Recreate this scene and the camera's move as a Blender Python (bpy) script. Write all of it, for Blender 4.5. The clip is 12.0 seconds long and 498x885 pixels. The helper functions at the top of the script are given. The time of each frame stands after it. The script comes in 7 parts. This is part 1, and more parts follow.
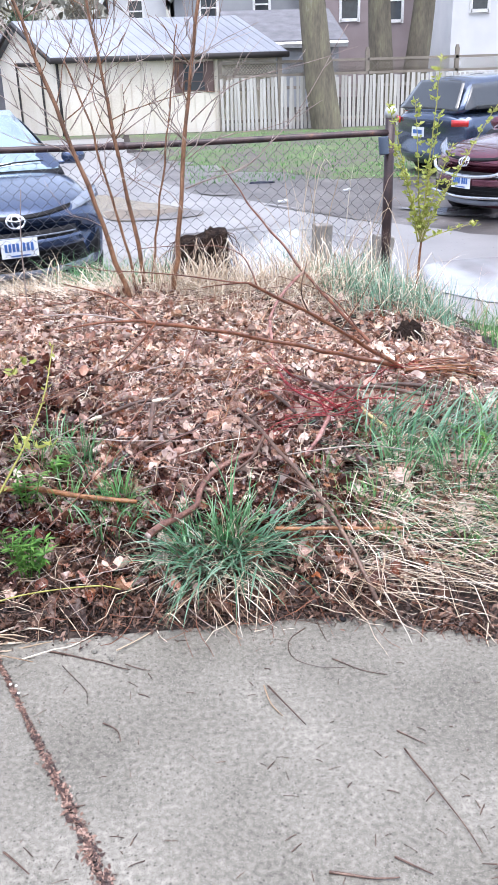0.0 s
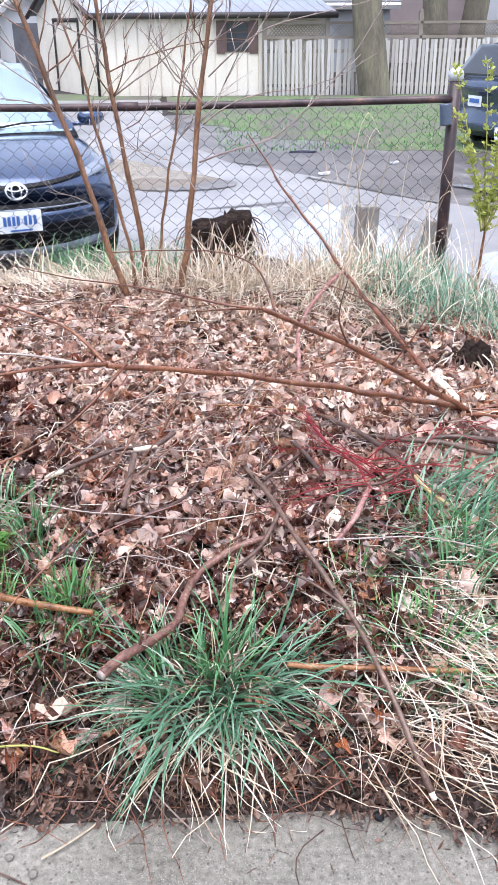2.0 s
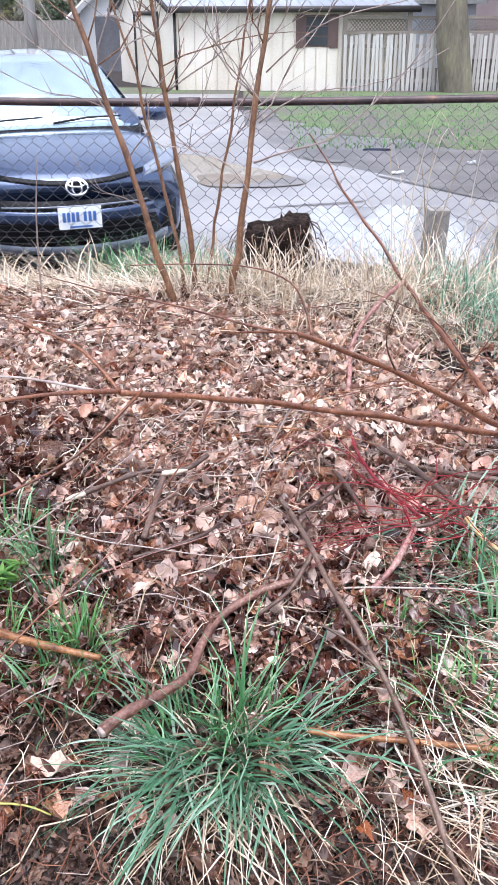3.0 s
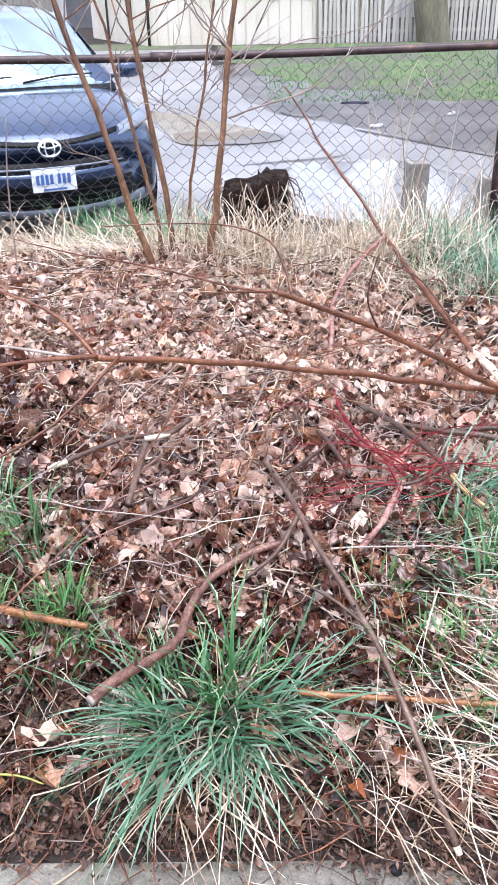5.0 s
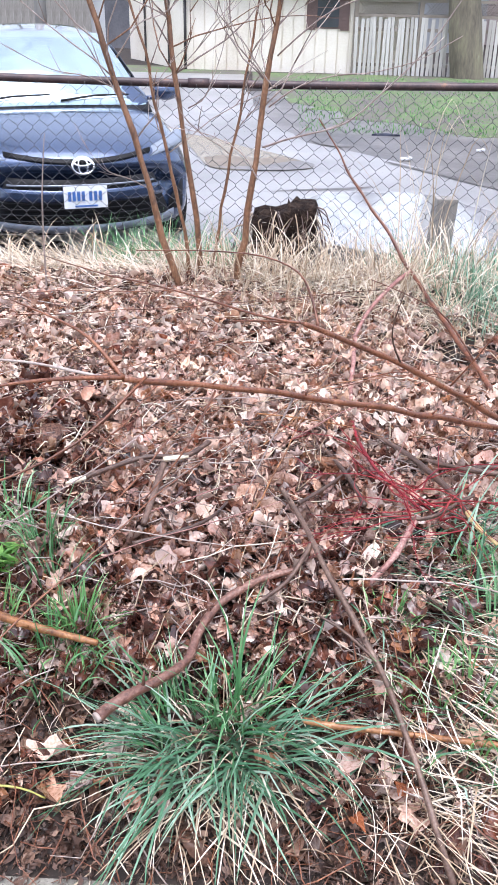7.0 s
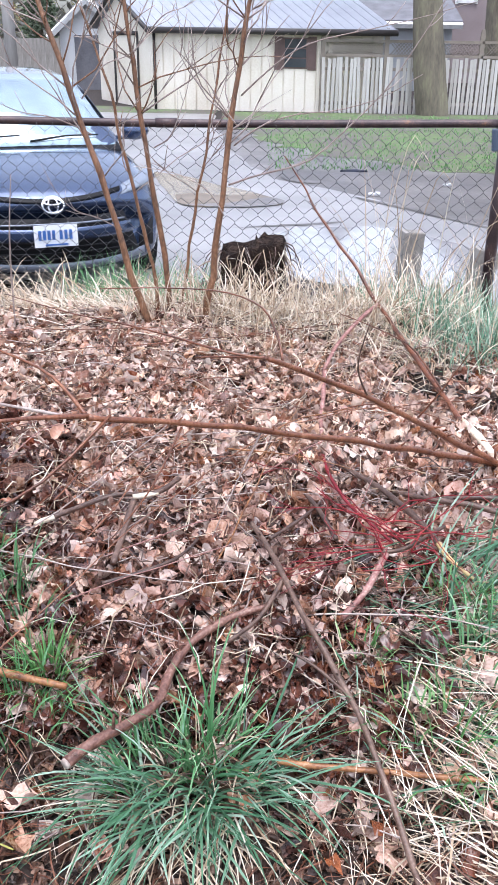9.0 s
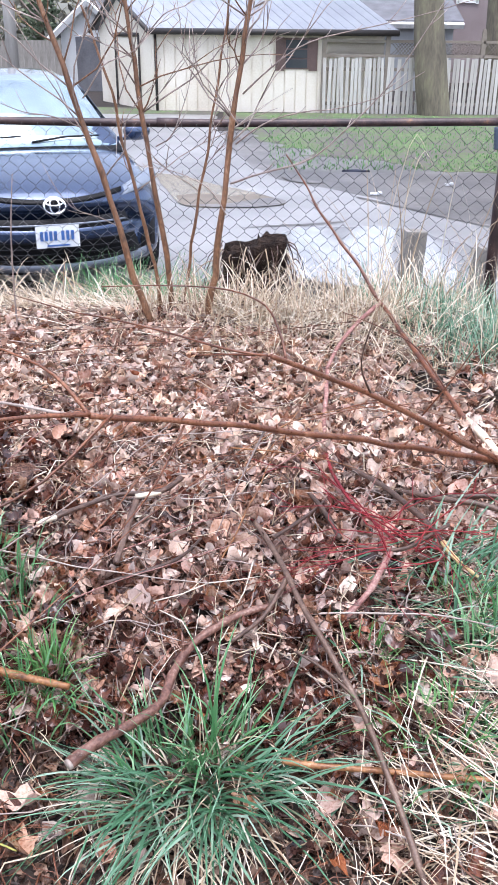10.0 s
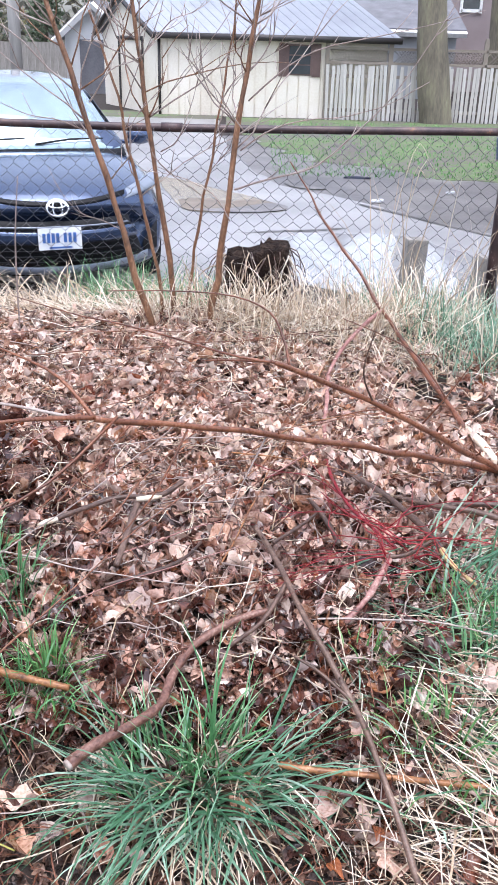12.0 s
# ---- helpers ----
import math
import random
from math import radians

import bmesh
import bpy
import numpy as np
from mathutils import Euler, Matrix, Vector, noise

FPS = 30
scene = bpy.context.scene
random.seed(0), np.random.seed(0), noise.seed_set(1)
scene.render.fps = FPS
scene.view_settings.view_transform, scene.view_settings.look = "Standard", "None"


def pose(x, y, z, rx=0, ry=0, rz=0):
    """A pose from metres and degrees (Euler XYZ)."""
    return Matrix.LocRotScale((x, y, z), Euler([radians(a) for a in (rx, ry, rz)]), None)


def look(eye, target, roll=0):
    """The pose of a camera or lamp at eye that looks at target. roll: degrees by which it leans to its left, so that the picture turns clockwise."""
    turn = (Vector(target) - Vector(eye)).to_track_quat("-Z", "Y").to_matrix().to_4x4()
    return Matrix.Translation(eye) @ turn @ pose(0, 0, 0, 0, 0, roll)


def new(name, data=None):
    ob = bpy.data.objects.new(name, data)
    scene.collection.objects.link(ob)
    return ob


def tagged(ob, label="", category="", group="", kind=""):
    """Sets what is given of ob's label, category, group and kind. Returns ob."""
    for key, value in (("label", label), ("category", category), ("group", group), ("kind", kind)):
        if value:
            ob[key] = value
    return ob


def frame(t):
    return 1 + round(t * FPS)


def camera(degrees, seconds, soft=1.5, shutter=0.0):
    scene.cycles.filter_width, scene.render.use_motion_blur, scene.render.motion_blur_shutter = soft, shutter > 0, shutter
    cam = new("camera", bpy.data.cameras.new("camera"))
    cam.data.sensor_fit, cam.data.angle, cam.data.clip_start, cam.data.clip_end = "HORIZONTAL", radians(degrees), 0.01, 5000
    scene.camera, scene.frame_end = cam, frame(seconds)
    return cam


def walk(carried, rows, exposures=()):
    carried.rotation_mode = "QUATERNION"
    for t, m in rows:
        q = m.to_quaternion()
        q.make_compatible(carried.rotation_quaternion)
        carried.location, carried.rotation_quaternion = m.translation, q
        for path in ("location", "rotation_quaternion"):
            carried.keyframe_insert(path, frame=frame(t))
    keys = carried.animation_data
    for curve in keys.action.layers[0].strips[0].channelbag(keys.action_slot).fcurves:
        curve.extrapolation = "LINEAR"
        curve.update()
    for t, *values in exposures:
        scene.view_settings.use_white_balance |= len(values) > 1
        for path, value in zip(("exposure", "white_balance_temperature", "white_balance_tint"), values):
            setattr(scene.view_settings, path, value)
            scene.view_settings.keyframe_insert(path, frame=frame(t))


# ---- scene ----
cam = camera(31.9, 12.0, soft=1.0)
EXPOSURES = [(0.0, 1.48, 6080, 14), (1.5, 1.47, 6080, 14), (3.7, 1.44, 6080, 14), (5.5, 1.50, 6080, 14), (7.2, 1.46, 6080, 14), (9.0, 1.37, 6050, 14), (12.0, 1.39, 6050, 14)]
PATH = [
    (0, (-0.217, -1.085, 1.622), (-0.05, 0.731, 0.8), -1.7),
    (0.5, (-0.149, -0.82, 1.591), (-0.175, 1.007, 0.779), -3.2),
    (1, (-0.07, -0.593, 1.571), (-0.218, 1.213, 0.727), -0.7),
    (1.5, (-0.045, -0.398, 1.551), (0.028, 1.413, 0.706), 1.9),
    (2, (-0.073, -0.167, 1.525), (0.018, 1.625, 0.641), -0.4),
    (2.5, (0.007, 0.006, 1.52), (-0.094, 1.817, 0.677), 1.8),
    (3, (0.015, 0.052, 1.515), (-0.045, 1.841, 0.622), -0.2),
    (3.5, (-0.029, 0.056, 1.508), (-0.041, 1.832, 0.589), 1.5),
    (3.7, (-0.017, 0.057, 1.506), (-0.027, 1.829, 0.578), 0.8),
    (5.3, (0.031, 0.078, 1.505), (-0.009, 1.825, 0.532), -2.8),
    (5.5, (0.038, 0.077, 1.505), (-0.006, 1.83, 0.541), -3.8),
    (6, (0.039, 0.077, 1.506), (-0.003, 1.823, 0.533), -2.3),
    (6.5, (0.018, 0.068, 1.515), (-0.053, 1.84, 0.592), 0.5),
    (7, (0.008, 0.063, 1.524), (-0.05, 1.834, 0.597), 1.3),
    (7.2, (0.007, 0.062, 1.524), (-0.065, 1.84, 0.612), 1.2),
    (8.8, (0.027, 0.068, 1.529), (0.004, 1.875, 0.673), 1.2),
    (9, (0.03, 0.074, 1.524), (0.021, 1.881, 0.667), 0.8),
    (9.5, (0.029, 0.072, 1.524), (0.02, 1.884, 0.678), 0.9),
    (10, (0.029, 0.081, 1.514), (0.014, 1.889, 0.659), 0.5),
    (10.5, (0.025, 0.073, 1.522), (0.036, 1.886, 0.676), 1.0),
    (11, (0.019, 0.067, 1.52), (0.015, 1.863, 0.64), 1.3),
    (11.5, (0.027, 0.074, 1.511), (0.02, 1.874, 0.639), 0.3),
    (12, (0.017, 0.069, 1.522), (0.009, 1.881, 0.676), 1.5),
]
walk(cam, [(t, look(eye, target, roll)) for t, eye, target, roll in PATH], EXPOSURES)

# ---- sky and light: a bright overcast spring day ----
world = bpy.data.worlds.new("overcast_sky")
scene.world = world
world.use_nodes = True
wn, wl = world.node_tree.nodes, world.node_tree.links
sky = wn.new("ShaderNodeTexSky")
sky.sky_type, sky.sun_disc = "NISHITA", False
sky.sun_elevation, sky.sun_rotation = radians(74), radians(170)
sky.air_density, sky.dust_density, sky.ozone_density = 1.0, 3.0, 1.5
cloud = wn.new("ShaderNodeHueSaturation")
cloud.inputs["Saturation"].default_value = 0.50
wl.new(sky.outputs["Color"], cloud.inputs["Color"])
wl.new(cloud.outputs["Color"], wn["Background"].inputs["Color"])
wn["Background"].inputs["Strength"].default_value = 0.15

sun_data = bpy.data.lights.new("sun", "SUN")
sun_data.energy, sun_data.angle, sun_data.color = 1.0, radians(60), (1.0, 0.99, 0.97)
sun = new("sun", sun_data)
sun.matrix_world = look((-1.5, 0.5, 20), (0, 4, 0))


# ---- materials ----
def ramp(nodes, stops):
    r = nodes.new("ShaderNodeValToRGB")
    while len(r.color_ramp.elements) < len(stops):
        r.color_ramp.elements.new(0.5)
    for e, (p, c) in zip(r.color_ramp.elements, stops):
        e.position, e.color = p, (*c, 1)
    return r


def mat(name, stops, scale=6.0, rough=0.8, bump=0.15, metal=0.0, fine=60.0, mix=0.35, rand=0.0, coat=0.0,
        stretch=(1, 1, 1), spec=0.5, rough_var=0.12, bump_dist=0.01, through_light=0.0, hue=0.0):
    """Colours from stops by coarse noise, a fine grain over it, and a shift of its own for each piece."""
    m = bpy.data.materials.new(name)
    m.use_nodes = True
    n, l = m.node_tree.nodes, m.node_tree.links
    b = n["Principled BSDF"]
    co = n.new("ShaderNodeTexCoord")
    mp = n.new("ShaderNodeMapping")
    mp.inputs["Scale"].default_value = stretch
    l.new(co.outputs["Object"], mp.inputs["Vector"])
    big, small = n.new("ShaderNodeTexNoise"), n.new("ShaderNodeTexNoise")
    for t, s in ((big, scale), (small, fine)):
        t.inputs["Scale"].default_value = s
        t.inputs["Detail"].default_value = 5
        l.new(mp.outputs["Vector"], t.inputs["Vector"])
    add = n.new("ShaderNodeMix")
    add.data_type = "FLOAT"
    add.inputs[0].default_value = mix
    l.new(big.outputs["Fac"], add.inputs[2])
    l.new(small.outputs["Fac"], add.inputs[3])
    spread = n.new("ShaderNodeMapRange")
    spread.inputs["From Min"].default_value, spread.inputs["From Max"].default_value = 0.3, 0.7
    l.new(add.outputs[0], spread.inputs["Value"])
    value = spread.outputs["Result"]
    if rand:
        geo, info = n.new("ShaderNodeNewGeometry"), n.new("ShaderNodeObjectInfo")
        s = n.new("ShaderNodeMath")
        s.operation = "ADD"
        l.new(geo.outputs["Random Per Island"], s.inputs[0])
        l.new(info.outputs["Random"], s.inputs[1])
        fr = n.new("ShaderNodeMath")
        fr.operation = "FRACT"
        l.new(s.outputs[0], fr.inputs[0])
        mx = n.new("ShaderNodeMix")
        mx.data_type = "FLOAT"
        mx.inputs[0].default_value = rand
        l.new(value, mx.inputs[2])
        l.new(fr.outputs[0], mx.inputs[3])
        value = mx.outputs[0]
    r = ramp(n, stops)
    l.new(value, r.inputs["Fac"])
    colour = r.outputs["Color"]
    if hue:
        hs = n.new("ShaderNodeHueSaturation")
        for k, (socket, lo, hi) in enumerate((("Hue", 0.5 - hue, 0.5 + 0.3 * hue), ("Saturation", 0.72, 1.22), ("Value", 0.72, 1.22))):
            mul, fk, rg = n.new("ShaderNodeMath"), n.new("ShaderNodeMath"), n.new("ShaderNodeMapRange")
            mul.operation, fk.operation = "MULTIPLY", "FRACT"
            mul.inputs[1].default_value = (17.3, 41.7, 91.1)[k]
            l.new(fr.outputs[0], mul.inputs[0])
            l.new(mul.outputs[0], fk.inputs[0])
            l.new(fk.outputs[0], rg.inputs["Value"])
            rg.inputs["To Min"].default_value, rg.inputs["To Max"].default_value = lo, hi
            l.new(rg.outputs["Result"], hs.inputs[socket])
        l.new(colour, hs.inputs["Color"])
        colour = hs.outputs["Color"]
    l.new(colour, b.inputs["Base Color"])
    rr = n.new("ShaderNodeMapRange")
    rr.inputs["To Min"].default_value, rr.inputs["To Max"].default_value = max(0.02, rough - rough_var), min(1, rough + rough_var)
    l.new(small.outputs["Fac"], rr.inputs["Value"])
    l.new(rr.outputs["Result"], b.inputs["Roughness"])
    b.inputs["Metallic"].default_value = metal
    b.inputs["Coat Weight"].default_value = coat
    b.inputs["Coat Roughness"].default_value = 0.05
    b.inputs["Specular IOR Level"].default_value = spec
    if bump:
        bp = n.new("ShaderNodeBump")
        bp.inputs["Strength"].default_value, bp.inputs["Distance"].default_value = bump, bump_dist
        l.new(add.outputs[0], bp.inputs["Height"])
        l.new(bp.outputs["Normal"], b.inputs["Normal"])
    if through_light:
        tr = n.new("ShaderNodeBsdfTranslucent")
        l.new(colour, tr.inputs["Color"])
        ms = n.new("ShaderNodeMixShader")
        ms.inputs["Fac"].default_value = through_light
        l.new(b.outputs["BSDF"], ms.inputs[1])
        l.new(tr.outputs["BSDF"], ms.inputs[2])
        l.new(ms.outputs["Shader"], n["Material Output"].inputs["Surface"])
    return m


def plain(name, c, rough=0.5, metal=0.0, coat=0.0, k=0.12):
    lo, hi = tuple(v * (1 - k) for v in c), tuple(min(1, v * (1 + k)) for v in c)
    return mat(name, [(0.2, lo), (0.8, hi)], 4, rough, 0.02, metal, 90, coat=coat, rough_var=0.06)


M_CONCRETE = mat("weathered_concrete", [(0.0, (0.062, 0.055, 0.044)), (0.3, (0.126, 0.117, 0.096)), (0.6, (0.198, 0.185, 0.156)), (1.0, (0.345, 0.325, 0.28))],
             2.2, 0.7, 0.7, 0, 70, 0.5, bump_dist=0.004, rough_var=0.2)
def speckle(base, name, light, dark, scale):
    """A copy of a stone material with light and dark grains of gravel set in it."""
    m = base.copy()
    m.name = name
    n, l = m.node_tree.nodes, m.node_tree.links
    b = n["Principled BSDF"]
    src = b.inputs["Base Color"].links[0].from_socket
    co = next(q for q in n if q.type == "TEX_COORD").outputs["Object"]
    for grain, colour, cut in ((scale, light, 0.80), (scale * 1.6, dark, 0.55), (scale * 2.3, light, 0.72), (scale * 0.5, dark, 0.91)):
        vo = n.new("ShaderNodeTexVoronoi")
        vo.inputs["Scale"].default_value = grain
        l.new(co, vo.inputs["Vector"])
        pick = n.new("ShaderNodeSeparateColor")
        l.new(vo.outputs["Color"], pick.inputs["Color"])
        on = n.new("ShaderNodeMath")
        on.operation = "GREATER_THAN"
        on.inputs[1].default_value = cut
        l.new(pick.outputs[0], on.inputs[0])
        near = n.new("ShaderNodeMapRange")
        near.inputs["From Min"].default_value, near.inputs["From Max"].default_value = 0.5, 0.15
        l.new(vo.outputs["Distance"], near.inputs["Value"])
        f = n.new("ShaderNodeMath")
        f.operation = "MULTIPLY"
        l.new(on.outputs[0], f.inputs[0])
        l.new(near.outputs["Result"], f.inputs[1])
        mx = n.new("ShaderNodeMix")
        mx.data_type = "RGBA"
        l.new(f.outputs[0], mx.inputs[0])
        l.new(src, mx.inputs[6])
        mx.inputs[7].default_value = (*colour, 1)
        src = mx.outputs[2]
    l.new(src, b.inputs["Base Color"])
    return m


M_SLAB = speckle(M_CONCRETE, "gravel_concrete", (0.29, 0.272, 0.238), (0.060, 0.053, 0.043), 240)
M_SOIL = mat("damp_soil", [(0.0, (0.010, 0.007, 0.006)), (0.6, (0.028, 0.019, 0.015)), (1.0, (0.065, 0.045, 0.035))], 9, 0.9, 0.6, 0, 80)
M_LEAF = mat("dead_leaf", [(0.0, (0.012, 0.008, 0.008)), (0.15, (0.040, 0.020, 0.016)), (0.26, (0.12, 0.052, 0.034)), (0.36, (0.26, 0.122, 0.070)), (0.46, (0.38, 0.215, 0.148)),
                           (0.58, (0.54, 0.355, 0.27)), (0.71, (0.66, 0.48, 0.39)), (0.86, (0.74, 0.595, 0.51)), (1.0, (0.82, 0.71, 0.635))],
             26, 0.30, 0.6, 0, 150, 0.4, rand=0.60, through_light=0.10, bump_dist=0.004, coat=0.25, rough_var=0.2, hue=0.016)
# Leaf colours paled to put skylight into the up-facing upper bed.
M_LITLEAF = mat("light_paled_leaf", [(0.0, (0.07, 0.036, 0.026)), (0.18, (0.24, 0.125, 0.078)), (0.36, (0.46, 0.295, 0.205)), (0.6, (0.65, 0.475, 0.37)), (0.82, (0.77, 0.635, 0.53)), (1.0, (0.85, 0.76, 0.67))],
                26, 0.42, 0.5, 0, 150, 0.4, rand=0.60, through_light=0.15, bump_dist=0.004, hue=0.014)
M_SHRED = mat("torn_dark_leaf", [(0.0, (0.010, 0.007, 0.007)), (0.35, (0.045, 0.022, 0.017)), (0.6, (0.14, 0.072, 0.050)), (0.84, (0.32, 0.205, 0.155)), (1.0, (0.56, 0.43, 0.36))],
             38, 0.35, 0.6, 0, 210, 0.45, rand=0.75)
M_MULCH = mat("rotted_leaf_crumbs", [(0.0, (0.014, 0.009, 0.008)), (0.4, (0.055, 0.029, 0.021)), (0.72, (0.14, 0.074, 0.050)), (1.0, (0.36, 0.235, 0.17))], 30, 0.45, 0.4, 0, 160, rand=0.75)
M_RUST = mat("rust_wet_leaf", [(0.0, (0.05, 0.014, 0.008)), (0.4, (0.15, 0.042, 0.018)), (0.75, (0.32, 0.10, 0.038)), (1.0, (0.44, 0.20, 0.10))], 24, 0.22, 0.6, 0, 110, rand=0.45, coat=0.4, bump_dist=0.004)
M_MAHOGANY = mat("wet_mahogany_leaf", [(0.0, (0.018, 0.008, 0.007)), (0.5, (0.06, 0.021, 0.015)), (0.8, (0.14, 0.05, 0.032)), (1.0, (0.30, 0.16, 0.11))], 24, 0.22, 0.6, 0, 110, rand=0.5, coat=0.4, bump_dist=0.004)
M_GRASS = mat("green_grass", [(0.0, (0.025, 0.085, 0.038)), (0.35, (0.072, 0.19, 0.098)), (0.68, (0.16, 0.31, 0.195)), (0.97, (0.46, 0.60, 0.49))],
              5, 0.34, 0.1, 0, 60, rand=0.75, through_light=0.25, coat=0.2)
M_PALEGRASS = mat("pale_blue_green_grass", [(0.0, (0.05, 0.14, 0.075)), (0.35, (0.13, 0.28, 0.175)), (0.7, (0.27, 0.44, 0.31)), (1.0, (0.55, 0.66, 0.54))],
              5, 0.4, 0.1, 0, 60, rand=0.75, through_light=0.3)
M_MIDGRASS = mat("mid_green_grass", [(0.0, (0.03, 0.10, 0.034)), (0.4, (0.08, 0.23, 0.085)), (0.7, (0.18, 0.38, 0.17)), (0.95, (0.48, 0.64, 0.44))],
              5, 0.36, 0.1, 0, 60, rand=0.75, through_light=0.28, coat=0.15)
M_FRESHGRASS = mat("fresh_yellow_green_grass", [(0.0, (0.045, 0.14, 0.035)), (0.45, (0.11, 0.28, 0.08)), (0.8, (0.21, 0.42, 0.15)), (1.0, (0.45, 0.60, 0.30))],
              5, 0.4, 0.1, 0, 60, rand=0.75, through_light=0.3)
M_LAWN = mat("patchy_spring_lawn", [(0.0, (0.075, 0.066, 0.062)), (0.36, (0.125, 0.11, 0.10)), (0.47, (0.11, 0.115, 0.07)), (0.66, (0.10, 0.155, 0.058)), (1.0, (0.19, 0.26, 0.105))], 0.8, 0.85, 0.7, 0, 11, 0.5, rand=0.0)
M_STRAW = mat("dry_straw", [(0.0, (0.20, 0.13, 0.08)), (0.24, (0.45, 0.335, 0.225)), (0.58, (0.67, 0.565, 0.435)), (1.0, (0.84, 0.78, 0.68))],
              8, 0.55, 0.1, 0, 90, rand=0.85, through_light=0.15)
M_BARK = mat("red_brown_bark", [(0.0, (0.035, 0.02, 0.015)), (0.35, (0.13, 0.065, 0.036)), (0.7, (0.25, 0.125, 0.065)), (1.0, (0.42, 0.27, 0.18))],
             26, 0.42, 0.8, 0, 160, 0.45, rand=0.12, stretch=(1, 1, 0.4), bump_dist=0.005)
M_LOGBARK = mat("dark_red_brown_bark", [(0.0, (0.035, 0.014, 0.011)), (0.35, (0.115, 0.050, 0.036)), (0.7, (0.21, 0.105, 0.078)), (1.0, (0.36, 0.24, 0.19))],
             30, 0.34, 0.7, 0, 150, 0.5, bump_dist=0.005)
M_PINKBARK = mat("pink_brown_bark", [(0.0, (0.09, 0.035, 0.033)), (0.4, (0.25, 0.11, 0.095)), (0.7, (0.38, 0.21, 0.18)), (1.0, (0.55, 0.40, 0.35))], 28, 0.42, 0.6, 0, 150, 0.45, bump_dist=0.003)
M_ORANGEBARK = mat("smooth_orange_bark", [(0.0, (0.055, 0.02, 0.009)), (0.35, (0.17, 0.067, 0.026)), (0.7, (0.31, 0.138, 0.053)), (1.0, (0.46, 0.265, 0.138))],
             26, 0.36, 0.6, 0, 150, 0.45, bump_dist=0.003)
M_BRANCH = mat("orange_brown_bark", [(0.0, (0.03, 0.011, 0.008)), (0.35, (0.11, 0.038, 0.021)), (0.7, (0.22, 0.082, 0.040)), (1.0, (0.42, 0.21, 0.125))], 18, 0.30, 0.5, 0, 170, 0.4, rand=0.2, bump_dist=0.003)
M_DARKTWIG = mat("dark_wet_bark", [(0.0, (0.018, 0.010, 0.008)), (0.45, (0.08, 0.044, 0.032)), (0.75, (0.16, 0.098, 0.072)), (1.0, (0.30, 0.21, 0.16))], 34, 0.38, 0.8, 0, 190, 0.45, rand=0.3, bump_dist=0.004)
M_RED = mat("red_dogwood_bark", [(0.0, (0.085, 0.005, 0.010)), (0.5, (0.23, 0.014, 0.022)), (1.0, (0.38, 0.055, 0.050))], 15, 0.42, 0.1, 0, 90, rand=0.4, spec=0.35)
M_YELLOWWOOD = mat("peeled_yellow_wood", [(0.0, (0.34, 0.21, 0.09)), (0.5, (0.56, 0.41, 0.19)), (1.0, (0.72, 0.60, 0.36))], 26, 0.5, 0.4, 0, 140, 0.5, bump_dist=0.003)
M_PALETWIG = mat("pale_dry_twig", [(0.0, (0.10, 0.075, 0.066)), (0.4, (0.28, 0.215, 0.19)), (0.75, (0.44, 0.37, 0.33)), (1.0, (0.60, 0.53, 0.48))], 28, 0.5, 0.6, 0, 170, 0.45, rand=0.4, bump_dist=0.003)
M_CUTWOOD = mat("bare_split_wood", [(0.0, (0.42, 0.31, 0.20)), (0.45, (0.66, 0.55, 0.41)), (1.0, (0.84, 0.78, 0.67))], 30, 0.55, 0.4, 0, 140, 0.5, bump_dist=0.003)
M_STUMP = mat("rotten_dark_wood", [(0.0, (0.006, 0.004, 0.004)), (0.5, (0.022, 0.014, 0.011)), (1.0, (0.07, 0.048, 0.036))], 22, 0.95, 1.0, 0, 70, spec=0.15, bump_dist=0.04)
M_YELLOWSTEM = mat("yellow_green_stem", [(0.0, (0.25, 0.24, 0.05)), (1.0, (0.45, 0.43, 0.12))], 12, 0.5, 0.1)
M_NEWLEAF = mat("fresh_spring_leaf", [(0.0, (0.24, 0.31, 0.05)), (0.5, (0.44, 0.48, 0.11)), (1.0, (0.66, 0.66, 0.24))], 10, 0.5, 0.1, 0, 60, rand=0.7, through_light=0.35)
M_WEED = mat("green_weed_leaf", [(0.0, (0.045, 0.13, 0.02)), (0.5, (0.10, 0.25, 0.04)), (1.0, (0.22, 0.38, 0.09))], 10, 0.45, 0.1, 0, 60, rand=0.7, through_light=0.25)
M_ALLEY = mat("wet_alley_concrete", [(0.0, (0.145, 0.138, 0.138)), (0.5, (0.25, 0.243, 0.245)), (1.0, (0.37, 0.36, 0.36))], 0.8, 0.36, 0.25, 0, 45, 0.4, rough_var=0.2)
M_LOT = mat("wet_dark_asphalt", [(0.0, (0.04, 0.035, 0.035)), (0.4, (0.095, 0.086, 0.084)), (0.7, (0.16, 0.146, 0.141)), (1.0, (0.30, 0.28, 0.268))], 1.3, 0.42, 0.5, 0, 14, 0.5, rough_var=0.2, bump_dist=0.02)
M_WATER = plain("rain_water", (0.30, 0.30, 0.31), 0.03, 0.0, 0.0)
M_WATER.node_tree.nodes["Principled BSDF"].inputs["Specular IOR Level"].default_value = 0.9
# Brown that puts the reflected trees and garage into the puddle's colour.
M_DARKREFLECTION = mat("dark_brown_reflection", [(0.0, (0.11, 0.085, 0.062)), (0.5, (0.17, 0.135, 0.10)), (1.0, (0.24, 0.195, 0.15))], 3.0, 0.5, 0.25, 0, 25)
M_MUD = mat("muddy_water", [(0.0, (0.20, 0.16, 0.11)), (1.0, (0.32, 0.27, 0.20))], 1.5, 0.16, 0.02, 0, 20, rough_var=0.05)
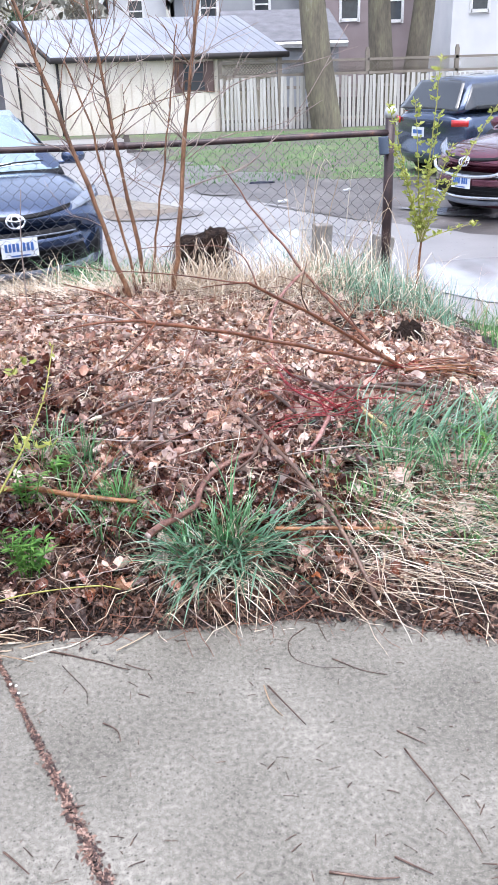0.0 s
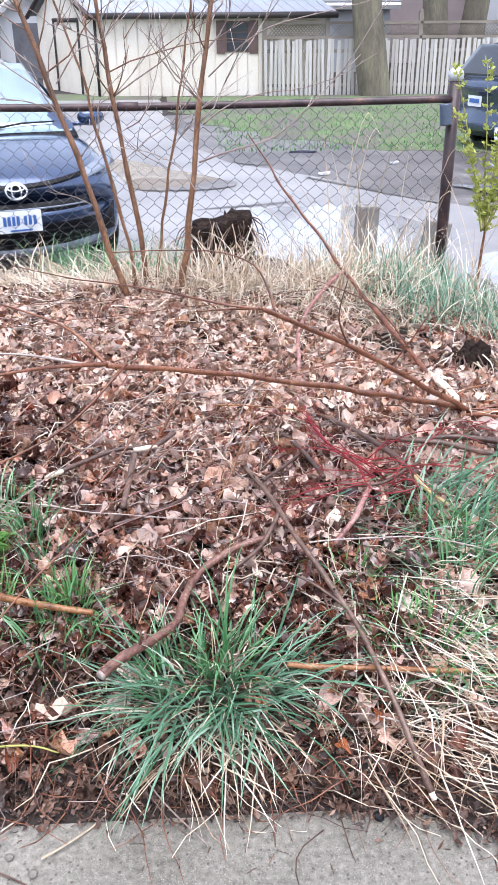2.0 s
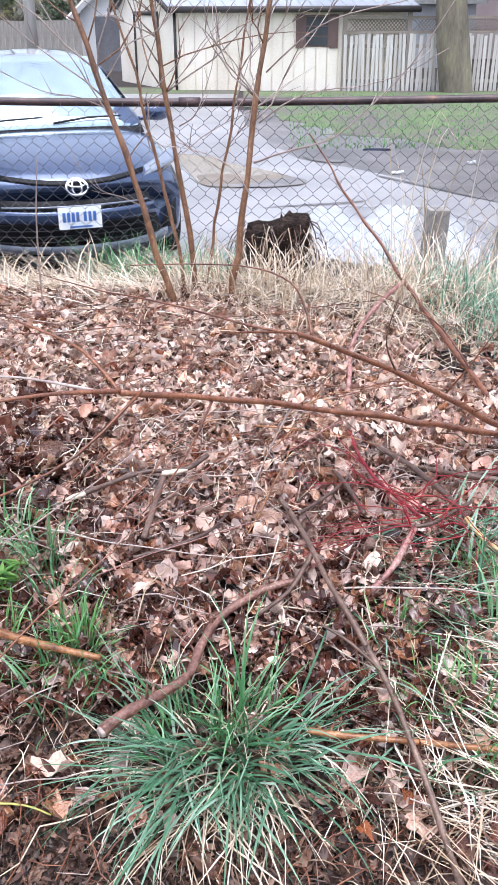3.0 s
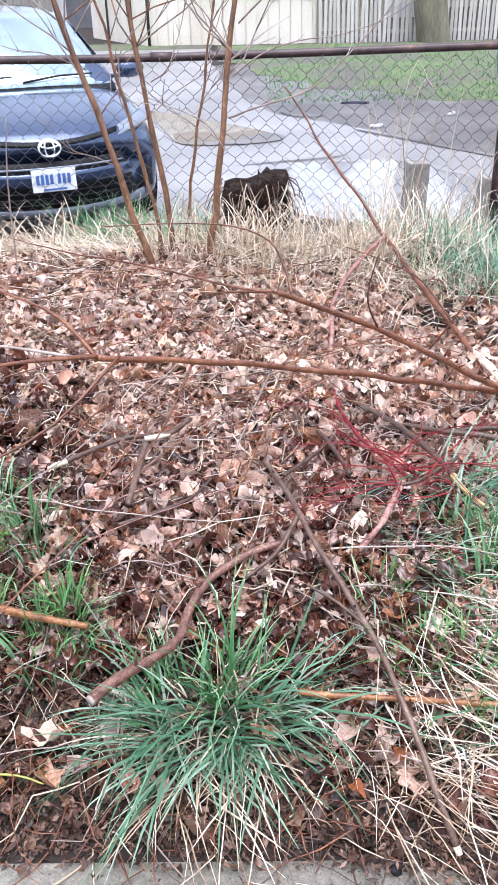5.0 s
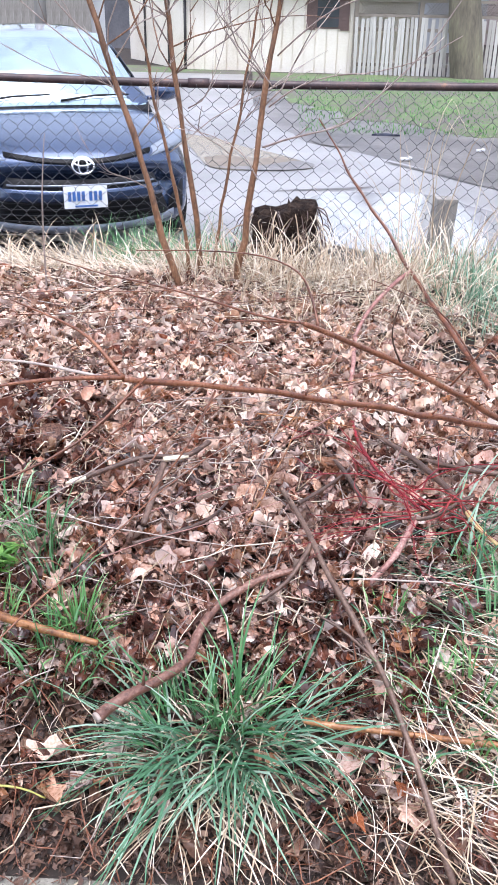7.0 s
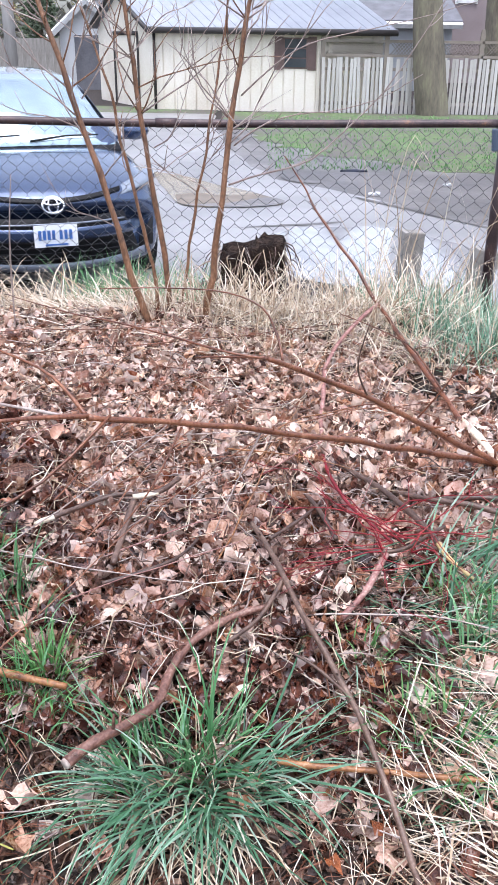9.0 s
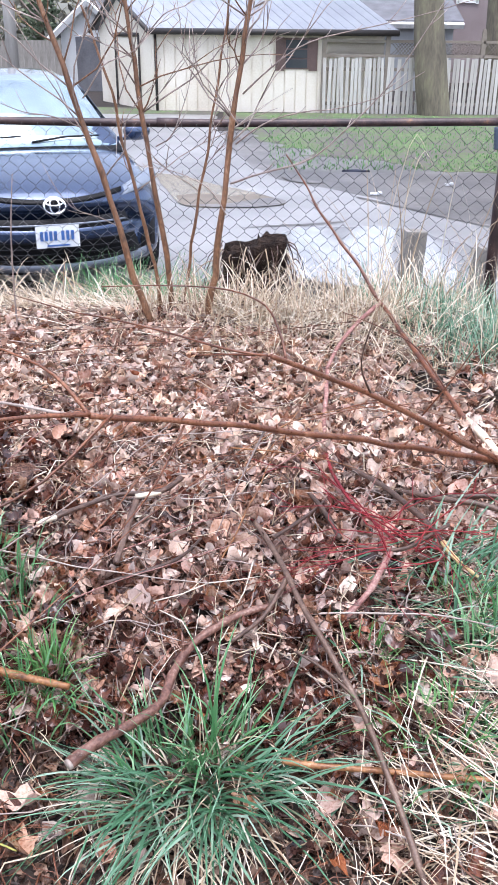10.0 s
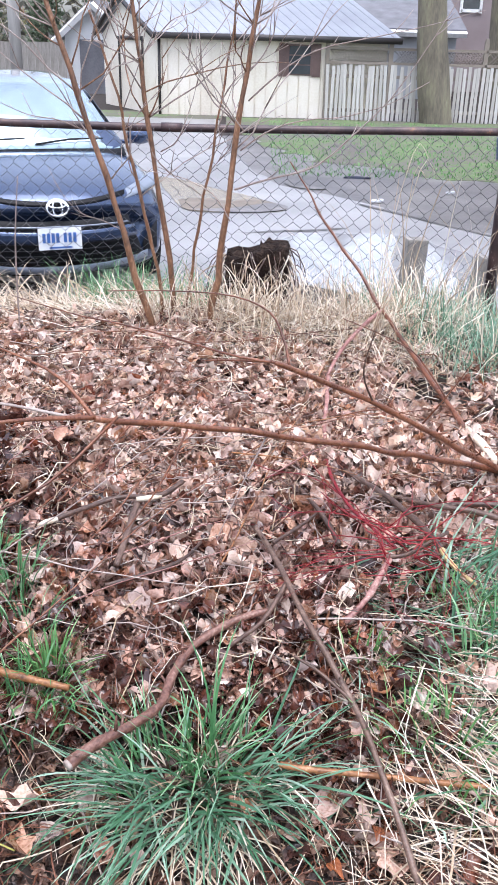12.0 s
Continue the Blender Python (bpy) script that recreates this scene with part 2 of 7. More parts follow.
M_PIPE = mat("rusty_painted_pipe", [(0.0, (0.022, 0.014, 0.017)), (0.5, (0.055, 0.034, 0.036)), (0.85, (0.10, 0.06, 0.055)), (1.0, (0.20, 0.10, 0.06))], 12, 0.42, 0.3, 0.1, 120, bump_dist=0.002)
M_WIRE = mat("old_galvanised_wire", [(0.0, (0.07, 0.07, 0.075)), (1.0, (0.24, 0.235, 0.24))], 15, 0.55, 0.1, 0.6, 100)
M_PURPLE = mat("mauve_painted_post", [(0.0, (0.27, 0.24, 0.31)), (0.5, (0.38, 0.345, 0.425)), (1.0, (0.47, 0.43, 0.51))], 6, 0.3, 0.12, 0, 70, 0.25)


# ---- mesh helpers ----
def part(name, bm, material, parent=None, label="", smooth=True):
    me = bpy.data.meshes.new(name)
    bm.to_mesh(me)
    bm.free()
    for p in me.polygons:
        p.use_smooth = smooth
    me.materials.append(material)
    ob = new(name, me)
    ob.parent = parent
    if label:
        ob["label"] = label
    return ob


def empty(name, m=None):
    ob = new(name)
    ob.empty_display_size = 0.1
    if m is not None:
        ob.matrix_world = m
    return ob


def pydata(name, verts, faces, material, parent=None, label="", smooth=True):
    me = bpy.data.meshes.new(name)
    me.from_pydata([tuple(map(float, v)) for v in verts], [], faces)
    if smooth:
        me.polygons.foreach_set("use_smooth", [True] * len(me.polygons))
    me.materials.append(material)
    ob = new(name, me)
    ob.parent = parent
    if label:
        ob["label"] = label
    return ob


def box(bm, cx, cy, cz, sx, sy, sz, bevel=0.0, m=None):
    r = bmesh.ops.create_cube(bm, size=1, matrix=Matrix.Translation((cx, cy, cz)) @ Matrix.Diagonal((sx, sy, sz, 1)))
    if bevel:
        es = list({e for v in r["verts"] for e in v.link_edges})
        r2 = bmesh.ops.bevel(bm, geom=es, offset=bevel, segments=2, affect="EDGES", profile=0.7)
        vs = list({v for f in r2["faces"] for v in f.verts} | {v for v in r["verts"] if v.is_valid})
    else:
        vs = r["verts"]
    if m is not None:
        bmesh.ops.transform(bm, matrix=m, verts=vs)
    return vs


def tube_data(pts, radii, sides=6, off=0):
    """Vertices and faces of a tapered tube along points."""
    P = [Vector(p) for p in pts]
    verts, faces = [], []
    up = Vector((0.31, 0.17, 0.93))
    for i, p in enumerate(P):
        d = (P[min(i + 1, len(P) - 1)] - P[max(i - 1, 0)])
        d = d.normalized() if d.length > 1e-9 else Vector((0, 0, 1))
        a = d.cross(up)
        if a.length < 0.05:
            a = d.cross(Vector((1, 0, 0)))
        a.normalize()
        b = d.cross(a)
        for k in range(sides):
            t = 2 * math.pi * k / sides
            verts.append(p + radii[i] * (math.cos(t) * a + math.sin(t) * b))
    for i in range(len(P) - 1):
        for k in range(sides):
            k2 = (k + 1) % sides
            faces.append((off + i * sides + k, off + i * sides + k2, off + (i + 1) * sides + k2, off + (i + 1) * sides + k))
    faces.append(tuple(off + k for k in reversed(range(sides))))
    faces.append(tuple(off + (len(P) - 1) * sides + k for k in range(sides)))
    return verts, faces


class Soup:
    """Collects many small shapes into one mesh."""
    def __init__(self):
        self.v, self.f = [], []

    def tube(self, pts, radii, sides=5):
        v, f = tube_data(pts, radii, sides, len(self.v))
        self.v += v
        self.f += f

    def ribbon(self, pts, widths, side):
        o = len(self.v)
        for p, w in zip(pts, widths):
            self.v += [p - side * w, p + side * w]
        for i in range(len(pts) - 1):
            a = o + 2 * i
            self.f.append((a, a + 1, a + 3, a + 2))

    def add(self, verts, faces):
        o = len(self.v)
        self.v += list(verts)
        self.f += [tuple(i + o for i in f) for f in faces]

    def make(self, name, material, parent=None, label="", smooth=True):
        return pydata(name, self.v, self.f, material, parent, label, smooth)


def spline(ctrl, n=16, wob=0.0, seed=0):
    """A smooth line through a few control points, with a small natural wobble."""
    C = [Vector(c) for c in ctrl]
    out = []
    for i in range(n):
        t = i / (n - 1) * (len(C) - 1)
        k = min(int(t), len(C) - 2)
        u = t - k
        p0, p1, p2, p3 = C[max(k - 1, 0)], C[k], C[k + 1], C[min(k + 2, len(C) - 1)]
        p = 0.5 * (2 * p1 + (p2 - p0) * u + (2 * p0 - 5 * p1 + 4 * p2 - p3) * u * u + (3 * p1 - p0 - 3 * p2 + p3) * u ** 3)
        if wob:
            p = p + wob * noise.noise_vector(p * 6 + Vector((seed * 3.7, seed, 0)))
        out.append(p)
    return out


# ---- lie of the land ----
BANK = ([-60, 0.6, 1.15, 1.24, 1.45, 1.65, 1.9, 2.3, 2.9, 3.3, 3.6, 4.1, 4.6, 5.2, 5.6, 6.0, 7.0, 27.0, 140.0],
        [-0.06, -0.014, 0.0, 0.045, 0.12, 0.2, 0.26, 0.29, 0.29, 0.36, 0.41, 0.31, 0.16, 0.0, -0.14, -0.27, -0.30, -0.62, -0.9])


def land(x, y):
    z = float(np.interp(y, *BANK))
    if y < 7:
        s = min(max((x - 0.7) / 1.5, 0), 1)
        s = s * s * (3 - 2 * s)
        z -= max(z + 0.30, 0) * s * min(max((y - 1.6) / 1.8, 0), 1) * 0.75
        if y > 1.2:
            z += 0.025 * noise.noise(Vector((x * 2.1, y * 2.1, 0.3))) + 0.012 * noise.noise(Vector((x * 7, y * 7, 1.3)))
        a, b = min(max((x - 1.25) / 0.75, 0), 1), min(max((y - 3.9) / 0.9, 0), 1)
        z += (-0.30 - z) * a * a * (3 - 2 * a) * b * b * (3 - 2 * b)
    return z


# ---- ground, slab, alley ----
def sheet(name, xs, ys, zf, material, inside=None):
    verts = [(x, y, zf(x, y)) for y in ys for x in xs]
    n = len(xs)
    faces = []
    for j in range(len(ys) - 1):
        for i in range(n - 1):
            if inside is None or inside(0.5 * (xs[i] + xs[i + 1]), 0.5 * (ys[j] + ys[j + 1])):
                faces.append((j * n + i, j * n + i + 1, (j + 1) * n + i + 1, (j + 1) * n + i))
    return pydata(name, verts, faces, material)


gx = list(np.r_[np.linspace(-140, -8, 12), np.linspace(-6, -2.2, 14), np.arange(-2.1, 2.5, 0.06), np.linspace(2.6, 8, 20), np.linspace(12, 140, 12)])
gy = list(np.r_[np.linspace(-60, -4, 6), np.arange(0.9, 6.3, 0.06), np.linspace(6.5, 30, 26), np.linspace(36, 260, 12)])
tagged(sheet("ground", gx, gy, land, M_SOIL), "dark damp soil bank under the leaves", "ground", kind="structure")


def on_land(x, y, up):
    return land(x, max(y, 7.0)) + up if y > 6.2 else land(x, y) + up


def area(name, outline, up, material, step, label, category):
    """A thin layer of ground cover inside an outline, draped on the land."""
    P = outline
    bm = bmesh.new()
    vs = [bm.verts.new((x, y, 0)) for x, y in P]
    bm.faces.new(vs)
    lo_y, hi_y = min(p[1] for p in P), max(p[1] for p in P)
    y = math.ceil(lo_y / step) * step
    while y < hi_y:
        bmesh.ops.bisect_plane(bm, geom=bm.verts[:] + bm.edges[:] + bm.faces[:], plane_co=(0, y, 0), plane_no=(0, 1, 0))
        y += step
    bmesh.ops.triangulate(bm, faces=bm.faces[:])
    for v in bm.verts:
        v.co.z = on_land(v.co.x, v.co.y, up)
    bmesh.ops.recalc_face_normals(bm, faces=bm.faces[:])
    for f in bm.faces:
        if f.normal.z < 0:
            f.normal_flip()
    return tagged(part(name, bm, material, None, "", False), label, category, kind="structure")


def wavy(ctrl, n, amp, seed):
    return [(p.x + amp * noise.noise(Vector((p.x * 1.3, p.y * 1.3, seed))), p.y + amp * noise.noise(Vector((p.y * 1.3, p.x * 1.3, seed + 5))) + 0.45 * amp * noise.noise(Vector((p.x * 5, p.y * 5, seed))))
            for p in spline([(x, y, 0) for x, y in ctrl], n)]


EDGE = wavy([(9, 5.2), (5.2, 6.9), (3.3, 8.4), (2.45, 9.5), (1.33, 11.4), (0.36, 12.9), (-0.3, 15.5), (-0.75, 19.5), (-1.2, 25.6)], 40, 0.18, 2.0)
area("road", EDGE + [(-30, 25.6), (-30, 6.2), (9, 6.2)][:2] + [(-30, 6.25), (8.0, 6.25)], 0.012, M_ALLEY, 2.0, "wet light grey concrete back alley with puddles", "alley")
area("road", [(1.75, 5.95), (1.9, 5.35), (2.15, 4.95), (2.7, 4.75), (4.5, 4.6), (9, 4.5), (9, 6.3), (1.7, 6.3)], 0.010, M_ALLEY, 0.3, "wet light grey concrete beside the grass bank", "alley")
GRASS_EDGE = wavy([(9, 12.6), (5.5, 13.0), (3.1, 13.8), (1.18, 15.6), (0.2, 18.3), (-0.4, 20.6)], 110, 0.65, 7.0)
area("parking_lot", [(9, 5.2)] + EDGE[1:36] + GRASS_EDGE[::-1] + [(30, 12.4), (30, 5.2)], 0.006, M_LOT, 2.0, "dark wet broken asphalt parking pad", "parking lot")
area("lawn", GRASS_EDGE + [(-0.8, 21.5), (-1.0, 26.6), (30, 26.6), (30, 12.4)], 0.010, M_LAWN, 2.0, "short green spring lawn strip by the fence", "lawn")
area("verge", [(-1.15, 25.5), (-30, 25.5), (-30, 28), (-1.1, 28)], 0.016, M_LAWN, 2.0, "narrow grass verge before the garage", "verge")


def puddle(name, cx, cy, rx, ry, turn, material, label, up=0.02, seed=1.0):
    bm = bmesh.new()
    vs = []
    for k in range(56):
        t = 2 * math.pi * k / 56
        r = 1 + 0.28 * noise.noise(Vector((math.cos(t) * 1.4, math.sin(t) * 1.4, seed))) + 0.08 * noise.noise(Vector((math.cos(t) * 5, math.sin(t) * 5, seed)))
        x, y = rx * r * math.cos(t), ry * r * math.sin(t)
        c, s = math.cos(radians(turn)), math.sin(radians(turn))
        X, Y = cx + c * x - s * y, cy + s * x + c * y
        vs.append(bm.verts.new((X, Y, 0)))
    zlev = on_land(cx, cy, up)
    for v in vs:
        v.co.z = zlev
    bm.faces.new(vs)
    tilt = (on_land(cx, cy + 1, 0) - on_land(cx, cy - 1, 0)) / 2
    for v in vs:
        v.co.z += tilt * (v.co.y - cy)
    return tagged(part(name, bm, material, None, "", False), label, "puddle", kind="structure")


puddle("water", 1.15, 7.9, 1.0, 1.35, 12, M_WATER, "clear rain puddle mirroring the pale sky", 0.020, 1.0)
puddle("water", 3.35, 6.15, 1.45, 0.95, -14, M_WATER, "long rain puddle along the alley edge", 0.024, 4.0)
def flat_patch(name, outline, up, material, label, category):
    bm = bmesh.new()
    bm.faces.new([bm.verts.new((x, y, on_land(x, y, up))) for x, y in wavy(outline + outline[:1], 60, 0.06, 3.0)[:-1]])
    return tagged(part(name, bm, material, None, "", False), label, category, kind="structure")


flat_patch("water", [(-1.5, 13.3), (-1.0, 12.9), (-0.5, 12.1), (-0.1, 11.6), (0.33, 10.8), (0.25, 10.5), (-0.3, 10.36), (-0.8, 10.43), (-1.15, 11.5)], 0.020, M_MUD, "shallow brown muddy puddle in the alley", "puddle")
# Two dark patches paint the reflection of trees and garage near the edge.
flat_patch("pothole", [(-1.02, 11.2), (-0.72, 11.35), (-0.35, 11.15), (0.0, 11.3), (0.33, 10.8), (0.25, 10.5), (-0.3, 10.36), (-0.8, 10.43)], 0.0225, M_DARKREFLECTION, "dark brown reflection painted on the near end of the puddle", "pothole")
flat_patch("pothole", [(-0.82, 10.44), (-0.3, 10.62), (0.12, 11.02), (0.36, 10.82), (0.25, 10.5), (-0.3, 10.34)], 0.024, M_LOT, "thin dark line of the reflection painted along the near edge", "pothole")
flat_patch("road_crack", [(-0.25, 9.10), (0.3, 9.30), (0.87, 9.52), (0.90, 9.46), (0.3, 9.22)], 0.018, M_LOT, "dark wet crack across the alley", "crack")
flat_patch("road_crack", [(0.36, 13.1), (0.65, 12.9), (0.95, 12.5), (0.7, 12.45), (0.45, 12.7)], 0.018, M_LOT, "dark broken patch at the asphalt edge", "crack")
flat_patch("road_crack", [(1.3, 11.2), (1.9, 10.3), (2.45, 9.35), (2.42, 9.29), (1.82, 10.22), (1.27, 11.14)], 0.022, M_LOT, "dark wet gutter along the asphalt edge", "crack")
bm = bmesh.new()
box(bm, 1.48, 13.72, -0.385, 0.42, 0.07, 0.03, 0.012)
bmesh.ops.subdivide_edges(bm, edges=bm.edges[:], cuts=3, use_grid_fill=True)
for v in bm.verts:
    v.co.x += 0.06 * noise.noise(v.co * 9)
    v.co.y += 0.10 * noise.noise(v.co * 7 + Vector((5, 0, 0)))
    v.co.z += 0.02 * noise.noise(v.co * 11)
tagged(part("rag", bm, plain("dark_blue_cloth", (0.03, 0.035, 0.06), 0.8)), "crumpled dark blue rag lying on the lot", "rag")
for x, y, s in ((1.5, 11.4, 0.06), (2.6, 12.3, 0.045)):
    bm = bmesh.new()
    box(bm, x, y, on_land(x, y, 0.03), s * 2, s * 1.1, 0.03, 0.01)
    box(bm, x + s * 0.9, y - 0.03, on_land(x, y, 0.045), s, s, 0.035, 0.012)
    tagged(part("paper_scrap", bm, plain("white_wet_paper", (0.7, 0.71, 0.73), 0.6)), "crumpled white paper scrap on the lot", "paper", "paper scraps")
puddle("water", 3.9, 9.6, 1.2, 0.3, -38, M_WATER, "narrow dark puddle where concrete meets asphalt", 0.026, 6.0)

# concrete slab: two bays with a cracked joint between them, edge worn
def bay(name, poly, label):
    bm = bmesh.new()
    top = [bm.verts.new((x, y, 0.0)) for x, y in poly]
    bm.faces.new(top)
    r = bmesh.ops.extrude_face_region(bm, geom=bm.faces[:])
    for v in r["geom"]:
        if isinstance(v, bmesh.types.BMVert):
            v.co.z = -0.1
    bmesh.ops.recalc_face_normals(bm, faces=bm.faces[:])
    return tagged(part(name, bm, M_SLAB, None, "", False), label, "pavement", kind="structure")


def lip(x):
    base = float(np.interp(x, [-3, -0.8, 0.1, 0.35, 0.7, 1.2, 3], [1.2, 1.17, 1.165, 1.12, 0.96, 0.84, 0.7]))
    return base + 0.018 * noise.noise(Vector((x * 6, 0.2, 0))) + 0.01 * noise.noise(Vector((x * 21, 0.2, 0)))


def joint(y):
    return float(np.interp(y, [-6, 0.25, 0.54, 0.74, 1.04, 1.3], [1.6, -0.425, -0.55, -0.64, -0.772, -0.88])) + 0.008 * noise.noise(Vector((0, y * 14, 0)))


def gap(y):
    return float(np.interp(y, [-3, 0.35, 0.6, 0.78, 1.3], [0.009, 0.008, 0.005, 0.002, 0.002]))


JY = list(np.linspace(-5.0, 1.17, 80))
main_edge = [(x, lip(x)) for x in np.linspace(joint(1.17) + 0.0035, 3.0, 70)] + [(6.0, 0.6)]
bay("pavement", [(joint(y) + gap(y), y) for y in JY[:-1]] + main_edge + [(6.0, -5.0)], "worn grey concrete slab with fine gravel showing")
bay("pavement", [(-6.0, -5.0), (joint(JY[0]) - gap(JY[0]), JY[0])] + [(joint(y) - gap(y), y) for y in JY[1:]] + [(x, lip(x)) for x in np.linspace(joint(1.17) - 0.01, -3.0, 30)] + [(-6.0, 1.22)],
    "second bay of the worn concrete slab beyond the joint")


# ---- the dark blue sedan behind the fence ----
def paint(name, c):
    m = mat(name, [(0.0, tuple(v * 0.8 for v in c)), (1.0, c)], 3, 0.22, 0.0, 0.6, 400, coat=1.0, rough_var=0.06)
    return m


M_NAVY = paint("navy_metallic_paint", (0.055, 0.088, 0.175))
M_BLUESUV = paint("slate_blue_paint", (0.07, 0.10, 0.17))
M_MAROON = paint("maroon_metallic_paint", (0.16, 0.035, 0.06))
M_WHITECAR = paint("white_car_paint", (0.75, 0.76, 0.78))
# Pale metallic colour stands in for the bright sky reflected by the glass.
M_GLASS = plain("sky_bright_car_glass", (0.44, 0.56, 0.63), 0.03, 0.7, 1.0)
M_DARKGLASS = plain("dark_car_glass", (0.03, 0.035, 0.04), 0.04, 0.0, 1.0)
M_BLACK = plain("black_trim_plastic", (0.009, 0.009, 0.011), 0.55)
M_BLACK.node_tree.nodes["Principled BSDF"].inputs["Specular IOR Level"].default_value = 0.22
M_CHROME = plain("chrome", (0.75, 0.76, 0.78), 0.12, 1.0)
M_TYRE = plain("tyre_rubber", (0.02, 0.02, 0.02), 0.85)
M_RIM = plain("alloy_rim", (0.45, 0.46, 0.48), 0.3, 0.9)
M_LAMP = plain("clear_headlamp", (0.24, 0.27, 0.32), 0.10, 0.3, 1.0)
M_TAIL = plain("red_tail_lamp", (0.55, 0.02, 0.02), 0.12, 0.0, 1.0)
M_PLATE = plain("white_plate", (0.80, 0.82, 0.84), 0.35)
M_PLATEBLUE = plain("blue_plate_print", (0.06, 0.15, 0.42), 0.4)
M_GREYLIP = plain("silver_grey_lip", (0.24, 0.27, 0.33), 0.35, 0.2, 0.5)


def loft(rings, close_ends=True):
    bm = bmesh.new()
    R = [[bm.verts.new(p) for p in ring] for ring in rings]
    n = len(R[0])
    for a, b in zip(R[:-1], R[1:]):
        for k in range(n):
            bm.faces.new((a[k], a[(k + 1) % n], b[(k + 1) % n], b[k]))
    if close_ends:
        bm.faces.new(R[0][::-1])
        bm.faces.new(R[-1])
    bmesh.ops.recalc_face_normals(bm, faces=bm.faces[:])
    return bm


def patch(fn, us, vs, thick=0.006):
    """A thin curved panel: fn(u, v) gives its points."""
    bm = bmesh.new()
    g = [[bm.verts.new(fn(u, v)) for u in us] for v in vs]
    for j in range(len(vs) - 1):
        for i in range(len(us) - 1):
            bm.faces.new((g[j][i], g[j][i + 1], g[j + 1][i + 1], g[j + 1][i]))
    bmesh.ops.recalc_face_normals(bm, faces=bm.faces[:])
    bmesh.ops.solidify(bm, geom=bm.faces[:], thickness=thick)
    return bm


def car(name, m, body_paint, label, L=4.65, W=0.888, roof=1.455, hood=0.98, nose=0.74, ws0=1.08, ws1=1.98, rb=3.35, rg=4.15, tail=1.02, suv=False, emblem=True, screen_mat=None):
    """A car, nose at y=0 and tail at y=L, standing on z=0."""
    root = empty(name, m)
    tagged(root, label, "car")

    def bend(x, y):
        k = max(0.0, 1 - y / 1.1)
        kr = max(0.0, 1 - (L - y) / 0.8)
        c = (abs(x) / W) ** 2.4
        return 0.40 * c * k - 0.28 * c * kr

    st = [(0.0, 0.40, nose - 0.10, 0.90), (0.02, 0.26, nose - 0.01, 0.955), (0.10, 0.20, nose + 0.05, 0.98), (0.30, 0.18, nose + 0.11, 0.99), (0.65, 0.18, hood - 0.07, 1.0),
          (ws0 + 0.1, 0.18, hood, 1.0), (2.0, 0.18, hood - 0.03, 1.0), (3.2, 0.18, hood - 0.01, 1.0), (rg, 0.2, tail, 0.99), (L - 0.22, 0.24, tail, 0.97),
          (L - 0.05, 0.3, tail - 0.05, 0.95), (L, 0.42, tail - 0.16, 0.90)]
    rings = []
    for y, zb, zt, kw in st:
        w = W * kw
        half = [(0.0, zt + 0.015), (0.45 * w, zt + 0.012), (0.78 * w, zt - 0.015), (0.93 * w, zt - 0.07), (0.985 * w, zt - 0.16), (w, 0.5 * (zt + zb) + 0.06), (0.985 * w, zb + 0.13), (0.94 * w, zb), (0.4 * w, zb - 0.01)]
        ring = half + [(-x, z) for x, z in reversed(half[1:])]
        rings.append([(x, y + bend(x, y), z) for x, z in ring])
    body = part("body", loft(rings), body_paint, root)
    sub = body.modifiers.new("round", "SUBSURF")
    sub.levels = sub.render_levels = 2

    # cabin: pillars and roof in paint, panes a little proud of them
    def cab(y):
        z = float(np.interp(y, [ws0, 0.5 * (ws0 + ws1), ws1, 0.5 * (ws1 + rb), rb, rg], [hood - 0.03, 0.55 * hood + 0.45 * roof + 0.03, roof - 0.045, roof, roof - 0.05, tail - 0.02]))
        t = (z - hood) / (roof - hood)
        return z, W * (0.90 - 0.27 * max(t, 0))
    crings = []
    for y in np.linspace(ws0, rg, 15):
        z, w = cab(y)
        zb = min(z, hood - 0.05)
        half = [(0, z + 0.012), (0.5 * w, z + 0.006), (0.86 * w, z - 0.02), (w, z - 0.07 * min(1, max(z - hood, 0) * 4)), (W * 0.90, zb), (0.4 * W, zb - 0.02)]
        crings.append([(x, y, zz) for x, zz in half + [(-x, zz) for x, zz in reversed(half[1:])]])
    cabin = part("cabin", loft(crings), body_paint, root)
    sub = cabin.modifiers.new("round", "SUBSURF")
    sub.levels = sub.render_levels = 1

    def screen(u, v):
        y = ws0 + 0.02 + (ws1 - ws0 - 0.03) * v
        z, w = cab(y)
        return (u * w * (0.90 - 0.01 * v), y - 0.012 + 0.07 * (u * u), z + 0.022 - 0.018 * u * u)
    us, vs = np.linspace(-1, 1, 13), np.linspace(0, 1, 9)
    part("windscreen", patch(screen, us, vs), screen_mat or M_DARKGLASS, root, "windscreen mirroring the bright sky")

    def back(u, v):
        y = rg - 0.03 - (rg - rb - 0.06) * v
        z, w = cab(y)
        return (u * w * 0.86, y + 0.012, z + 0.022 - 0.018 * u * u)
    part("rear_window", patch(back, us, vs), M_DARKGLASS, root)
    for s in (-1, 1):
        for a, b in ((ws0 + 0.45, 2.45), (2.52, rb + 0.25)):
            def side(u, v, s=s, a=a, b=b):
                y = a + (b - a) * u
                z, w = cab(y)
                top = z - 0.075
                zz = hood + 0.02 + max(top - hood - 0.03, 0.01) * v
                t = (zz - hood + 0.05) / max(z - 0.07 - hood + 0.05, 0.05)
                return (s * (W * 0.90 + (w - W * 0.90) * t + 0.012), y, zz)
            part("side_window", patch(side, np.linspace(0, 1, 8), np.linspace(0, 1, 5)), M_DARKGLASS, root)
        # door mirror
        bm = bmesh.new()
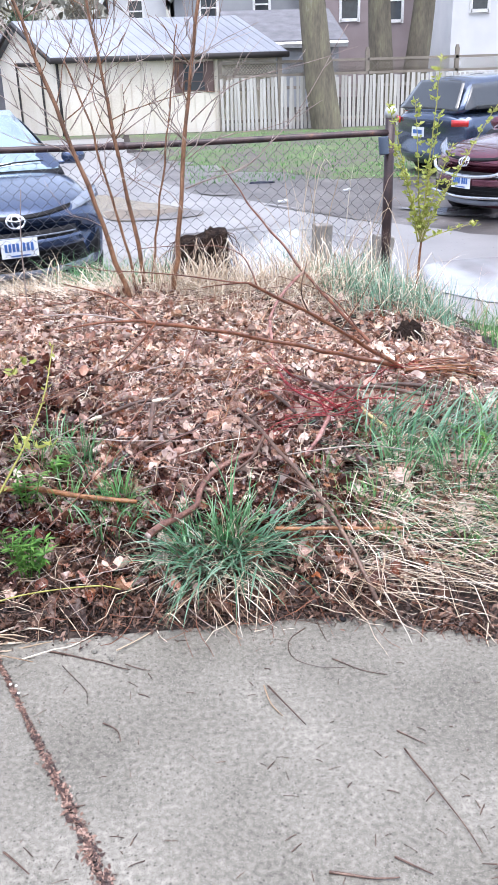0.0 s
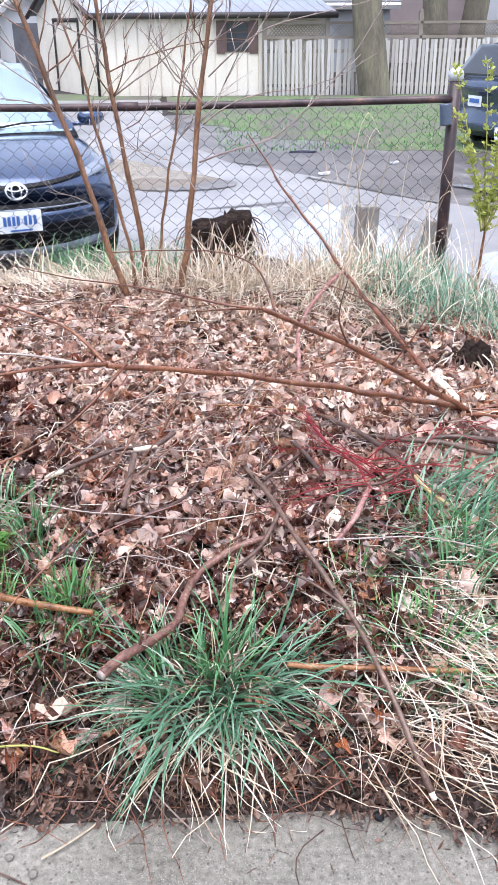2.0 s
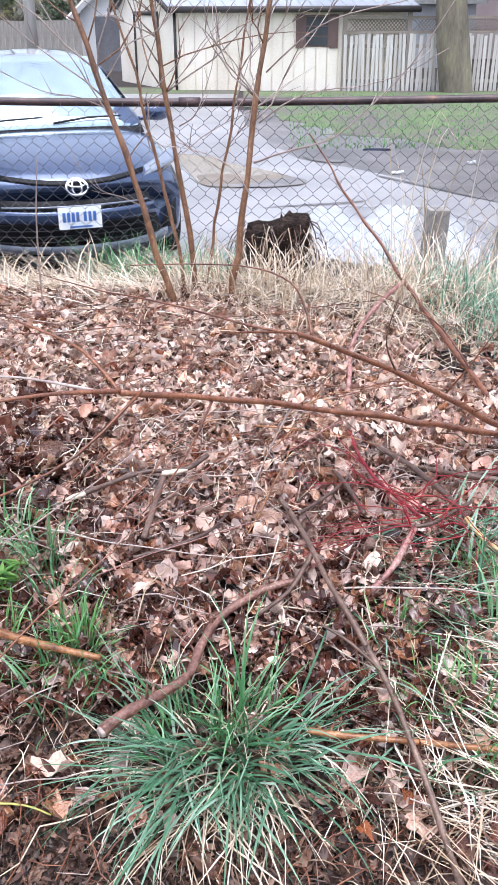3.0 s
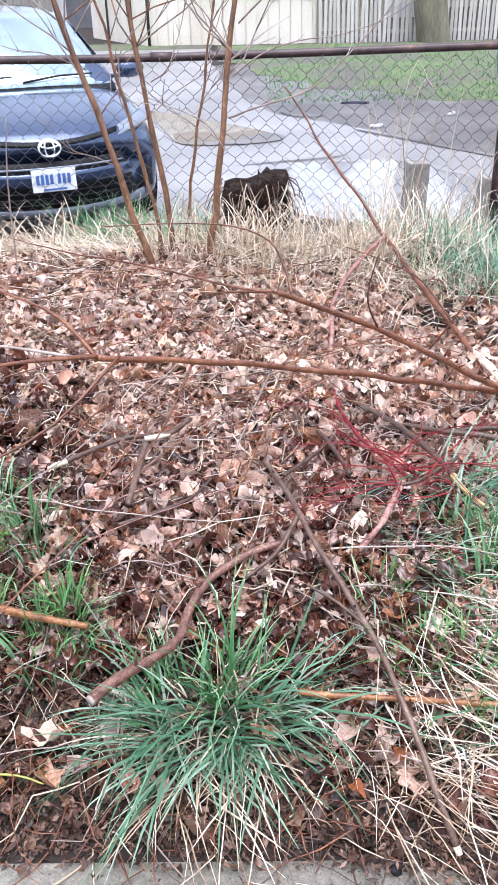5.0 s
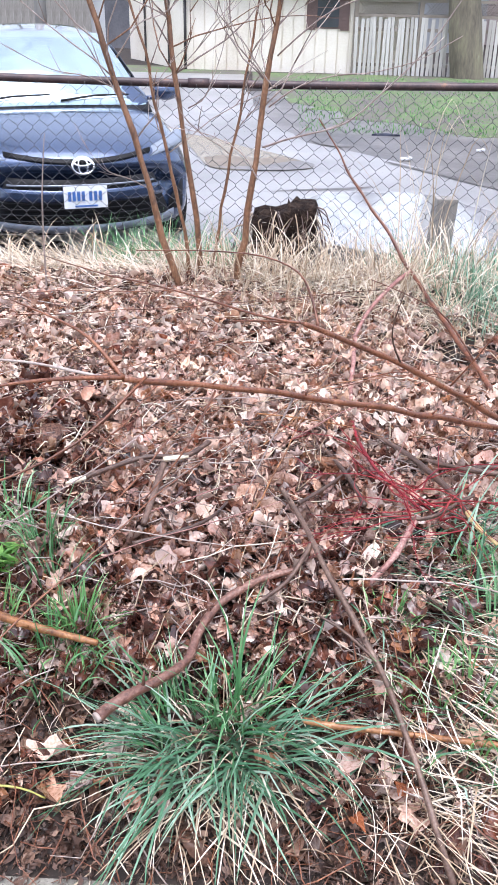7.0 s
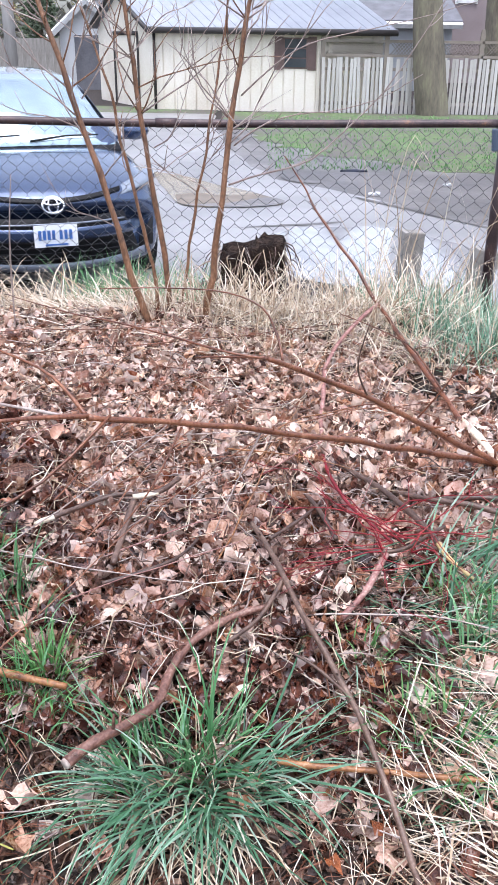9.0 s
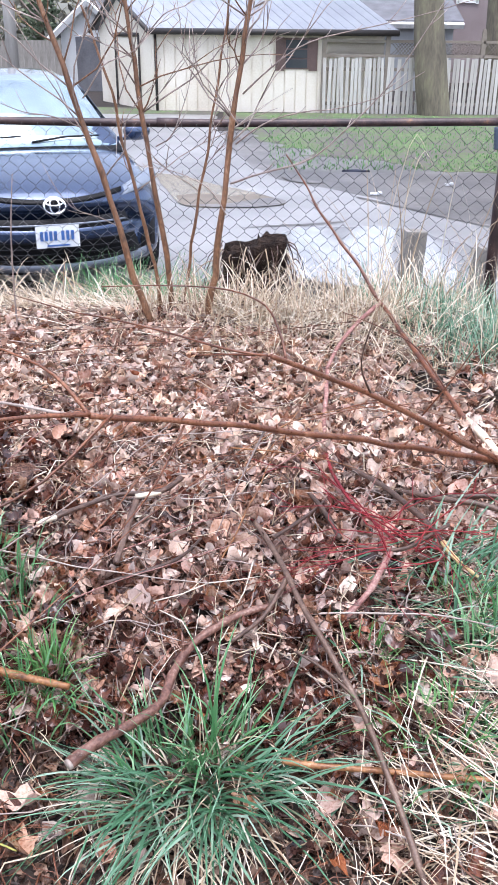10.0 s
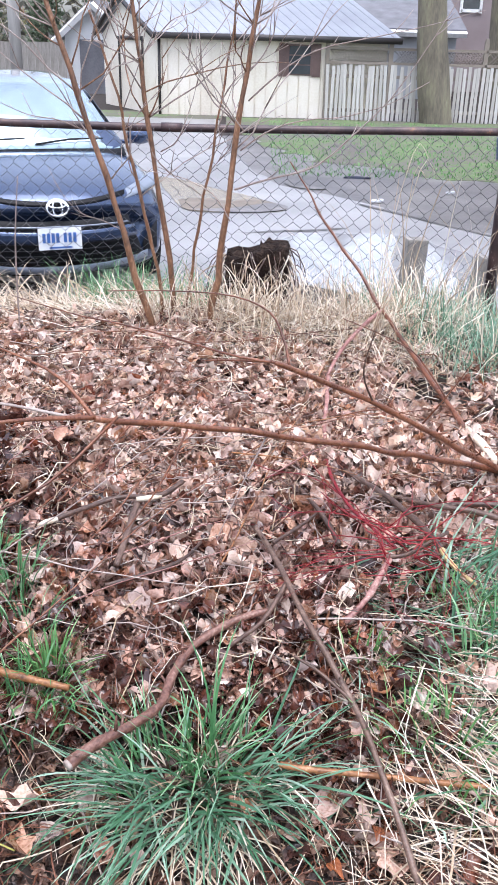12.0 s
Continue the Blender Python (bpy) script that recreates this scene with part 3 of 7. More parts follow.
        bmesh.ops.create_uvsphere(bm, u_segments=14, v_segments=10, radius=1, matrix=Matrix.Translation((s * (W + 0.09), ws0 + 0.47, hood + 0.05)) @ Matrix.Diagonal((0.12, 0.075, 0.075, 1)))
        box(bm, s * (W - 0.02), ws0 + 0.47, hood + 0.0, 0.14, 0.05, 0.03)
        mirror = part("door_mirror", bm, body_paint, root)
        # head and tail lamps
        def lamp(u, v, s=s):
            x = s * (0.47 + 0.37 * u) * W / 0.888
            y = 0.075 + bend(x, 0.05) + 0.07 * v + 0.04 * u * v - 0.012
            return (x, y - 0.006, nose - 0.015 + 0.085 * u + (0.025 + 0.05 * (0.3 + u)) * v)
        part("headlamp", patch(lamp, np.linspace(0, 1, 8), np.linspace(0, 1, 4), 0.02), M_LAMP, root, "clear swept-back headlamp")

        def tl(u, v, s=s):
            x = s * ((0.62 if suv else 0.50) + (0.24 if suv else 0.36) * u) * W / 0.888
            return (x, L - 0.06 + bend(x, L - 0.05) + 0.05, tail - 0.20 + (0.13 if not suv else 0.10) * v)
        part("tail_lamp", patch(tl, np.linspace(0, 1, 6), np.linspace(0, 1, 3), 0.02), M_TAIL, root, "red tail lamp")
        for wy in (0.93, L - 1.02):
            wheel = empty("wheel")
            wheel.parent = root
            wheel.matrix_local = Matrix.Translation((s * (W - 0.10), wy, 0.32)) @ Matrix.Rotation(radians(90), 4, "Y")
            prof = [(0.20, -0.10), (0.29, -0.105), (0.315, -0.08), (0.32, 0.0), (0.315, 0.08), (0.29, 0.105), (0.20, 0.10)]
            sp = Soup()
            nn = 28
            sp.v = [Vector((r * math.cos(2 * math.pi * k / nn), r * math.sin(2 * math.pi * k / nn), h)) for k in range(nn) for r, h in prof]
            np_ = len(prof)
            sp.f = [(k * np_ + i, k * np_ + i + 1, (k + 1) % nn * np_ + i + 1, (k + 1) % nn * np_ + i) for k in range(nn) for i in range(np_ - 1)]
            sp.make("tyre", M_TYRE, wheel)
            bm = bmesh.new()
            bmesh.ops.create_cone(bm, segments=28, cap_ends=True, radius1=0.205, radius2=0.205, depth=0.10)
            for k in range(5):
                box(bm, 0.1, 0, s * 0.06, 0.19, 0.05, 0.03, 0.0, Matrix.Rotation(2 * math.pi * k / 5, 4, "Z"))
            part("rim", bm, M_RIM, wheel)
        for wy in (0.93, L - 1.02):
            bm = bmesh.new()
            bmesh.ops.create_cone(bm, segments=24, cap_ends=True, radius1=0.375, radius2=0.375, depth=0.20,
                                  matrix=Matrix.Translation((s * (W - 0.098), wy, 0.34)) @ Matrix.Rotation(radians(90), 4, "Y"))
            part("wheel_arch", bm, M_BLACK, root)

    def face(x, z, out):
        """The nose surface at a height."""
        y = float(np.interp(z, [0.2, 0.3, 0.45, 0.6, nose - 0.02, nose + 0.04], [0.075, 0.02, 0.0, 0.0, 0.02, 0.09]))
        return (x, y + 0.40 * (abs(x) / W) ** 2.4 - out, z)
    # upper grille, emblem bar, lower intake with slats, lip
    part("upper_grille", patch(lambda u, v: face(u * 0.52, nose - 0.016 + 0.026 * v + 0.045 * u * u, 0.012), us, np.linspace(0, 1, 4), 0.012), M_BLACK, root, "thin black upper grille")
    part("lower_grille", patch(lambda u, v: face(u * (0.52 + 0.14 * (1 - v)), 0.30 + 0.32 * v + 0.012 * u * u, 0.010), us, np.linspace(0, 1, 6), 0.012), M_BLACK, root, "wide black lower grille")
    for k in range(7):
        z = 0.325 + 0.042 * k
        part("grille_slat", patch(lambda u, v, z=z: face(u * (0.62 - 0.016 * k), z + 0.012 * v, 0.024), us, (0, 1), 0.008), M_GREYLIP if k == 6 else M_BLACK, root)
    if not suv:
        part("bumper_band", patch(lambda u, v: face(u * (0.60 - 0.03 * v), 0.465 + 0.085 * v + 0.012 * u * u, 0.030), us, np.linspace(0, 1, 4), 0.012), body_paint, root, "painted band behind the plate")
    part("bumper_lip", patch(lambda u, v: face(u * 0.70, 0.235 + 0.055 * v + 0.05 * u * u, 0.022 - 0.01 * v), us, np.linspace(0, 1, 3), 0.02), M_GREYLIP, root, "grey painted bumper lip")
    for s in (-1, 1):
        part("fog_recess", patch(lambda u, v, s=s: face(s * (0.66 + 0.13 * u), 0.33 + (0.08 + 0.13 * u) * v, 0.006), np.linspace(0, 1, 4), (0, 1), 0.01), M_BLACK, root)
    if emblem:
        ez = nose - 0.03
        sp = Soup()
        ring = [face(0.075 * math.cos(t), ez + 0.052 * math.sin(t), 0.034) for t in np.linspace(0, 2 * math.pi, 33)]
        sp.tube(ring, [0.009] * 33, 6)
        inner = [face(0.034 * math.cos(t), ez + 0.048 * math.sin(t), 0.036) for t in np.linspace(0, 2 * math.pi, 25)]
        sp.tube(inner, [0.006] * 25, 6)
        bar = [face(0.058 * math.cos(t), ez + 0.022 + 0.018 * math.sin(t), 0.038) for t in np.linspace(0, 2 * math.pi, 25)]
        sp.tube(bar, [0.006] * 25, 6)
        sp.make("emblem", M_CHROME, root, "plain chrome oval emblem")
    plate = part("number_plate", patch(lambda u, v: (u * 0.1525, -0.045 + 0.008 * v, 0.43 + 0.152 * v), (-1, 0, 1), (0, 1), 0.004), M_PLATE, root, "white plate with plain blue bars", smooth=False)
    for k, x in enumerate((-0.118, -0.086, -0.054, -0.022, 0.03, 0.064, 0.098)):
        bm = bmesh.new()
        box(bm, x + 0.004, -0.052, 0.515, 0.021, 0.003, 0.066)
        part("print_bar", bm, M_PLATEBLUE, plate, smooth=False)
    bm = bmesh.new()
    box(bm, 0, -0.052, 0.447, 0.16, 0.003, 0.012)
    part("print_bar", bm, M_PLATEBLUE, plate, smooth=False)
    rp = part("number_plate", patch(lambda u, v: (u * 0.1525, L + 0.012, tail - 0.38 + 0.152 * v), (-1, 0, 1), (0, 1), 0.004), M_PLATE, root, "plain white rear plate", smooth=False)
    bm = bmesh.new()
    box(bm, 0, L + 0.02, tail - 0.30, 0.22, 0.003, 0.06)
    part("print_bar", bm, M_PLATEBLUE, rp, smooth=False)
    part("cowl", patch(lambda u, v: (u * W * 0.84, ws0 - 0.05 + 0.10 * v + 0.05 * u * u, hood - 0.034 + 0.05 * v - 0.02 * u * u), us, np.linspace(0, 1, 4), 0.008), M_BLACK, root, "black plastic cowl under the windscreen")
    # wipers
    for x0, x1 in ((-0.62, -0.05), (0.02, 0.58)):
        sp = Soup()
        a, b = screen(x0 / 0.7, 0.03), screen(x1 / 0.7, 0.10)
        sp.tube([Vector(a) + Vector((0, -0.02, 0.015)), (Vector(a) + Vector(b)) / 2 + Vector((0, -0.02, 0.03)), Vector(b) + Vector((0, -0.02, 0.015))], [0.010, 0.008, 0.006], 5)
        sp.make("wiper", M_BLACK, root)
    return root


maroon = car("sedan", pose(3.40, 9.35, -0.38, 0, 0, -64), M_MAROON, "maroon sedan parked on the wet asphalt pad", L=4.6, nose=0.76)
car("suv", pose(8.42, 15.75, -0.44, 0, 0, 114), M_BLUESUV, "slate blue suv parked with its red tail lamp showing", L=4.7, W=0.93, roof=1.60, hood=1.08, nose=0.88, ws0=1.15, ws1=1.9, rb=4.2, rg=4.55, tail=1.05, suv=True)
car("suv", pose(-7.05, 20.3, -0.48, 0, 0, 182), M_WHITECAR, "white suv parked further along the alley", L=4.7, W=0.93, roof=1.70, hood=1.08, nose=0.88, ws0=1.15, ws1=1.9, rb=4.2, rg=4.55, tail=1.05, suv=True)
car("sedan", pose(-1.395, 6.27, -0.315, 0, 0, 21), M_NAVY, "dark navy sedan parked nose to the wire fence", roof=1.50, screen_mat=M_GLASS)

sp = Soup()
sp.tube(spline([(-0.60, 0.10, 0.74), (-0.50, 0.03, 0.62), (-0.25, -0.02, 0.575), (0, -0.035, 0.565), (0.25, -0.02, 0.575), (0.50, 0.03, 0.62), (0.60, 0.10, 0.74)], 22), [0.022] * 22, 8)
sp.make("grille_trim", M_CHROME, maroon, "curved chrome grille trim")
sp = Soup()
sp.tube(spline([(-0.62, 0.06, 0.36), (0, -0.05, 0.33), (0.62, 0.06, 0.36)], 14), [0.02] * 14, 8)
sp.make("bumper_trim", M_CHROME, maroon, "chrome strip along the bumper")


# ---- wire fence on its pipe frame ----
FY, RAIL = 5.3, 1.05
fence = tagged(empty("wire_fence"), "low chain-link fence hung on a dark rusty pipe rail", "fence")
sp = Soup()
sp.tube(spline([(-6.0, FY, RAIL + 0.02), (-2.3, FY, RAIL), (-0.5, FY, RAIL - 0.012), (1.44, FY, RAIL + 0.012)], 30), [0.0225] * 30, 12)
sp.make("top_rail", M_PIPE, fence, "dark rusty painted pipe")
sp = Soup()
sp.tube([(-0.55, FY, RAIL - 0.01), (-0.43, FY, RAIL - 0.01)], [0.0262, 0.0262], 12)
sp.make("rail_sleeve", M_PIPE, fence)
for x, top in ((1.44, 1.19), (-2.32, 1.12), (-6.0, 1.12)):
    sp = Soup()
    sp.tube([(x, FY + 0.01, -0.25), (x, FY + 0.01, 0.5), (x, FY + 0.01, top)], [0.036, 0.036, 0.036], 14)
    post = sp.make("post", M_PIPE, fence, "rusty upright pipe post")
    bm = bmesh.new()
    bmesh.ops.create_uvsphere(bm, u_segments=14, v_segments=9, radius=0.047, matrix=Matrix.Translation((x, FY + 0.01, top)))
    part("post_cap", bm, plain("dull_cap_metal", (0.55, 0.56, 0.58), 0.5, 0.4), post, "pale domed cap")
PX, PZ = 0.0225, 0.049
n_w = int((1.42 + 2.3) / (2 * PX))
for k in range(n_w):
    x0 = -2.28 + 2 * PX * k
    pts = []
    for j in range(23):
        wx = x0 + 0.010 * noise.noise(Vector((x0 * 3, j * 0.3, 0)))
        for dz in (0.007, -0.007):
            pts.append((wx + (PX if (j + k) % 2 else -PX), FY - 0.026 + (0.004 if j % 2 else -0.004), RAIL - 0.02 - PZ * j + dz))
    sp = Soup()
    sp.tube(pts, [0.0016] * len(pts), 4)
    sp.make("wire", M_WIRE, fence)


# ---- garage across the alley ----
M_SIDING = mat("cream_board_siding", [(0.0, (0.62, 0.55, 0.45)), (0.5, (0.76, 0.70, 0.60)), (1.0, (0.83, 0.78, 0.70))], 0.8, 0.7, 0.1, 0, 20)
M_ROOF = mat("grey_metal_roof", [(0.0, (0.22, 0.235, 0.27)), (1.0, (0.33, 0.35, 0.39))], 0.8, 0.6, 0.05, 0.0, 20)
M_DARKTRIM = plain("dark_brown_trim", (0.035, 0.03, 0.03), 0.5)
GZ = -0.64
SK = 0.55


def gpt(x, d, z):
    """A point of the garage: along its front, back from it, and up."""
    return (x - SK * d, 27 + d, z)


garage = tagged(empty("garage", pose(0, 0, 0)), "cream board-sided garage with a grey metal roof", "garage")


def prism(name, pts, out, material, parent, label=""):
    """A flat panel given by its outline and the vector of its thickness."""
    n = len(pts)
    a = [Vector(p) for p in pts]
    v = a + [p + Vector(out) for p in a]
    f = [tuple(range(n)), tuple(range(2 * n - 1, n - 1, -1))] + [(k, n + k, n + (k + 1) % n, (k + 1) % n) for k in range(n)]
    bm = bmesh.new()
    vs = [bm.verts.new(p) for p in v]
    for q in f:
        bm.faces.new([vs[k] for k in q])
    bmesh.ops.recalc_face_normals(bm, faces=bm.faces[:])
    return part(name, bm, material, parent, label, False)


X0, X1, EZ, RZ, DD, DR = -3.0, 3.45, 1.50, 2.55, 3.9, 2.1
IN = Vector((-SK, 1, 0)).normalized()
prism("wall", [gpt(X0, 0, GZ - 0.2), gpt(X1, 0, GZ - 0.2), gpt(X1, 0, EZ), gpt(X0, 0, EZ)], IN * 0.1, M_SIDING, garage)
for x, s in ((X0, 1), (X1, -1)):
    prism("wall", [gpt(x, 0.12, GZ - 0.2), gpt(x, DD, GZ - 0.2), gpt(x, DD, EZ), gpt(x, DR, RZ - 0.05), gpt(x, 0.12, EZ)], (0.1 * s, 0, 0), M_SIDING, garage)
prism("wall", [gpt(X0 + 0.1, DD - 0.1, GZ - 0.2), gpt(X1 - 0.1, DD - 0.1, GZ - 0.2), gpt(X1 - 0.1, DD - 0.1, EZ), gpt(X0 + 0.1, DD - 0.1, EZ)], IN * 0.08, M_SIDING, garage)
r1 = prism("roof", [gpt(X0 - 0.2, -0.28, EZ - 0.02), gpt(X1 + 0.25, -0.28, EZ - 0.02), gpt(X1 + 0.25, DR, RZ), gpt(X0 - 0.2, DR, RZ)], (0, 0, 0.06), M_ROOF, garage, "grey ribbed metal roof slope")
prism("roof", [gpt(X0 - 0.2, DD + 0.25, EZ - 0.02), gpt(X1 + 0.25, DD + 0.25, EZ - 0.02), gpt(X1 + 0.25, DR + 0.01, RZ), gpt(X0 - 0.2, DR + 0.01, RZ)], (0, 0, 0.06), M_ROOF, garage)
for k in range(23):
    x = X0 - 0.1 + k * 0.3
    sp = Soup()
    sp.tube([gpt(x, -0.27, EZ + 0.045), gpt(x, DR - 0.02, RZ + 0.062)], [0.009, 0.009], 4)
    sp.make("rib", M_ROOF, r1)
# board and batten siding, window with brown shutters, side door
for k in range(21):
    x = X0 + 0.16 + k * 0.31
    bm = bmesh.new()
    box(bm, x, 26.98, 0.5 * (GZ - 0.1 + EZ - 0.05), 0.278, 0.04, EZ - GZ)
    part("board", bm, M_SIDING, garage, smooth=False)
M_SHUTTER = mat("brown_shutter", [(0, (0.09, 0.055, 0.05)), (1, (0.17, 0.11, 0.10))], 3, 0.6, 0.2, 0, 30)
M_PANE = plain("dark_window_glass", (0.05, 0.06, 0.07), 0.06, 0, 0.8)
win = empty("window")
win.parent = garage
bm = bmesh.new()
box(bm, 1.05, 26.96, 0.93, 0.72, 0.04, 0.80)
part("window_frame", bm, M_SHUTTER, win, smooth=False)
for j in range(3):
    bm = bmesh.new()
    box(bm, 1.05, 26.935, 0.68 + 0.25 * j, 0.60, 0.02, 0.22)
    part("pane", bm, M_PANE, win, smooth=False)
for x in (0.58, 1.52):
    bm = bmesh.new()
    box(bm, x, 26.95, 0.92, 0.24, 0.05, 0.86)
    for j in range(8):
        box(bm, x, 26.922, 0.58 + 0.1 * j, 0.18, 0.012, 0.06)
    part("shutter", bm, M_SHUTTER, win, "brown louvred shutter", smooth=False)
for d in (0.9, 2.6):
    a = gpt(X0 - 0.02, d, 0)
    bm = bmesh.new()
    box(bm, a[0], a[1], 0.38, 0.05, 0.12, 2.0)
    part("door_trim", bm, M_DARKTRIM, garage, smooth=False)
a, c = gpt(X0 - 0.02, 0.9, 1.38), gpt(X0 - 0.02, 2.6, 1.38)
sp = Soup()
sp.tube([a, c], [0.06, 0.06], 4)
sp.make("door_trim", M_DARKTRIM, garage)
for d0, d1, z0, z1 in ((-0.3, DR, EZ - 0.06, RZ - 0.02), (DR, DD + 0.25, RZ - 0.02, EZ - 0.06)):
    sp = Soup()
    sp.tube([gpt(X0 - 0.22, d0, z0), gpt(X0 - 0.22, d1, z1)], [0.07, 0.07], 4)
    sp.make("rake_board", M_DARKTRIM, garage)
sp = Soup()
sp.tube([gpt(X0 - 0.22, -0.30, EZ - 0.02), gpt(X1 + 0.25, -0.30, EZ - 0.02)], [0.085, 0.085], 8)
sp.make("gutter", M_DARKTRIM, garage, "dark gutter along the eave")
bm = bmesh.new()
box(bm, X0 + 0.08, 26.9, 0.42, 0.07, 0.07, 2.05)
part("downspout", bm, M_DARKTRIM, garage)


# ---- saplings growing through the dead grass ----
def sapling(ctrl, r0, r1, label, seed, twigs=30, material=M_BARK):
    rnd = random.Random(seed)
    t = tagged(empty("sapling", Matrix.Translation(ctrl[0])), label, "sapling", "bare saplings by the fence")
    inv = Matrix.Translation(ctrl[0]).inverted()
    P = spline(ctrl, 22, 0.016, seed)
    R = [(r0 + (r1 - r0) * (i / 21) ** 0.8) * rnd.uniform(0.88, 1.14) for i in range(22)]
    sp = Soup()
    sp.tube([inv @ p for p in P], R, 8)
    sp.make("stem", material, t)
    for k in range(twigs):
        i = rnd.randint(8, 20)
        az = rnd.uniform(0, 2 * math.pi)
        ln = rnd.uniform(0.2, 0.8)
        d = Vector((math.cos(az), 0.5 * math.sin(az), rnd.uniform(0.35, 1.1))).normalized()
        pts, p = [], P[i].copy()
        for j in range(7):
            pts.append(inv @ p)
            d = (d + 0.34 * Vector((rnd.uniform(-1, 1), rnd.uniform(-1, 1), rnd.uniform(-0.4, 1.0)))).normalized()
            p = p + d * ln / 6
        sp = Soup()
        rr = min(R[i] * 0.36, 0.0036)
        sp.tube(pts, [rr + (0.0012 - rr) * j / 6 for j in range(7)], 5)
        for q in range(rnd.randint(1, 3)):
            j = rnd.randint(2, 5)
            d2 = (pts[j] - pts[j - 1]).normalized() + 0.8 * Vector((rnd.uniform(-1, 1), rnd.uniform(-1, 1), rnd.uniform(-0.3, 0.6)))
            d2.normalize()
            l2 = ln * rnd.uniform(0.25, 0.55)
            sp.tube([pts[j], pts[j] + d2 * l2 * 0.5 + Vector((0, 0, 0.01)), pts[j] + d2 * l2], [0.0022, 0.0016, 0.001], 4)
        sp.make("twig", M_PALETWIG if rnd.random() < 0.7 else material, t)
    return t, P


SAP = []
SAP.append(sapling([(-0.395, 3.50, 0.38), (-0.518, 3.50, 0.85), (-0.675, 3.52, 1.35), (-0.80, 3.54, 1.75), (-0.99, 3.54, 2.35)], 0.0155, 0.006, "leaning red-brown sapling with bare twigs", 3)[0])
SAP.append(sapling([(-0.312, 3.62, 0.38), (-0.383, 3.62, 0.95), (-0.447, 3.64, 1.45), (-0.505, 3.66, 1.9), (-0.525, 3.68, 2.5)], 0.0125, 0.005, "slender upright bare sapling", 5)[0])
SAP.append(sapling([(-0.36, 3.68, 0.38), (-0.455, 3.68, 0.85), (-0.545, 3.68, 1.3), (-0.64, 3.70, 1.6)], 0.0095, 0.004, "thin tan shoot beside the saplings", 8, 8)[0])
SAP.append(sapling([(-0.183, 3.55, 0.38), (-0.123, 3.55, 0.85), (-0.05, 3.57, 1.35), (0.01, 3.58, 1.7), (0.12, 3.58, 2.4)], 0.0155, 0.006, "straight red-brown sapling with bare twigs", 11, 22)[0])
SAP.append(sapling([(-0.30, 3.75, 0.38), (-0.22, 3.75, 0.85), (-0.13, 3.77, 1.35), (-0.07, 3.77, 1.75)], 0.008, 0.003, "thin pale upright shoot", 14, 9)[0])


def long_twig(t, at, ctrl, r, seed):
    """A long arching side twig with short spurs."""
    o = t.matrix_world.translation
    rnd = random.Random(seed)
    P = spline([at] + ctrl, 16, 0.012, seed)
    sp = Soup()
    sp.tube([p - o for p in P], [r * (1 - 0.045 * i) for i in range(16)], 5)
    for i in range(3, 15, 2):
        d = ((P[i] - P[i - 1]).normalized() + 0.9 * Vector((rnd.uniform(-1, 1), rnd.uniform(-1, 1), rnd.uniform(-0.4, 0.8)))).normalized() * rnd.uniform(0.02, 0.11)
        sp.tube([P[i] - o, P[i] - o + d * 0.5, P[i] - o + d + Vector((0, 0, 0.008))], [r * 0.5, r * 0.4, r * 0.25], 4)
    sp.make("twig", M_PALETWIG, t)


long_twig(SAP[3], (-0.08, 3.53, 0.98), [(0.08, 3.45, 1.04), (0.25, 3.4, 1.12), (0.48, 3.35, 1.35), (0.70, 3.3, 1.72)], 0.0045, 301)
long_twig(SAP[3], (-0.06, 3.53, 1.12), [(0.05, 3.5, 1.2), (0.20, 3.5, 1.25), (0.42, 3.5, 1.28), (0.62, 3.5, 1.38)], 0.0035, 302)
long_twig(SAP[3], (-0.03, 3.54, 1.30), [(0.10, 3.5, 1.42), (0.28, 3.5, 1.5), (0.5, 3.5, 1.55), (0.8, 3.5, 1.62)], 0.0035, 303)
long_twig(SAP[3], (-0.10, 3.53, 0.86), [(-0.16, 3.5, 0.97), (-0.28, 3.45, 1.03), (-0.42, 3.4, 1.06)], 0.003, 304)
long_twig(SAP[3], (-0.05, 3.53, 1.2), [(-0.14, 3.5, 1.33), (-0.22, 3.45, 1.42), (-0.26, 3.4, 1.62)], 0.003, 305)
long_twig(SAP[0], (-0.64, 3.6, 1.28), [(-0.54, 3.55, 1.40), (-0.42, 3.5, 1.45), (-0.28, 3.5, 1.58)], 0.0035, 306)
long_twig(SAP[0], (-0.60, 3.59, 1.15), [(-0.72, 3.5, 1.22), (-0.85, 3.45, 1.24), (-1.0, 3.4, 1.32)], 0.003, 307)
long_twig(SAP[0], (-0.56, 3.59, 1.0), [(-0.48, 3.5, 1.1), (-0.46, 3.5, 1.22), (-0.36, 3.5, 1.34)], 0.003, 308)
long_twig(SAP[1], (-0.43, 3.68, 1.45), [(-0.33, 3.6, 1.56), (-0.22, 3.6, 1.6), (-0.08, 3.6, 1.7)], 0.003, 309)
long_twig(SAP[1], (-0.38, 3.67, 1.1), [(-0.30, 3.6, 1.16), (-0.24, 3.6, 1.3), (-0.2, 3.6, 1.5)], 0.003, 310)
long_twig(SAP[0], (-0.50, 3.58, 0.8), [(-0.58, 3.5, 0.86), (-0.68, 3.45, 0.9), (-0.74, 3.4, 1.02)], 0.0025, 311)


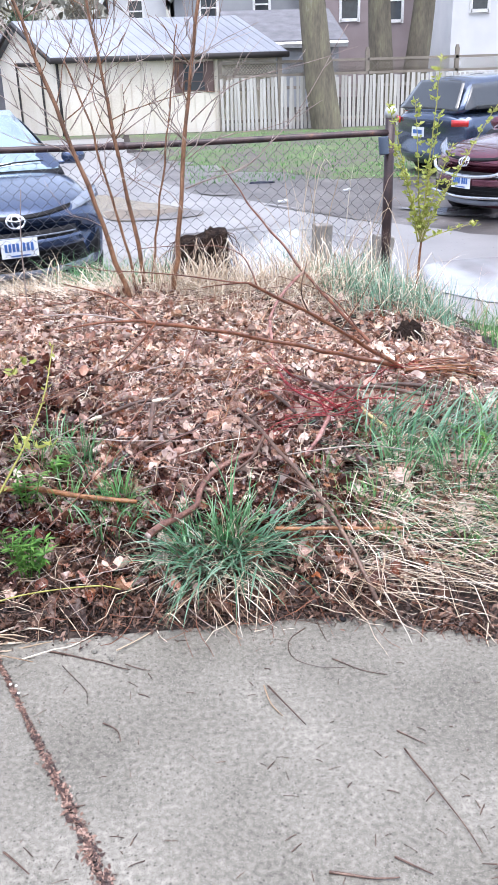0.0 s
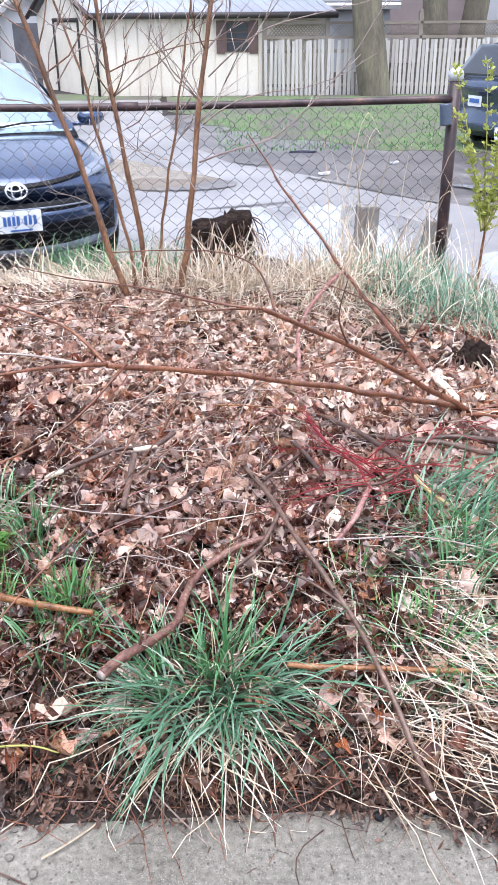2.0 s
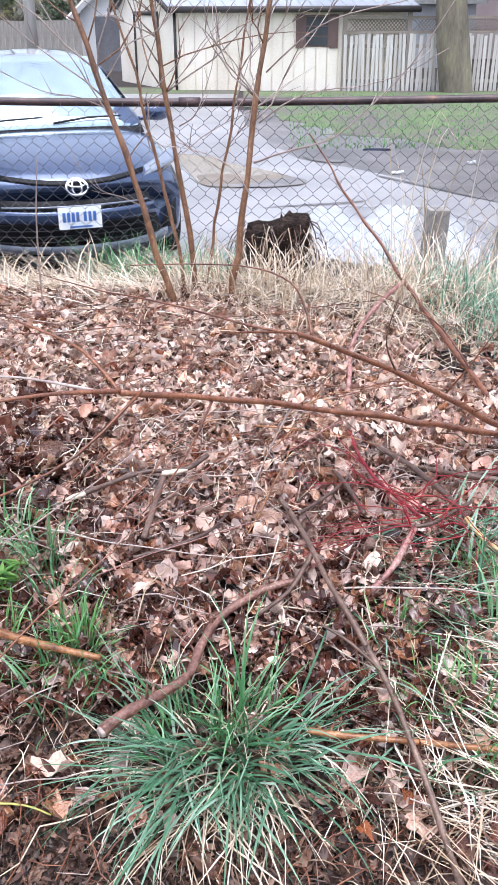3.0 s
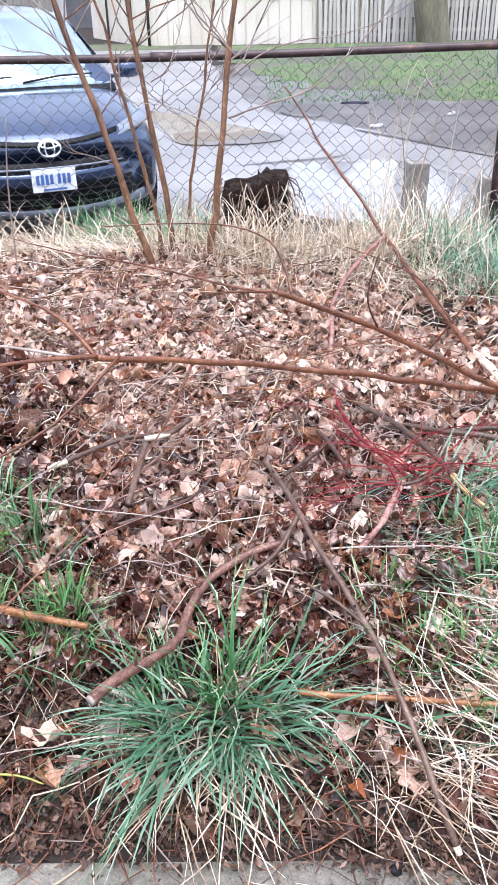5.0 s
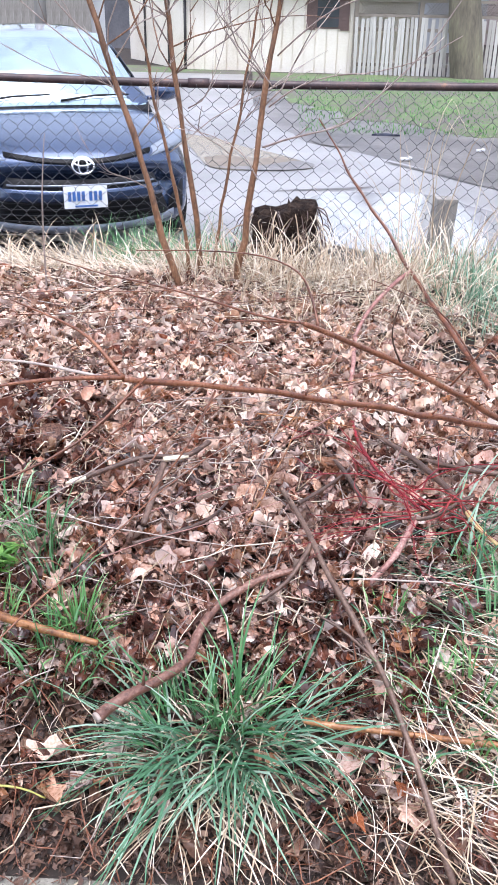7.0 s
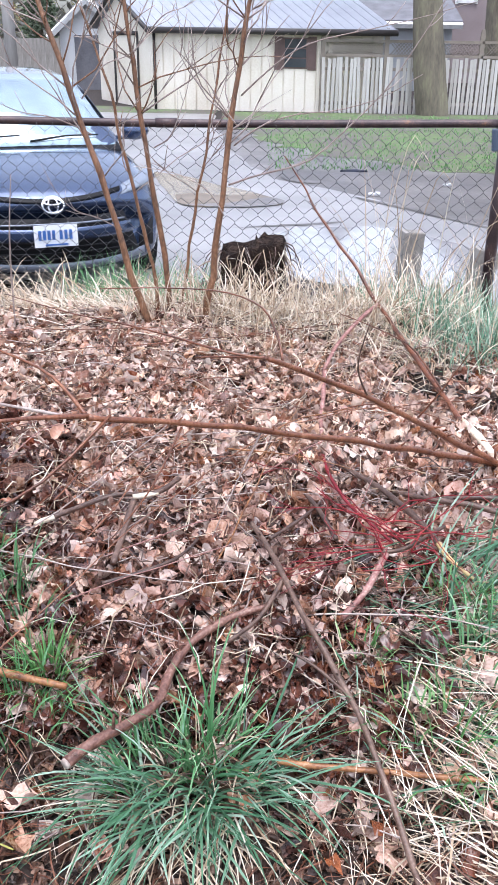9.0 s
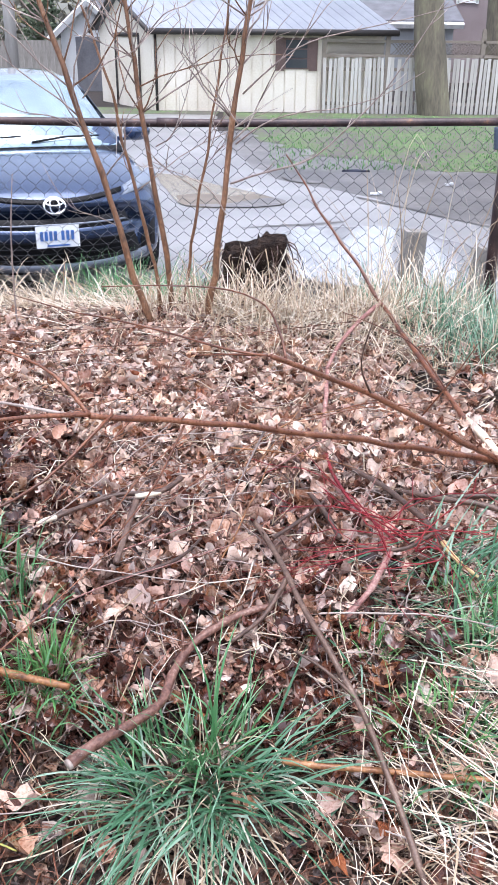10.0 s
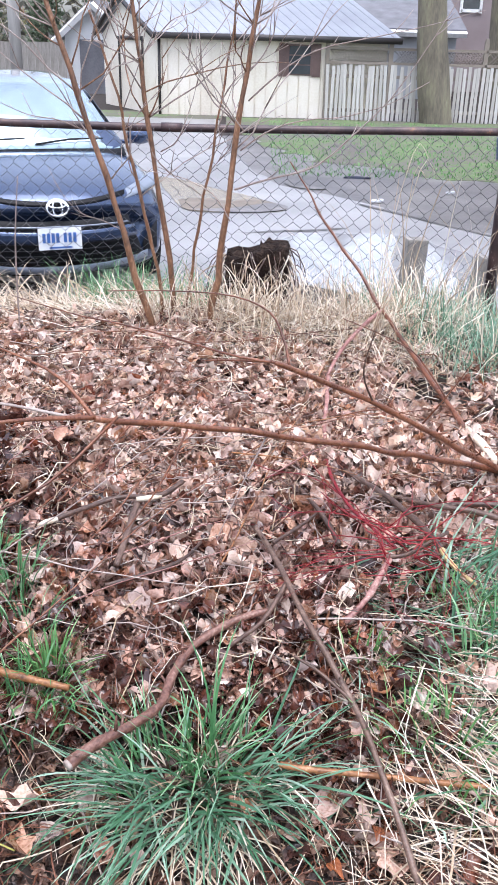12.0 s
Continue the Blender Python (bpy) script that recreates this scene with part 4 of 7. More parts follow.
# ---- dead leaves ----
def leaf_shape(seed):
    """A crumpled leaf about 1 across: lobed, oval or torn, folded along its midrib and curled."""
    rnd = random.Random(seed)
    kind = seed % 4
    lobes, n = rnd.choice((3, 5, 5, 7)), 22
    deep = (0.34, 0.10, 0.24, 0.06)[kind] * rnd.uniform(0.7, 1.25)
    slim = (rnd.uniform(0.75, 1.0), rnd.uniform(0.3, 0.5), rnd.uniform(0.55, 0.8), rnd.uniform(0.45, 0.65))[kind]
    ph, fold = rnd.uniform(0, 6), rnd.uniform(0.1, 1.1) * rnd.choice((1, 1, -1))
    b1, cr = rnd.uniform(-0.9, 1.2), rnd.uniform(0.03, 0.11)
    torn = rnd.uniform(0, 6.28)
    verts, mid = [(0.0, -0.05, 0.0)], []
    for k in range(n):
        t = -math.pi / 2 + math.pi * (0.06 + 1.88 * k / (n - 1))
        r = 0.5 * (1 - deep * (0.5 - 0.5 * math.cos(lobes * (t - math.pi / 2)))) * (0.88 + 0.14 * math.sin(t)) * rnd.uniform(0.90, 1.07)
        if kind == 3:
            r *= 1 - 0.35 * max(0.0, math.cos(t - torn)) ** 3
        x, y = slim * r * math.cos(t), r * math.sin(t)
        verts.append((x, y, fold * abs(x) * 0.7 + b1 * y * y + cr * math.sin(4 * t + ph) + rnd.gauss(0, 0.03)))
        mid.append((x * 0.52 + rnd.gauss(0, 0.015), y * 0.52, 0.5 * fold * abs(x) * 0.7 + 0.25 * b1 * y * y - 0.4 * cr * math.sin(3 * t + ph)))
    verts += mid
    # roll the blade about an axis of its own
    q, a = rnd.uniform(0.8, 5.5) * rnd.choice((1, 1, -1)), rnd.uniform(0, math.pi)
    ca, sa = math.cos(a), math.sin(a)
    rolled = []
    for x, y, z in verts:
        u, w = ca * x + sa * y, -sa * x + ca * y
        u, z = math.sin(u * q) / q, z + (1 - math.cos(u * q)) / q
        rolled.append((ca * u - sa * w, sa * u + ca * w, z))
    faces = []
    for k in range(1, n):
        faces += [(0, n + k, n + k + 1), (n + k, k, k + 1), (n + k, k + 1, n + k + 1)]
    return np.array(rolled), faces


def leaf_density(x, y):
    d = 1.0
    edge = 3.40 if x < -0.15 else 3.15
    if y > edge:
        d *= max(0.0, 1 - (y - edge) / 0.35)
    if x > 0.35 and y < 2.0:
        d *= 0.45
    if math.hypot(x + 0.06, y - 1.40) < 0.17:
        d *= 0.15
    if y < 1.5:
        d *= 0.22 if x < 0.15 else 0.35
    # Fewer pale leaves beside the shrub, in place of its shade.
    elif x < -0.62 and y < 2.3:
        d *= 0.4
    if x > 0.55 and y > 2.95:
        d *= 0.12 if x < 0.85 or y > 3.35 else 0.6
    if x > 1.0:
        d *= max(0.2, 1 - (x - 1.0) / 1.0)
    return d


LEAVES = [leaf_shape(s) for s in range(36)]


def leaf_pose(rnd, x, y, lift, lo=0.04, hi=0.10):
    s = rnd.uniform(lo, hi) if rnd.random() < 0.82 else rnd.uniform(hi, hi * 1.4)
    m = Matrix.Translation((x, y, max(land(x, y), 0.003 if y < 1.18 else -9) + lift)) @ Euler((rnd.gauss(0, 0.5), rnd.gauss(0, 0.5), rnd.uniform(0, 6.28))).to_matrix().to_4x4()
    return m @ Matrix.Diagonal((s, s * rnd.uniform(0.75, 1.15), s, 1))


def strew(seed, n, box4, density, lift, lo, hi, shapes):
    rnd = random.Random(seed)
    V, F, count = [], [], 0
    while count < n:
        x, y = rnd.uniform(box4[0], box4[1]), rnd.uniform(box4[2], box4[3])
        if rnd.random() > density(x, y):
            continue
        m = np.array(leaf_pose(rnd, x, y, rnd.uniform(*lift), lo, hi))
        v, f = shapes[rnd.randrange(len(shapes))]
        o = len(V)
        V += (v @ m[:3, :3].T + m[:3, 3]).tolist()
        F += [(a + o, b + o, c + o) for a, b, c in f]
        count += 1
    return V, F


def shred_shape(seed):
    """A torn, curled piece of leaf."""
    rnd = random.Random(seed)
    n, c = rnd.randint(4, 6), rnd.uniform(-0.9, 0.9)
    pts = []
    for k in range(n):
        a = 2 * math.pi * k / n + rnd.uniform(-0.3, 0.3)
        r = rnd.uniform(0.25, 0.55)
        x, y = r * math.cos(a), r * math.sin(a) * rnd.uniform(0.4, 1)
        pts.append((x, y, c * x * x + rnd.uniform(-0.12, 0.12)))
    return np.array([(0, 0, 0.03)] + pts), [(0, k + 1, (k + 1) % n + 1) for k in range(n)]


litter = tagged(empty("leaf_litter"), "thick bed of damp brown and tan fallen leaves", "dead leaves", kind="stuff")
V, F = strew(77, 20000, (-1.8, 1.8, 1.25, 4.0), leaf_density, (0.0, 0.036), 0.028, 0.080, LEAVES)
pydata("leaf_bed", V, F, M_LEAF, litter)["kind"] = "stuff"
V, F = strew(84, 15000, (-6, 6, 0.7, 4.4), lambda x, y: 0 if abs(x) < 1.75 or y < lip(x) + 0.02 else max(0.0, min(1.0, 1.25 - 0.2 * abs(x) + 0.7 * noise.noise(Vector((x * 1.5, y * 1.5, 2))) - max(0.0, y - 3.4))),
            (0.0, 0.03), 0.04, 0.10, [shred_shape(s) for s in range(50, 74)])
pydata("outer_leaves", V, F, M_LEAF, litter, smooth=False)["kind"] = "stuff"
# Paler leaves strewn where the bed faces up and looks brighter lit.
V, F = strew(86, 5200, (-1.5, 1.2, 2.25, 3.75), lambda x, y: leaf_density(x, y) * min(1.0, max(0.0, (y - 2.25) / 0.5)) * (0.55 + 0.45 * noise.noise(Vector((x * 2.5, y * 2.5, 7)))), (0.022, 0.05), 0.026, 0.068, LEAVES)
pydata("dry_leaves", V, F, M_LITLEAF, litter, "pale tan leaves brightening the upper bed as skylight would")["kind"] = "stuff"
# Dark wet leaves also stand in for shade low down and by the shrub.
V, F = strew(87, 2300, (-1.5, 0.5, 1.45, 2.9), lambda x, y: (0.9 if x < -0.5 else max(0.0, 1 - (y - 1.5) / 0.75)) * (0.5 + 0.5 * noise.noise(Vector((x * 3, y * 3, 4)))), (0.018, 0.046), 0.03, 0.08, LEAVES)
pydata("wet_leaves", V, F, M_MAHOGANY, litter, "dark wet leaves, strewn thicker to stand in for shade")["kind"] = "stuff"
leaf_meshes = []
for v, f in LEAVES:
    me = bpy.data.meshes.new("leaf")
    me.from_pydata([tuple(map(float, p)) for p in v], [], f)
    me.polygons.foreach_set("use_smooth", [True] * len(me.polygons))
    me.materials.append(M_LEAF)
    leaf_meshes.append(me)
rnd = random.Random(80)
made = 0
while made < 290:
    x, y = rnd.uniform(-1.1, 0.95), rnd.uniform(1.35, 3.2)
    if rnd.random() > leaf_density(x, y) or math.hypot(x + 0.07, y - 1.38) < 0.24 or y < 1.5 and x < 0.1:
        continue
    ob = new("leaf", leaf_meshes[rnd.randrange(36)])
    ob.parent = litter
    ob.matrix_world = leaf_pose(rnd, x, y, rnd.uniform(0.018, 0.04), 0.06, 0.10)
    made += 1
rust_meshes = []
for me in (leaf_meshes[q] for q in (1, 2, 3, 5, 6, 7)):
    me = me.copy()
    me.materials[0] = M_RUST
    rust_meshes.append(me)
for k, (x, y, s) in enumerate(((0.19, 1.245, 0.10), (0.46, 1.25, 0.10), (0.12, 1.50, 0.08), (0.20, 1.56, 0.09), (-0.08, 1.53, 0.07), (-0.52, 1.24, 0.08), (0.34, 1.44, 0.08), (0.30, 1.30, 0.09), (-0.60, 2.3, 0.07), (0.55, 1.27, 0.09))):
    ob = new("leaf", rust_meshes[k % 6])
    ob.parent = litter
    ob["label"] = "wet rust-orange leaf"
    ob.matrix_world = leaf_pose(rnd, x, y, 0.035, s, s + 0.01)


mahogany_meshes = []
for me in leaf_meshes[4:12]:
    me = me.copy()
    me.materials[0] = M_MAHOGANY
    mahogany_meshes.append(me)
for k in range(46):
    x, y = (rnd.uniform(0.08, 0.62), rnd.uniform(1.17, 1.62)) if k < 26 else (rnd.uniform(-0.85, -0.25), rnd.uniform(1.22, 1.6)) if k < 36 else (rnd.uniform(-0.8, 0.3), rnd.uniform(1.6, 2.4))
    ob = new("leaf", mahogany_meshes[k % 8])
    ob.parent = litter
    ob["label"] = "dark wet mahogany leaf"
    ob.matrix_world = leaf_pose(rnd, x, y, 0.025, 0.07, 0.115)


def chip_shape(seed):
    rnd = random.Random(seed)
    a, b = rnd.uniform(0.3, 0.5), rnd.uniform(0.06, 0.22)
    return np.array([(-a, 0, 0), (0.05, b, rnd.uniform(0, 0.15)), (a, rnd.uniform(-0.1, 0.1), rnd.uniform(-0.1, 0.1)), (0, -b, rnd.uniform(-0.1, 0.1))]), [(0, 1, 2), (0, 2, 3)]


# Shreds coloured dark to act as the shaded gaps between leaves.
V, F = strew(81, 16000, (-1.7, 1.6, 1.3, 3.9), leaf_density, (0.0, 0.03), 0.010, 0.034, [shred_shape(s) for s in range(24)])
pydata("leaf_shreds", V, F, M_SHRED, litter, smooth=False)["kind"] = "stuff"
# Left of x -0.6 the rotted leaves also stand in for shrub shade.
V, F = strew(82, 2600, (-1.7, 1.7, 0.8, 1.75), lambda x, y: 0 if y < lip(x) + 0.01 else 1 if x < 0.2 and y < 1.5 or x < -0.6 else 0.4, (0.004, 0.025), 0.025, 0.065, LEAVES)
pydata("rotted_leaves", V, F, M_MULCH, litter, "dark wet rotted leaves, spread left to stand in for shrub shade")["kind"] = "stuff"
V, F = strew(83, 6000, (-1.7, 1.7, 0.78, 1.3), lambda x, y: 0 if y > lip(x) + 0.05 else 1 if y > lip(x) - 0.012 else math.exp((y - lip(x)) / 0.022), (0.002, 0.014), 0.008, 0.028, [chip_shape(s) for s in range(30, 42)])
pydata("edge_crumbs", V, F, M_MULCH, litter, "damp dark crumbs against the slab", smooth=False)["kind"] = "stuff"
V, F = strew(78, 20000, (-1.7, 1.7, 0.75, 1.75), lambda x, y: 0 if y < lip(x) - 0.05 else 0.25 if y < lip(x) - 0.015 else 1 if y < 1.45 else 0.5, (0.004, 0.024), 0.008, 0.028, [chip_shape(s) for s in range(12)])
tagged(pydata("leaf_mulch", V, F, M_MULCH), "dark rotted leaf crumbs and bark bits along the slab edge", "mulch", kind="stuff")


# ---- grass and straw ----
def blades(name, material, n, place, length, lean, width, droop, label, category, seed, flat=0.0, parent=None, kind="stuff", jitter=0.35):
    """Many arching blades in one mesh. place(rnd) gives x, y and a heading or None."""
    rnd = random.Random(seed)
    sp = Soup()
    for _ in range(n):
        x, y, az = place(rnd)
        az = rnd.uniform(0, 2 * math.pi) if az is None else az + rnd.gauss(0, jitter)
        ln = rnd.uniform(*length)
        el = math.pi / 2 - abs(rnd.gauss(0, 1)) * lean - flat
        el = max(el, 0.03)
        dr = rnd.uniform(*droop)
        w = rnd.uniform(*width)
        p = Vector((x, y, land(x, y) - 0.01))
        pts, ws = [], []
        segs = 7
        twist = rnd.uniform(-0.9, 0.9)
        fold_at, bent = rnd.uniform(0.35, 0.8), rnd.uniform(0.5, 1.6) if rnd.random() < 0.16 else 0.0
        for j in range(segs + 1):
            u = j / segs
            pts.append(p.copy())
            ws.append(w * (0.75 + 0.5 * u - 1.2 * u ** 3) if u < 0.99 else w * 0.04)
            e = el - dr * u * u - (bent if u > fold_at else 0.0)
            step = ln / segs
            p = p + Vector((math.cos(az) * math.cos(e), math.sin(az) * math.cos(e), math.sin(e))) * step
            az += rnd.gauss(0, 0.05)
            floor = land(p.x, p.y) + 0.012 if p.y > 1.15 else 0.008
            if p.z < floor:
                p.z = floor + rnd.uniform(0, 0.012)
        side = Vector((-math.sin(az + twist), math.cos(az + twist), 0.15 * twist))
        sp.ribbon(pts, ws, side)
    ob = sp.make(name, material, parent)
    return tagged(ob, label, category, kind=kind)


def disc(cx, cy, r):
    def f(rnd):
        a, q = rnd.uniform(0, 6.28), r * math.sqrt(rnd.random())
        return cx + q * math.cos(a), cy + q * math.sin(a), a
    return f


def rect(x0, x1, y0, y1, az=None, spread=0.5):
    def f(rnd):
        return rnd.uniform(x0, x1), rnd.uniform(y0, y1), (az + rnd.gauss(0, spread)) if az is not None else None
    return f


def fan(cx, cy, r, az, wide=0.55):
    def f(rnd):
        return cx + rnd.uniform(-r, r), cy + rnd.uniform(-r * 0.5, r * 0.5), az + rnd.gauss(0, wide)
    return f


big = tagged(empty("grass_tuft"), "large blue-green grass tuft drooping over the slab edge", "grass")
rnd = random.Random(44)
CLUMPS = [(-0.17, 1.36, -2.5, 0.7, 30, 0.38), (-0.11, 1.34, -1.95, 0.7, 32, 0.35), (-0.04, 1.35, -1.35, 0.65, 32, 0.32), (0.01, 1.38, -0.7, 0.7, 28, 0.31), (-0.20, 1.40, 3.3, 0.6, 22, 0.29),
          (-0.07, 1.38, -1.57, 0.4, 36, 0.30), (-0.15, 1.39, -2.2, 0.4, 30, 0.29), (0.0, 1.42, -0.2, 0.4, 26, 0.30), (-0.07, 1.42, -1.3, 0.25, 30, 0.25), (-0.03, 1.46, 0.6, 0.15, 22, 0.24),
          (-0.16, 1.44, 2.6, 0.15, 26, 0.22), (-0.07, 1.47, 1.5, 0.2, 18, 0.20), (0.05, 1.41, 0.0, 0.65, 22, 0.32), (-0.06, 1.43, -2.6, 0.2, 22, 0.25), (-0.05, 1.44, 0.9, 0.0, 9, 0.36), (-0.21, 1.37, -2.8, 0.25, 16, 0.22)]
for k, (x, y, az, flat, n, ln) in enumerate(CLUMPS):
    blades("clump", M_MIDGRASS if flat < 0.3 else M_GRASS, n, fan(x, y, 0.04, az, 0.75), (ln * 0.45, ln * 1.12), 0.42, (0.0017, 0.0038), (0.2, 1.7), "", "", 210 + k, flat=flat, parent=big, kind="stuff")
    blades("dead_blade", M_STRAW, 6, fan(x, y, 0.04, az, 0.9), (ln * 0.3, ln * 0.8), 0.4, (0.0013, 0.0028), (0.4, 2.2), "", "", 260 + k, flat=flat + 0.15, parent=big, kind="stuff")
blades("dead_blade", M_STRAW, 26, fan(-0.08, 1.31, 0.12, -1.57, 0.5), (0.12, 0.32), 0.2, (0.0013, 0.0026), (0.3, 0.9), "", "", 231, flat=1.2, parent=big, kind="stuff")
blades("flattened_grass", M_GRASS, 430, rect(0.15, 1.2, 1.3, 1.95, 0.1), (0.12, 0.34), 0.3, (0.0018, 0.0038), (0.1, 0.9), "blue-green grass blades lying over the straw", "grass", 232, flat=1.1)
blades("flattened_grass", M_GRASS, 260, rect(0.42, 1.2, 1.68, 2.02, 0.3), (0.14, 0.32), 0.4, (0.0020, 0.0042), (0.2, 1.4), "blue-green grass leaning over the leaves", "grass", 235, flat=0.35)
blades("bank_grass", M_PALEGRASS, 760, rect(0.62, 1.35, 3.25, 4.1), (0.10, 0.26), 0.7, (0.0015, 0.0030), (0.3, 2.0), "long blue-green grass on the bank shoulder", "grass", 233)
blades("bank_grass", M_STRAW, 260, rect(0.5, 1.3, 3.2, 3.95), (0.15, 0.36), 0.8, (0.0014, 0.0026), (0.3, 2.0), "dry blades mixed in the bank grass", "dry grass", 234)
blades("dead_grass_skirt", M_STRAW, 30, fan(-0.10, 1.32, 0.10, -1.57, 0.9), (0.12, 0.28), 0.3, (0.0012, 0.0024), (0.3, 1.0), "dry thatch under the big grass tuft", "dry grass", 23, flat=1.15)
for k, (x, y, r, n, ln) in enumerate([(-0.56, 1.86, 0.05, 50, 0.19), (-0.42, 1.60, 0.045, 110, 0.14), (-0.66, 1.95, 0.05, 40, 0.18), (-0.45, 1.50, 0.07, 50, 0.18), (-0.72, 1.85, 0.05, 40, 0.19), (-0.50, 1.71, 0.06, 30, 0.15), (-0.60, 1.58, 0.07, 40, 0.18),
                                      (0.52, 1.82, 0.06, 26, 0.15), (0.64, 1.76, 0.10, 60, 0.20), (0.80, 1.60, 0.12, 100, 0.27), (0.55, 1.62, 0.12, 70, 0.2), (0.44, 1.44, 0.09, 40, 0.22),
                                      (0.95, 1.35, 0.14, 110, 0.28), (0.36, 1.50, 0.06, 30, 0.13), (0.72, 1.32, 0.05, 35, 0.12), (1.05, 1.75, 0.15, 70, 0.28), (0.28, 1.66, 0.05, 26, 0.12)]):
    blades("grass_tuft", M_MIDGRASS if k in (0, 2, 3, 5, 8, 9, 10) else M_FRESHGRASS, n, disc(x, y, r), (ln * 0.5, ln * 1.1), 0.42, (0.0015, 0.0032), (0.2, 2.2), "small tuft of fresh green grass among leaves", "grass", 40 + k, kind="")
blades("flattened_straw", M_STRAW, 310, rect(0.15, 1.25, 1.28, 1.85, -0.40, 0.22), (0.2, 0.5), 0.12, (0.0012, 0.0026), (0.0, 0.35), "long pale flattened dead grass stalks", "dry grass", 60, flat=1.36, jitter=0.4)
blades("flattened_straw", M_STRAW, 150, rect(0.22, 0.85, 1.2, 1.6, -0.70, 0.35), (0.2, 0.42), 0.12, (0.0013, 0.0027), (0.0, 0.3), "pale dead grass fanned towards the slab", "dry grass", 61, flat=1.36, jitter=0.35)
blades("flattened_straw", M_STRAW, 420, rect(0.12, 1.1, 1.2, 1.85, -0.5, 0.9), (0.1, 0.3), 0.15, (0.0007, 0.0014), (0.0, 0.5), "fine pale dead grass matted under the stalks", "dry grass", 74, flat=1.36, jitter=0.5)
# crest of the bank
blades("dry_grass", M_STRAW, 1250, rect(-1.9, 0.95, 3.55, 4.2), (0.10, 0.34), 1.1, (0.0016, 0.0036), (0.8, 2.8), "matted dry straw-coloured grass on the bank", "dry grass", 22)
blades("dry_grass", M_STRAW, 800, rect(-1.9, -0.2, 3.62, 4.0, 2.9), (0.25, 0.6), 0.22, (0.0017, 0.0034), (0.0, 0.8), "dead grass combed flat over the bank crest", "dry grass", 62, flat=1.25)
blades("dry_grass", M_STRAW, 620, rect(-1.9, -0.35, 3.48, 3.85, 2.7, 0.5), (0.2, 0.5), 0.3, (0.0018, 0.0034), (0.2, 1.2), "long dead grass heaped along the bank crest", "dry grass", 75, flat=1.05)
blades("dry_grass", M_STRAW, 330, rect(-0.22, 0.58, 3.42, 3.80), (0.16, 0.40), 0.8, (0.0016, 0.0032), (0.5, 2.0), "long dead grass leaning against the rotten stump", "dry grass", 64)
blades("dry_grass", M_STRAW, 26, rect(0.35, 1.25, 3.4, 3.95), (0.45, 0.80), 0.28, (0.0016, 0.0028), (0.1, 1.0), "tall dead grass stems before the wire fence", "dry grass", 65)
blades("dry_grass", M_STRAW, 520, rect(-0.15, 0.75, 3.2, 3.8), (0.12, 0.30), 1.2, (0.0015, 0.0030), (0.4, 2.2), "tangled dead grass round the rotten stump", "dry grass", 63)
blades("bank_grass", M_GRASS, 620, rect(0.5, 1.6, 3.7, 5.1), (0.12, 0.32), 0.5, (0.0012, 0.0024), (0.2, 1.8), "long green grass on the bank below the fence", "grass", 64)
blades("bank_grass", M_STRAW, 420, rect(0.4, 1.6, 3.6, 5.2), (0.2, 0.5), 0.6, (0.0013, 0.0026), (0.2, 1.8), "dry stalks standing in the bank grass", "dry grass", 65)
blades("bank_grass", M_MIDGRASS, 1000, rect(-0.85, 0.0, 3.9, 4.7), (0.14, 0.34), 0.6, (0.0014, 0.0026), (0.2, 1.8), "green grass behind the saplings by the fence", "grass", 66)
blades("bank_grass", M_PALEGRASS, 300, rect(0.78, 1.3, 3.15, 3.8), (0.08, 0.24), 0.5, (0.0014, 0.0028), (0.2, 1.6), "pale green grass at the foot of the bank", "grass", 71)
blades("bank_grass", M_FRESHGRASS, 900, lambda r: (lambda u, v: (1.45 + 0.55 * u + 0.25 * (v - 3.0), v, None))(r.random(), r.uniform(2.9, 5.2)), (0.08, 0.22), 0.4, (0.0014, 0.0026), (0.2, 1.6), "fresh green grass on the side of the bank", "grass", 67)
blades("lawn_grass", M_FRESHGRASS, 5200, lambda r: (lambda x, y: (x, y, None))(r.uniform(0.2, 8.5), 13.9 + 11.5 * r.random() ** 1.3), (0.03, 0.08), 0.8, (0.005, 0.011), (0.1, 1.0), "uneven lawn grass", "grass", 68)
blades("dry_grass", M_STRAW, 560, rect(-0.25, 0.75, 3.25, 3.8, -1.6, 0.9), (0.15, 0.4), 0.5, (0.0015, 0.0030), (0.2, 1.6), "dead grass hanging forward over the leaves", "dry grass", 69, flat=0.9)
blades("dry_grass", M_STRAW, 360, rect(-0.55, 0.25, 3.5, 3.8), (0.16, 0.38), 0.8, (0.0015, 0.0028), (0.6, 2.4), "dense dead grass round the sapling feet", "dry grass", 70)
blades("dry_grass", M_STRAW, 1100, lambda r: ((-1) ** r.randrange(2) * r.uniform(1.7, 6.0), r.uniform(3.2, 5.6), None), (0.12, 0.4), 0.8, (0.0016, 0.0032), (0.4, 2.4), "dry straw-coloured grass further along the bank", "dry grass", 72)
blades("bank_grass", M_GRASS, 900, lambda r: ((-1) ** r.randrange(2) * r.uniform(1.8, 6.0), r.uniform(2.4, 5.8), None), (0.10, 0.3), 0.6, (0.0016, 0.0032), (0.2, 1.8), "green grass further along the bank", "grass", 73)
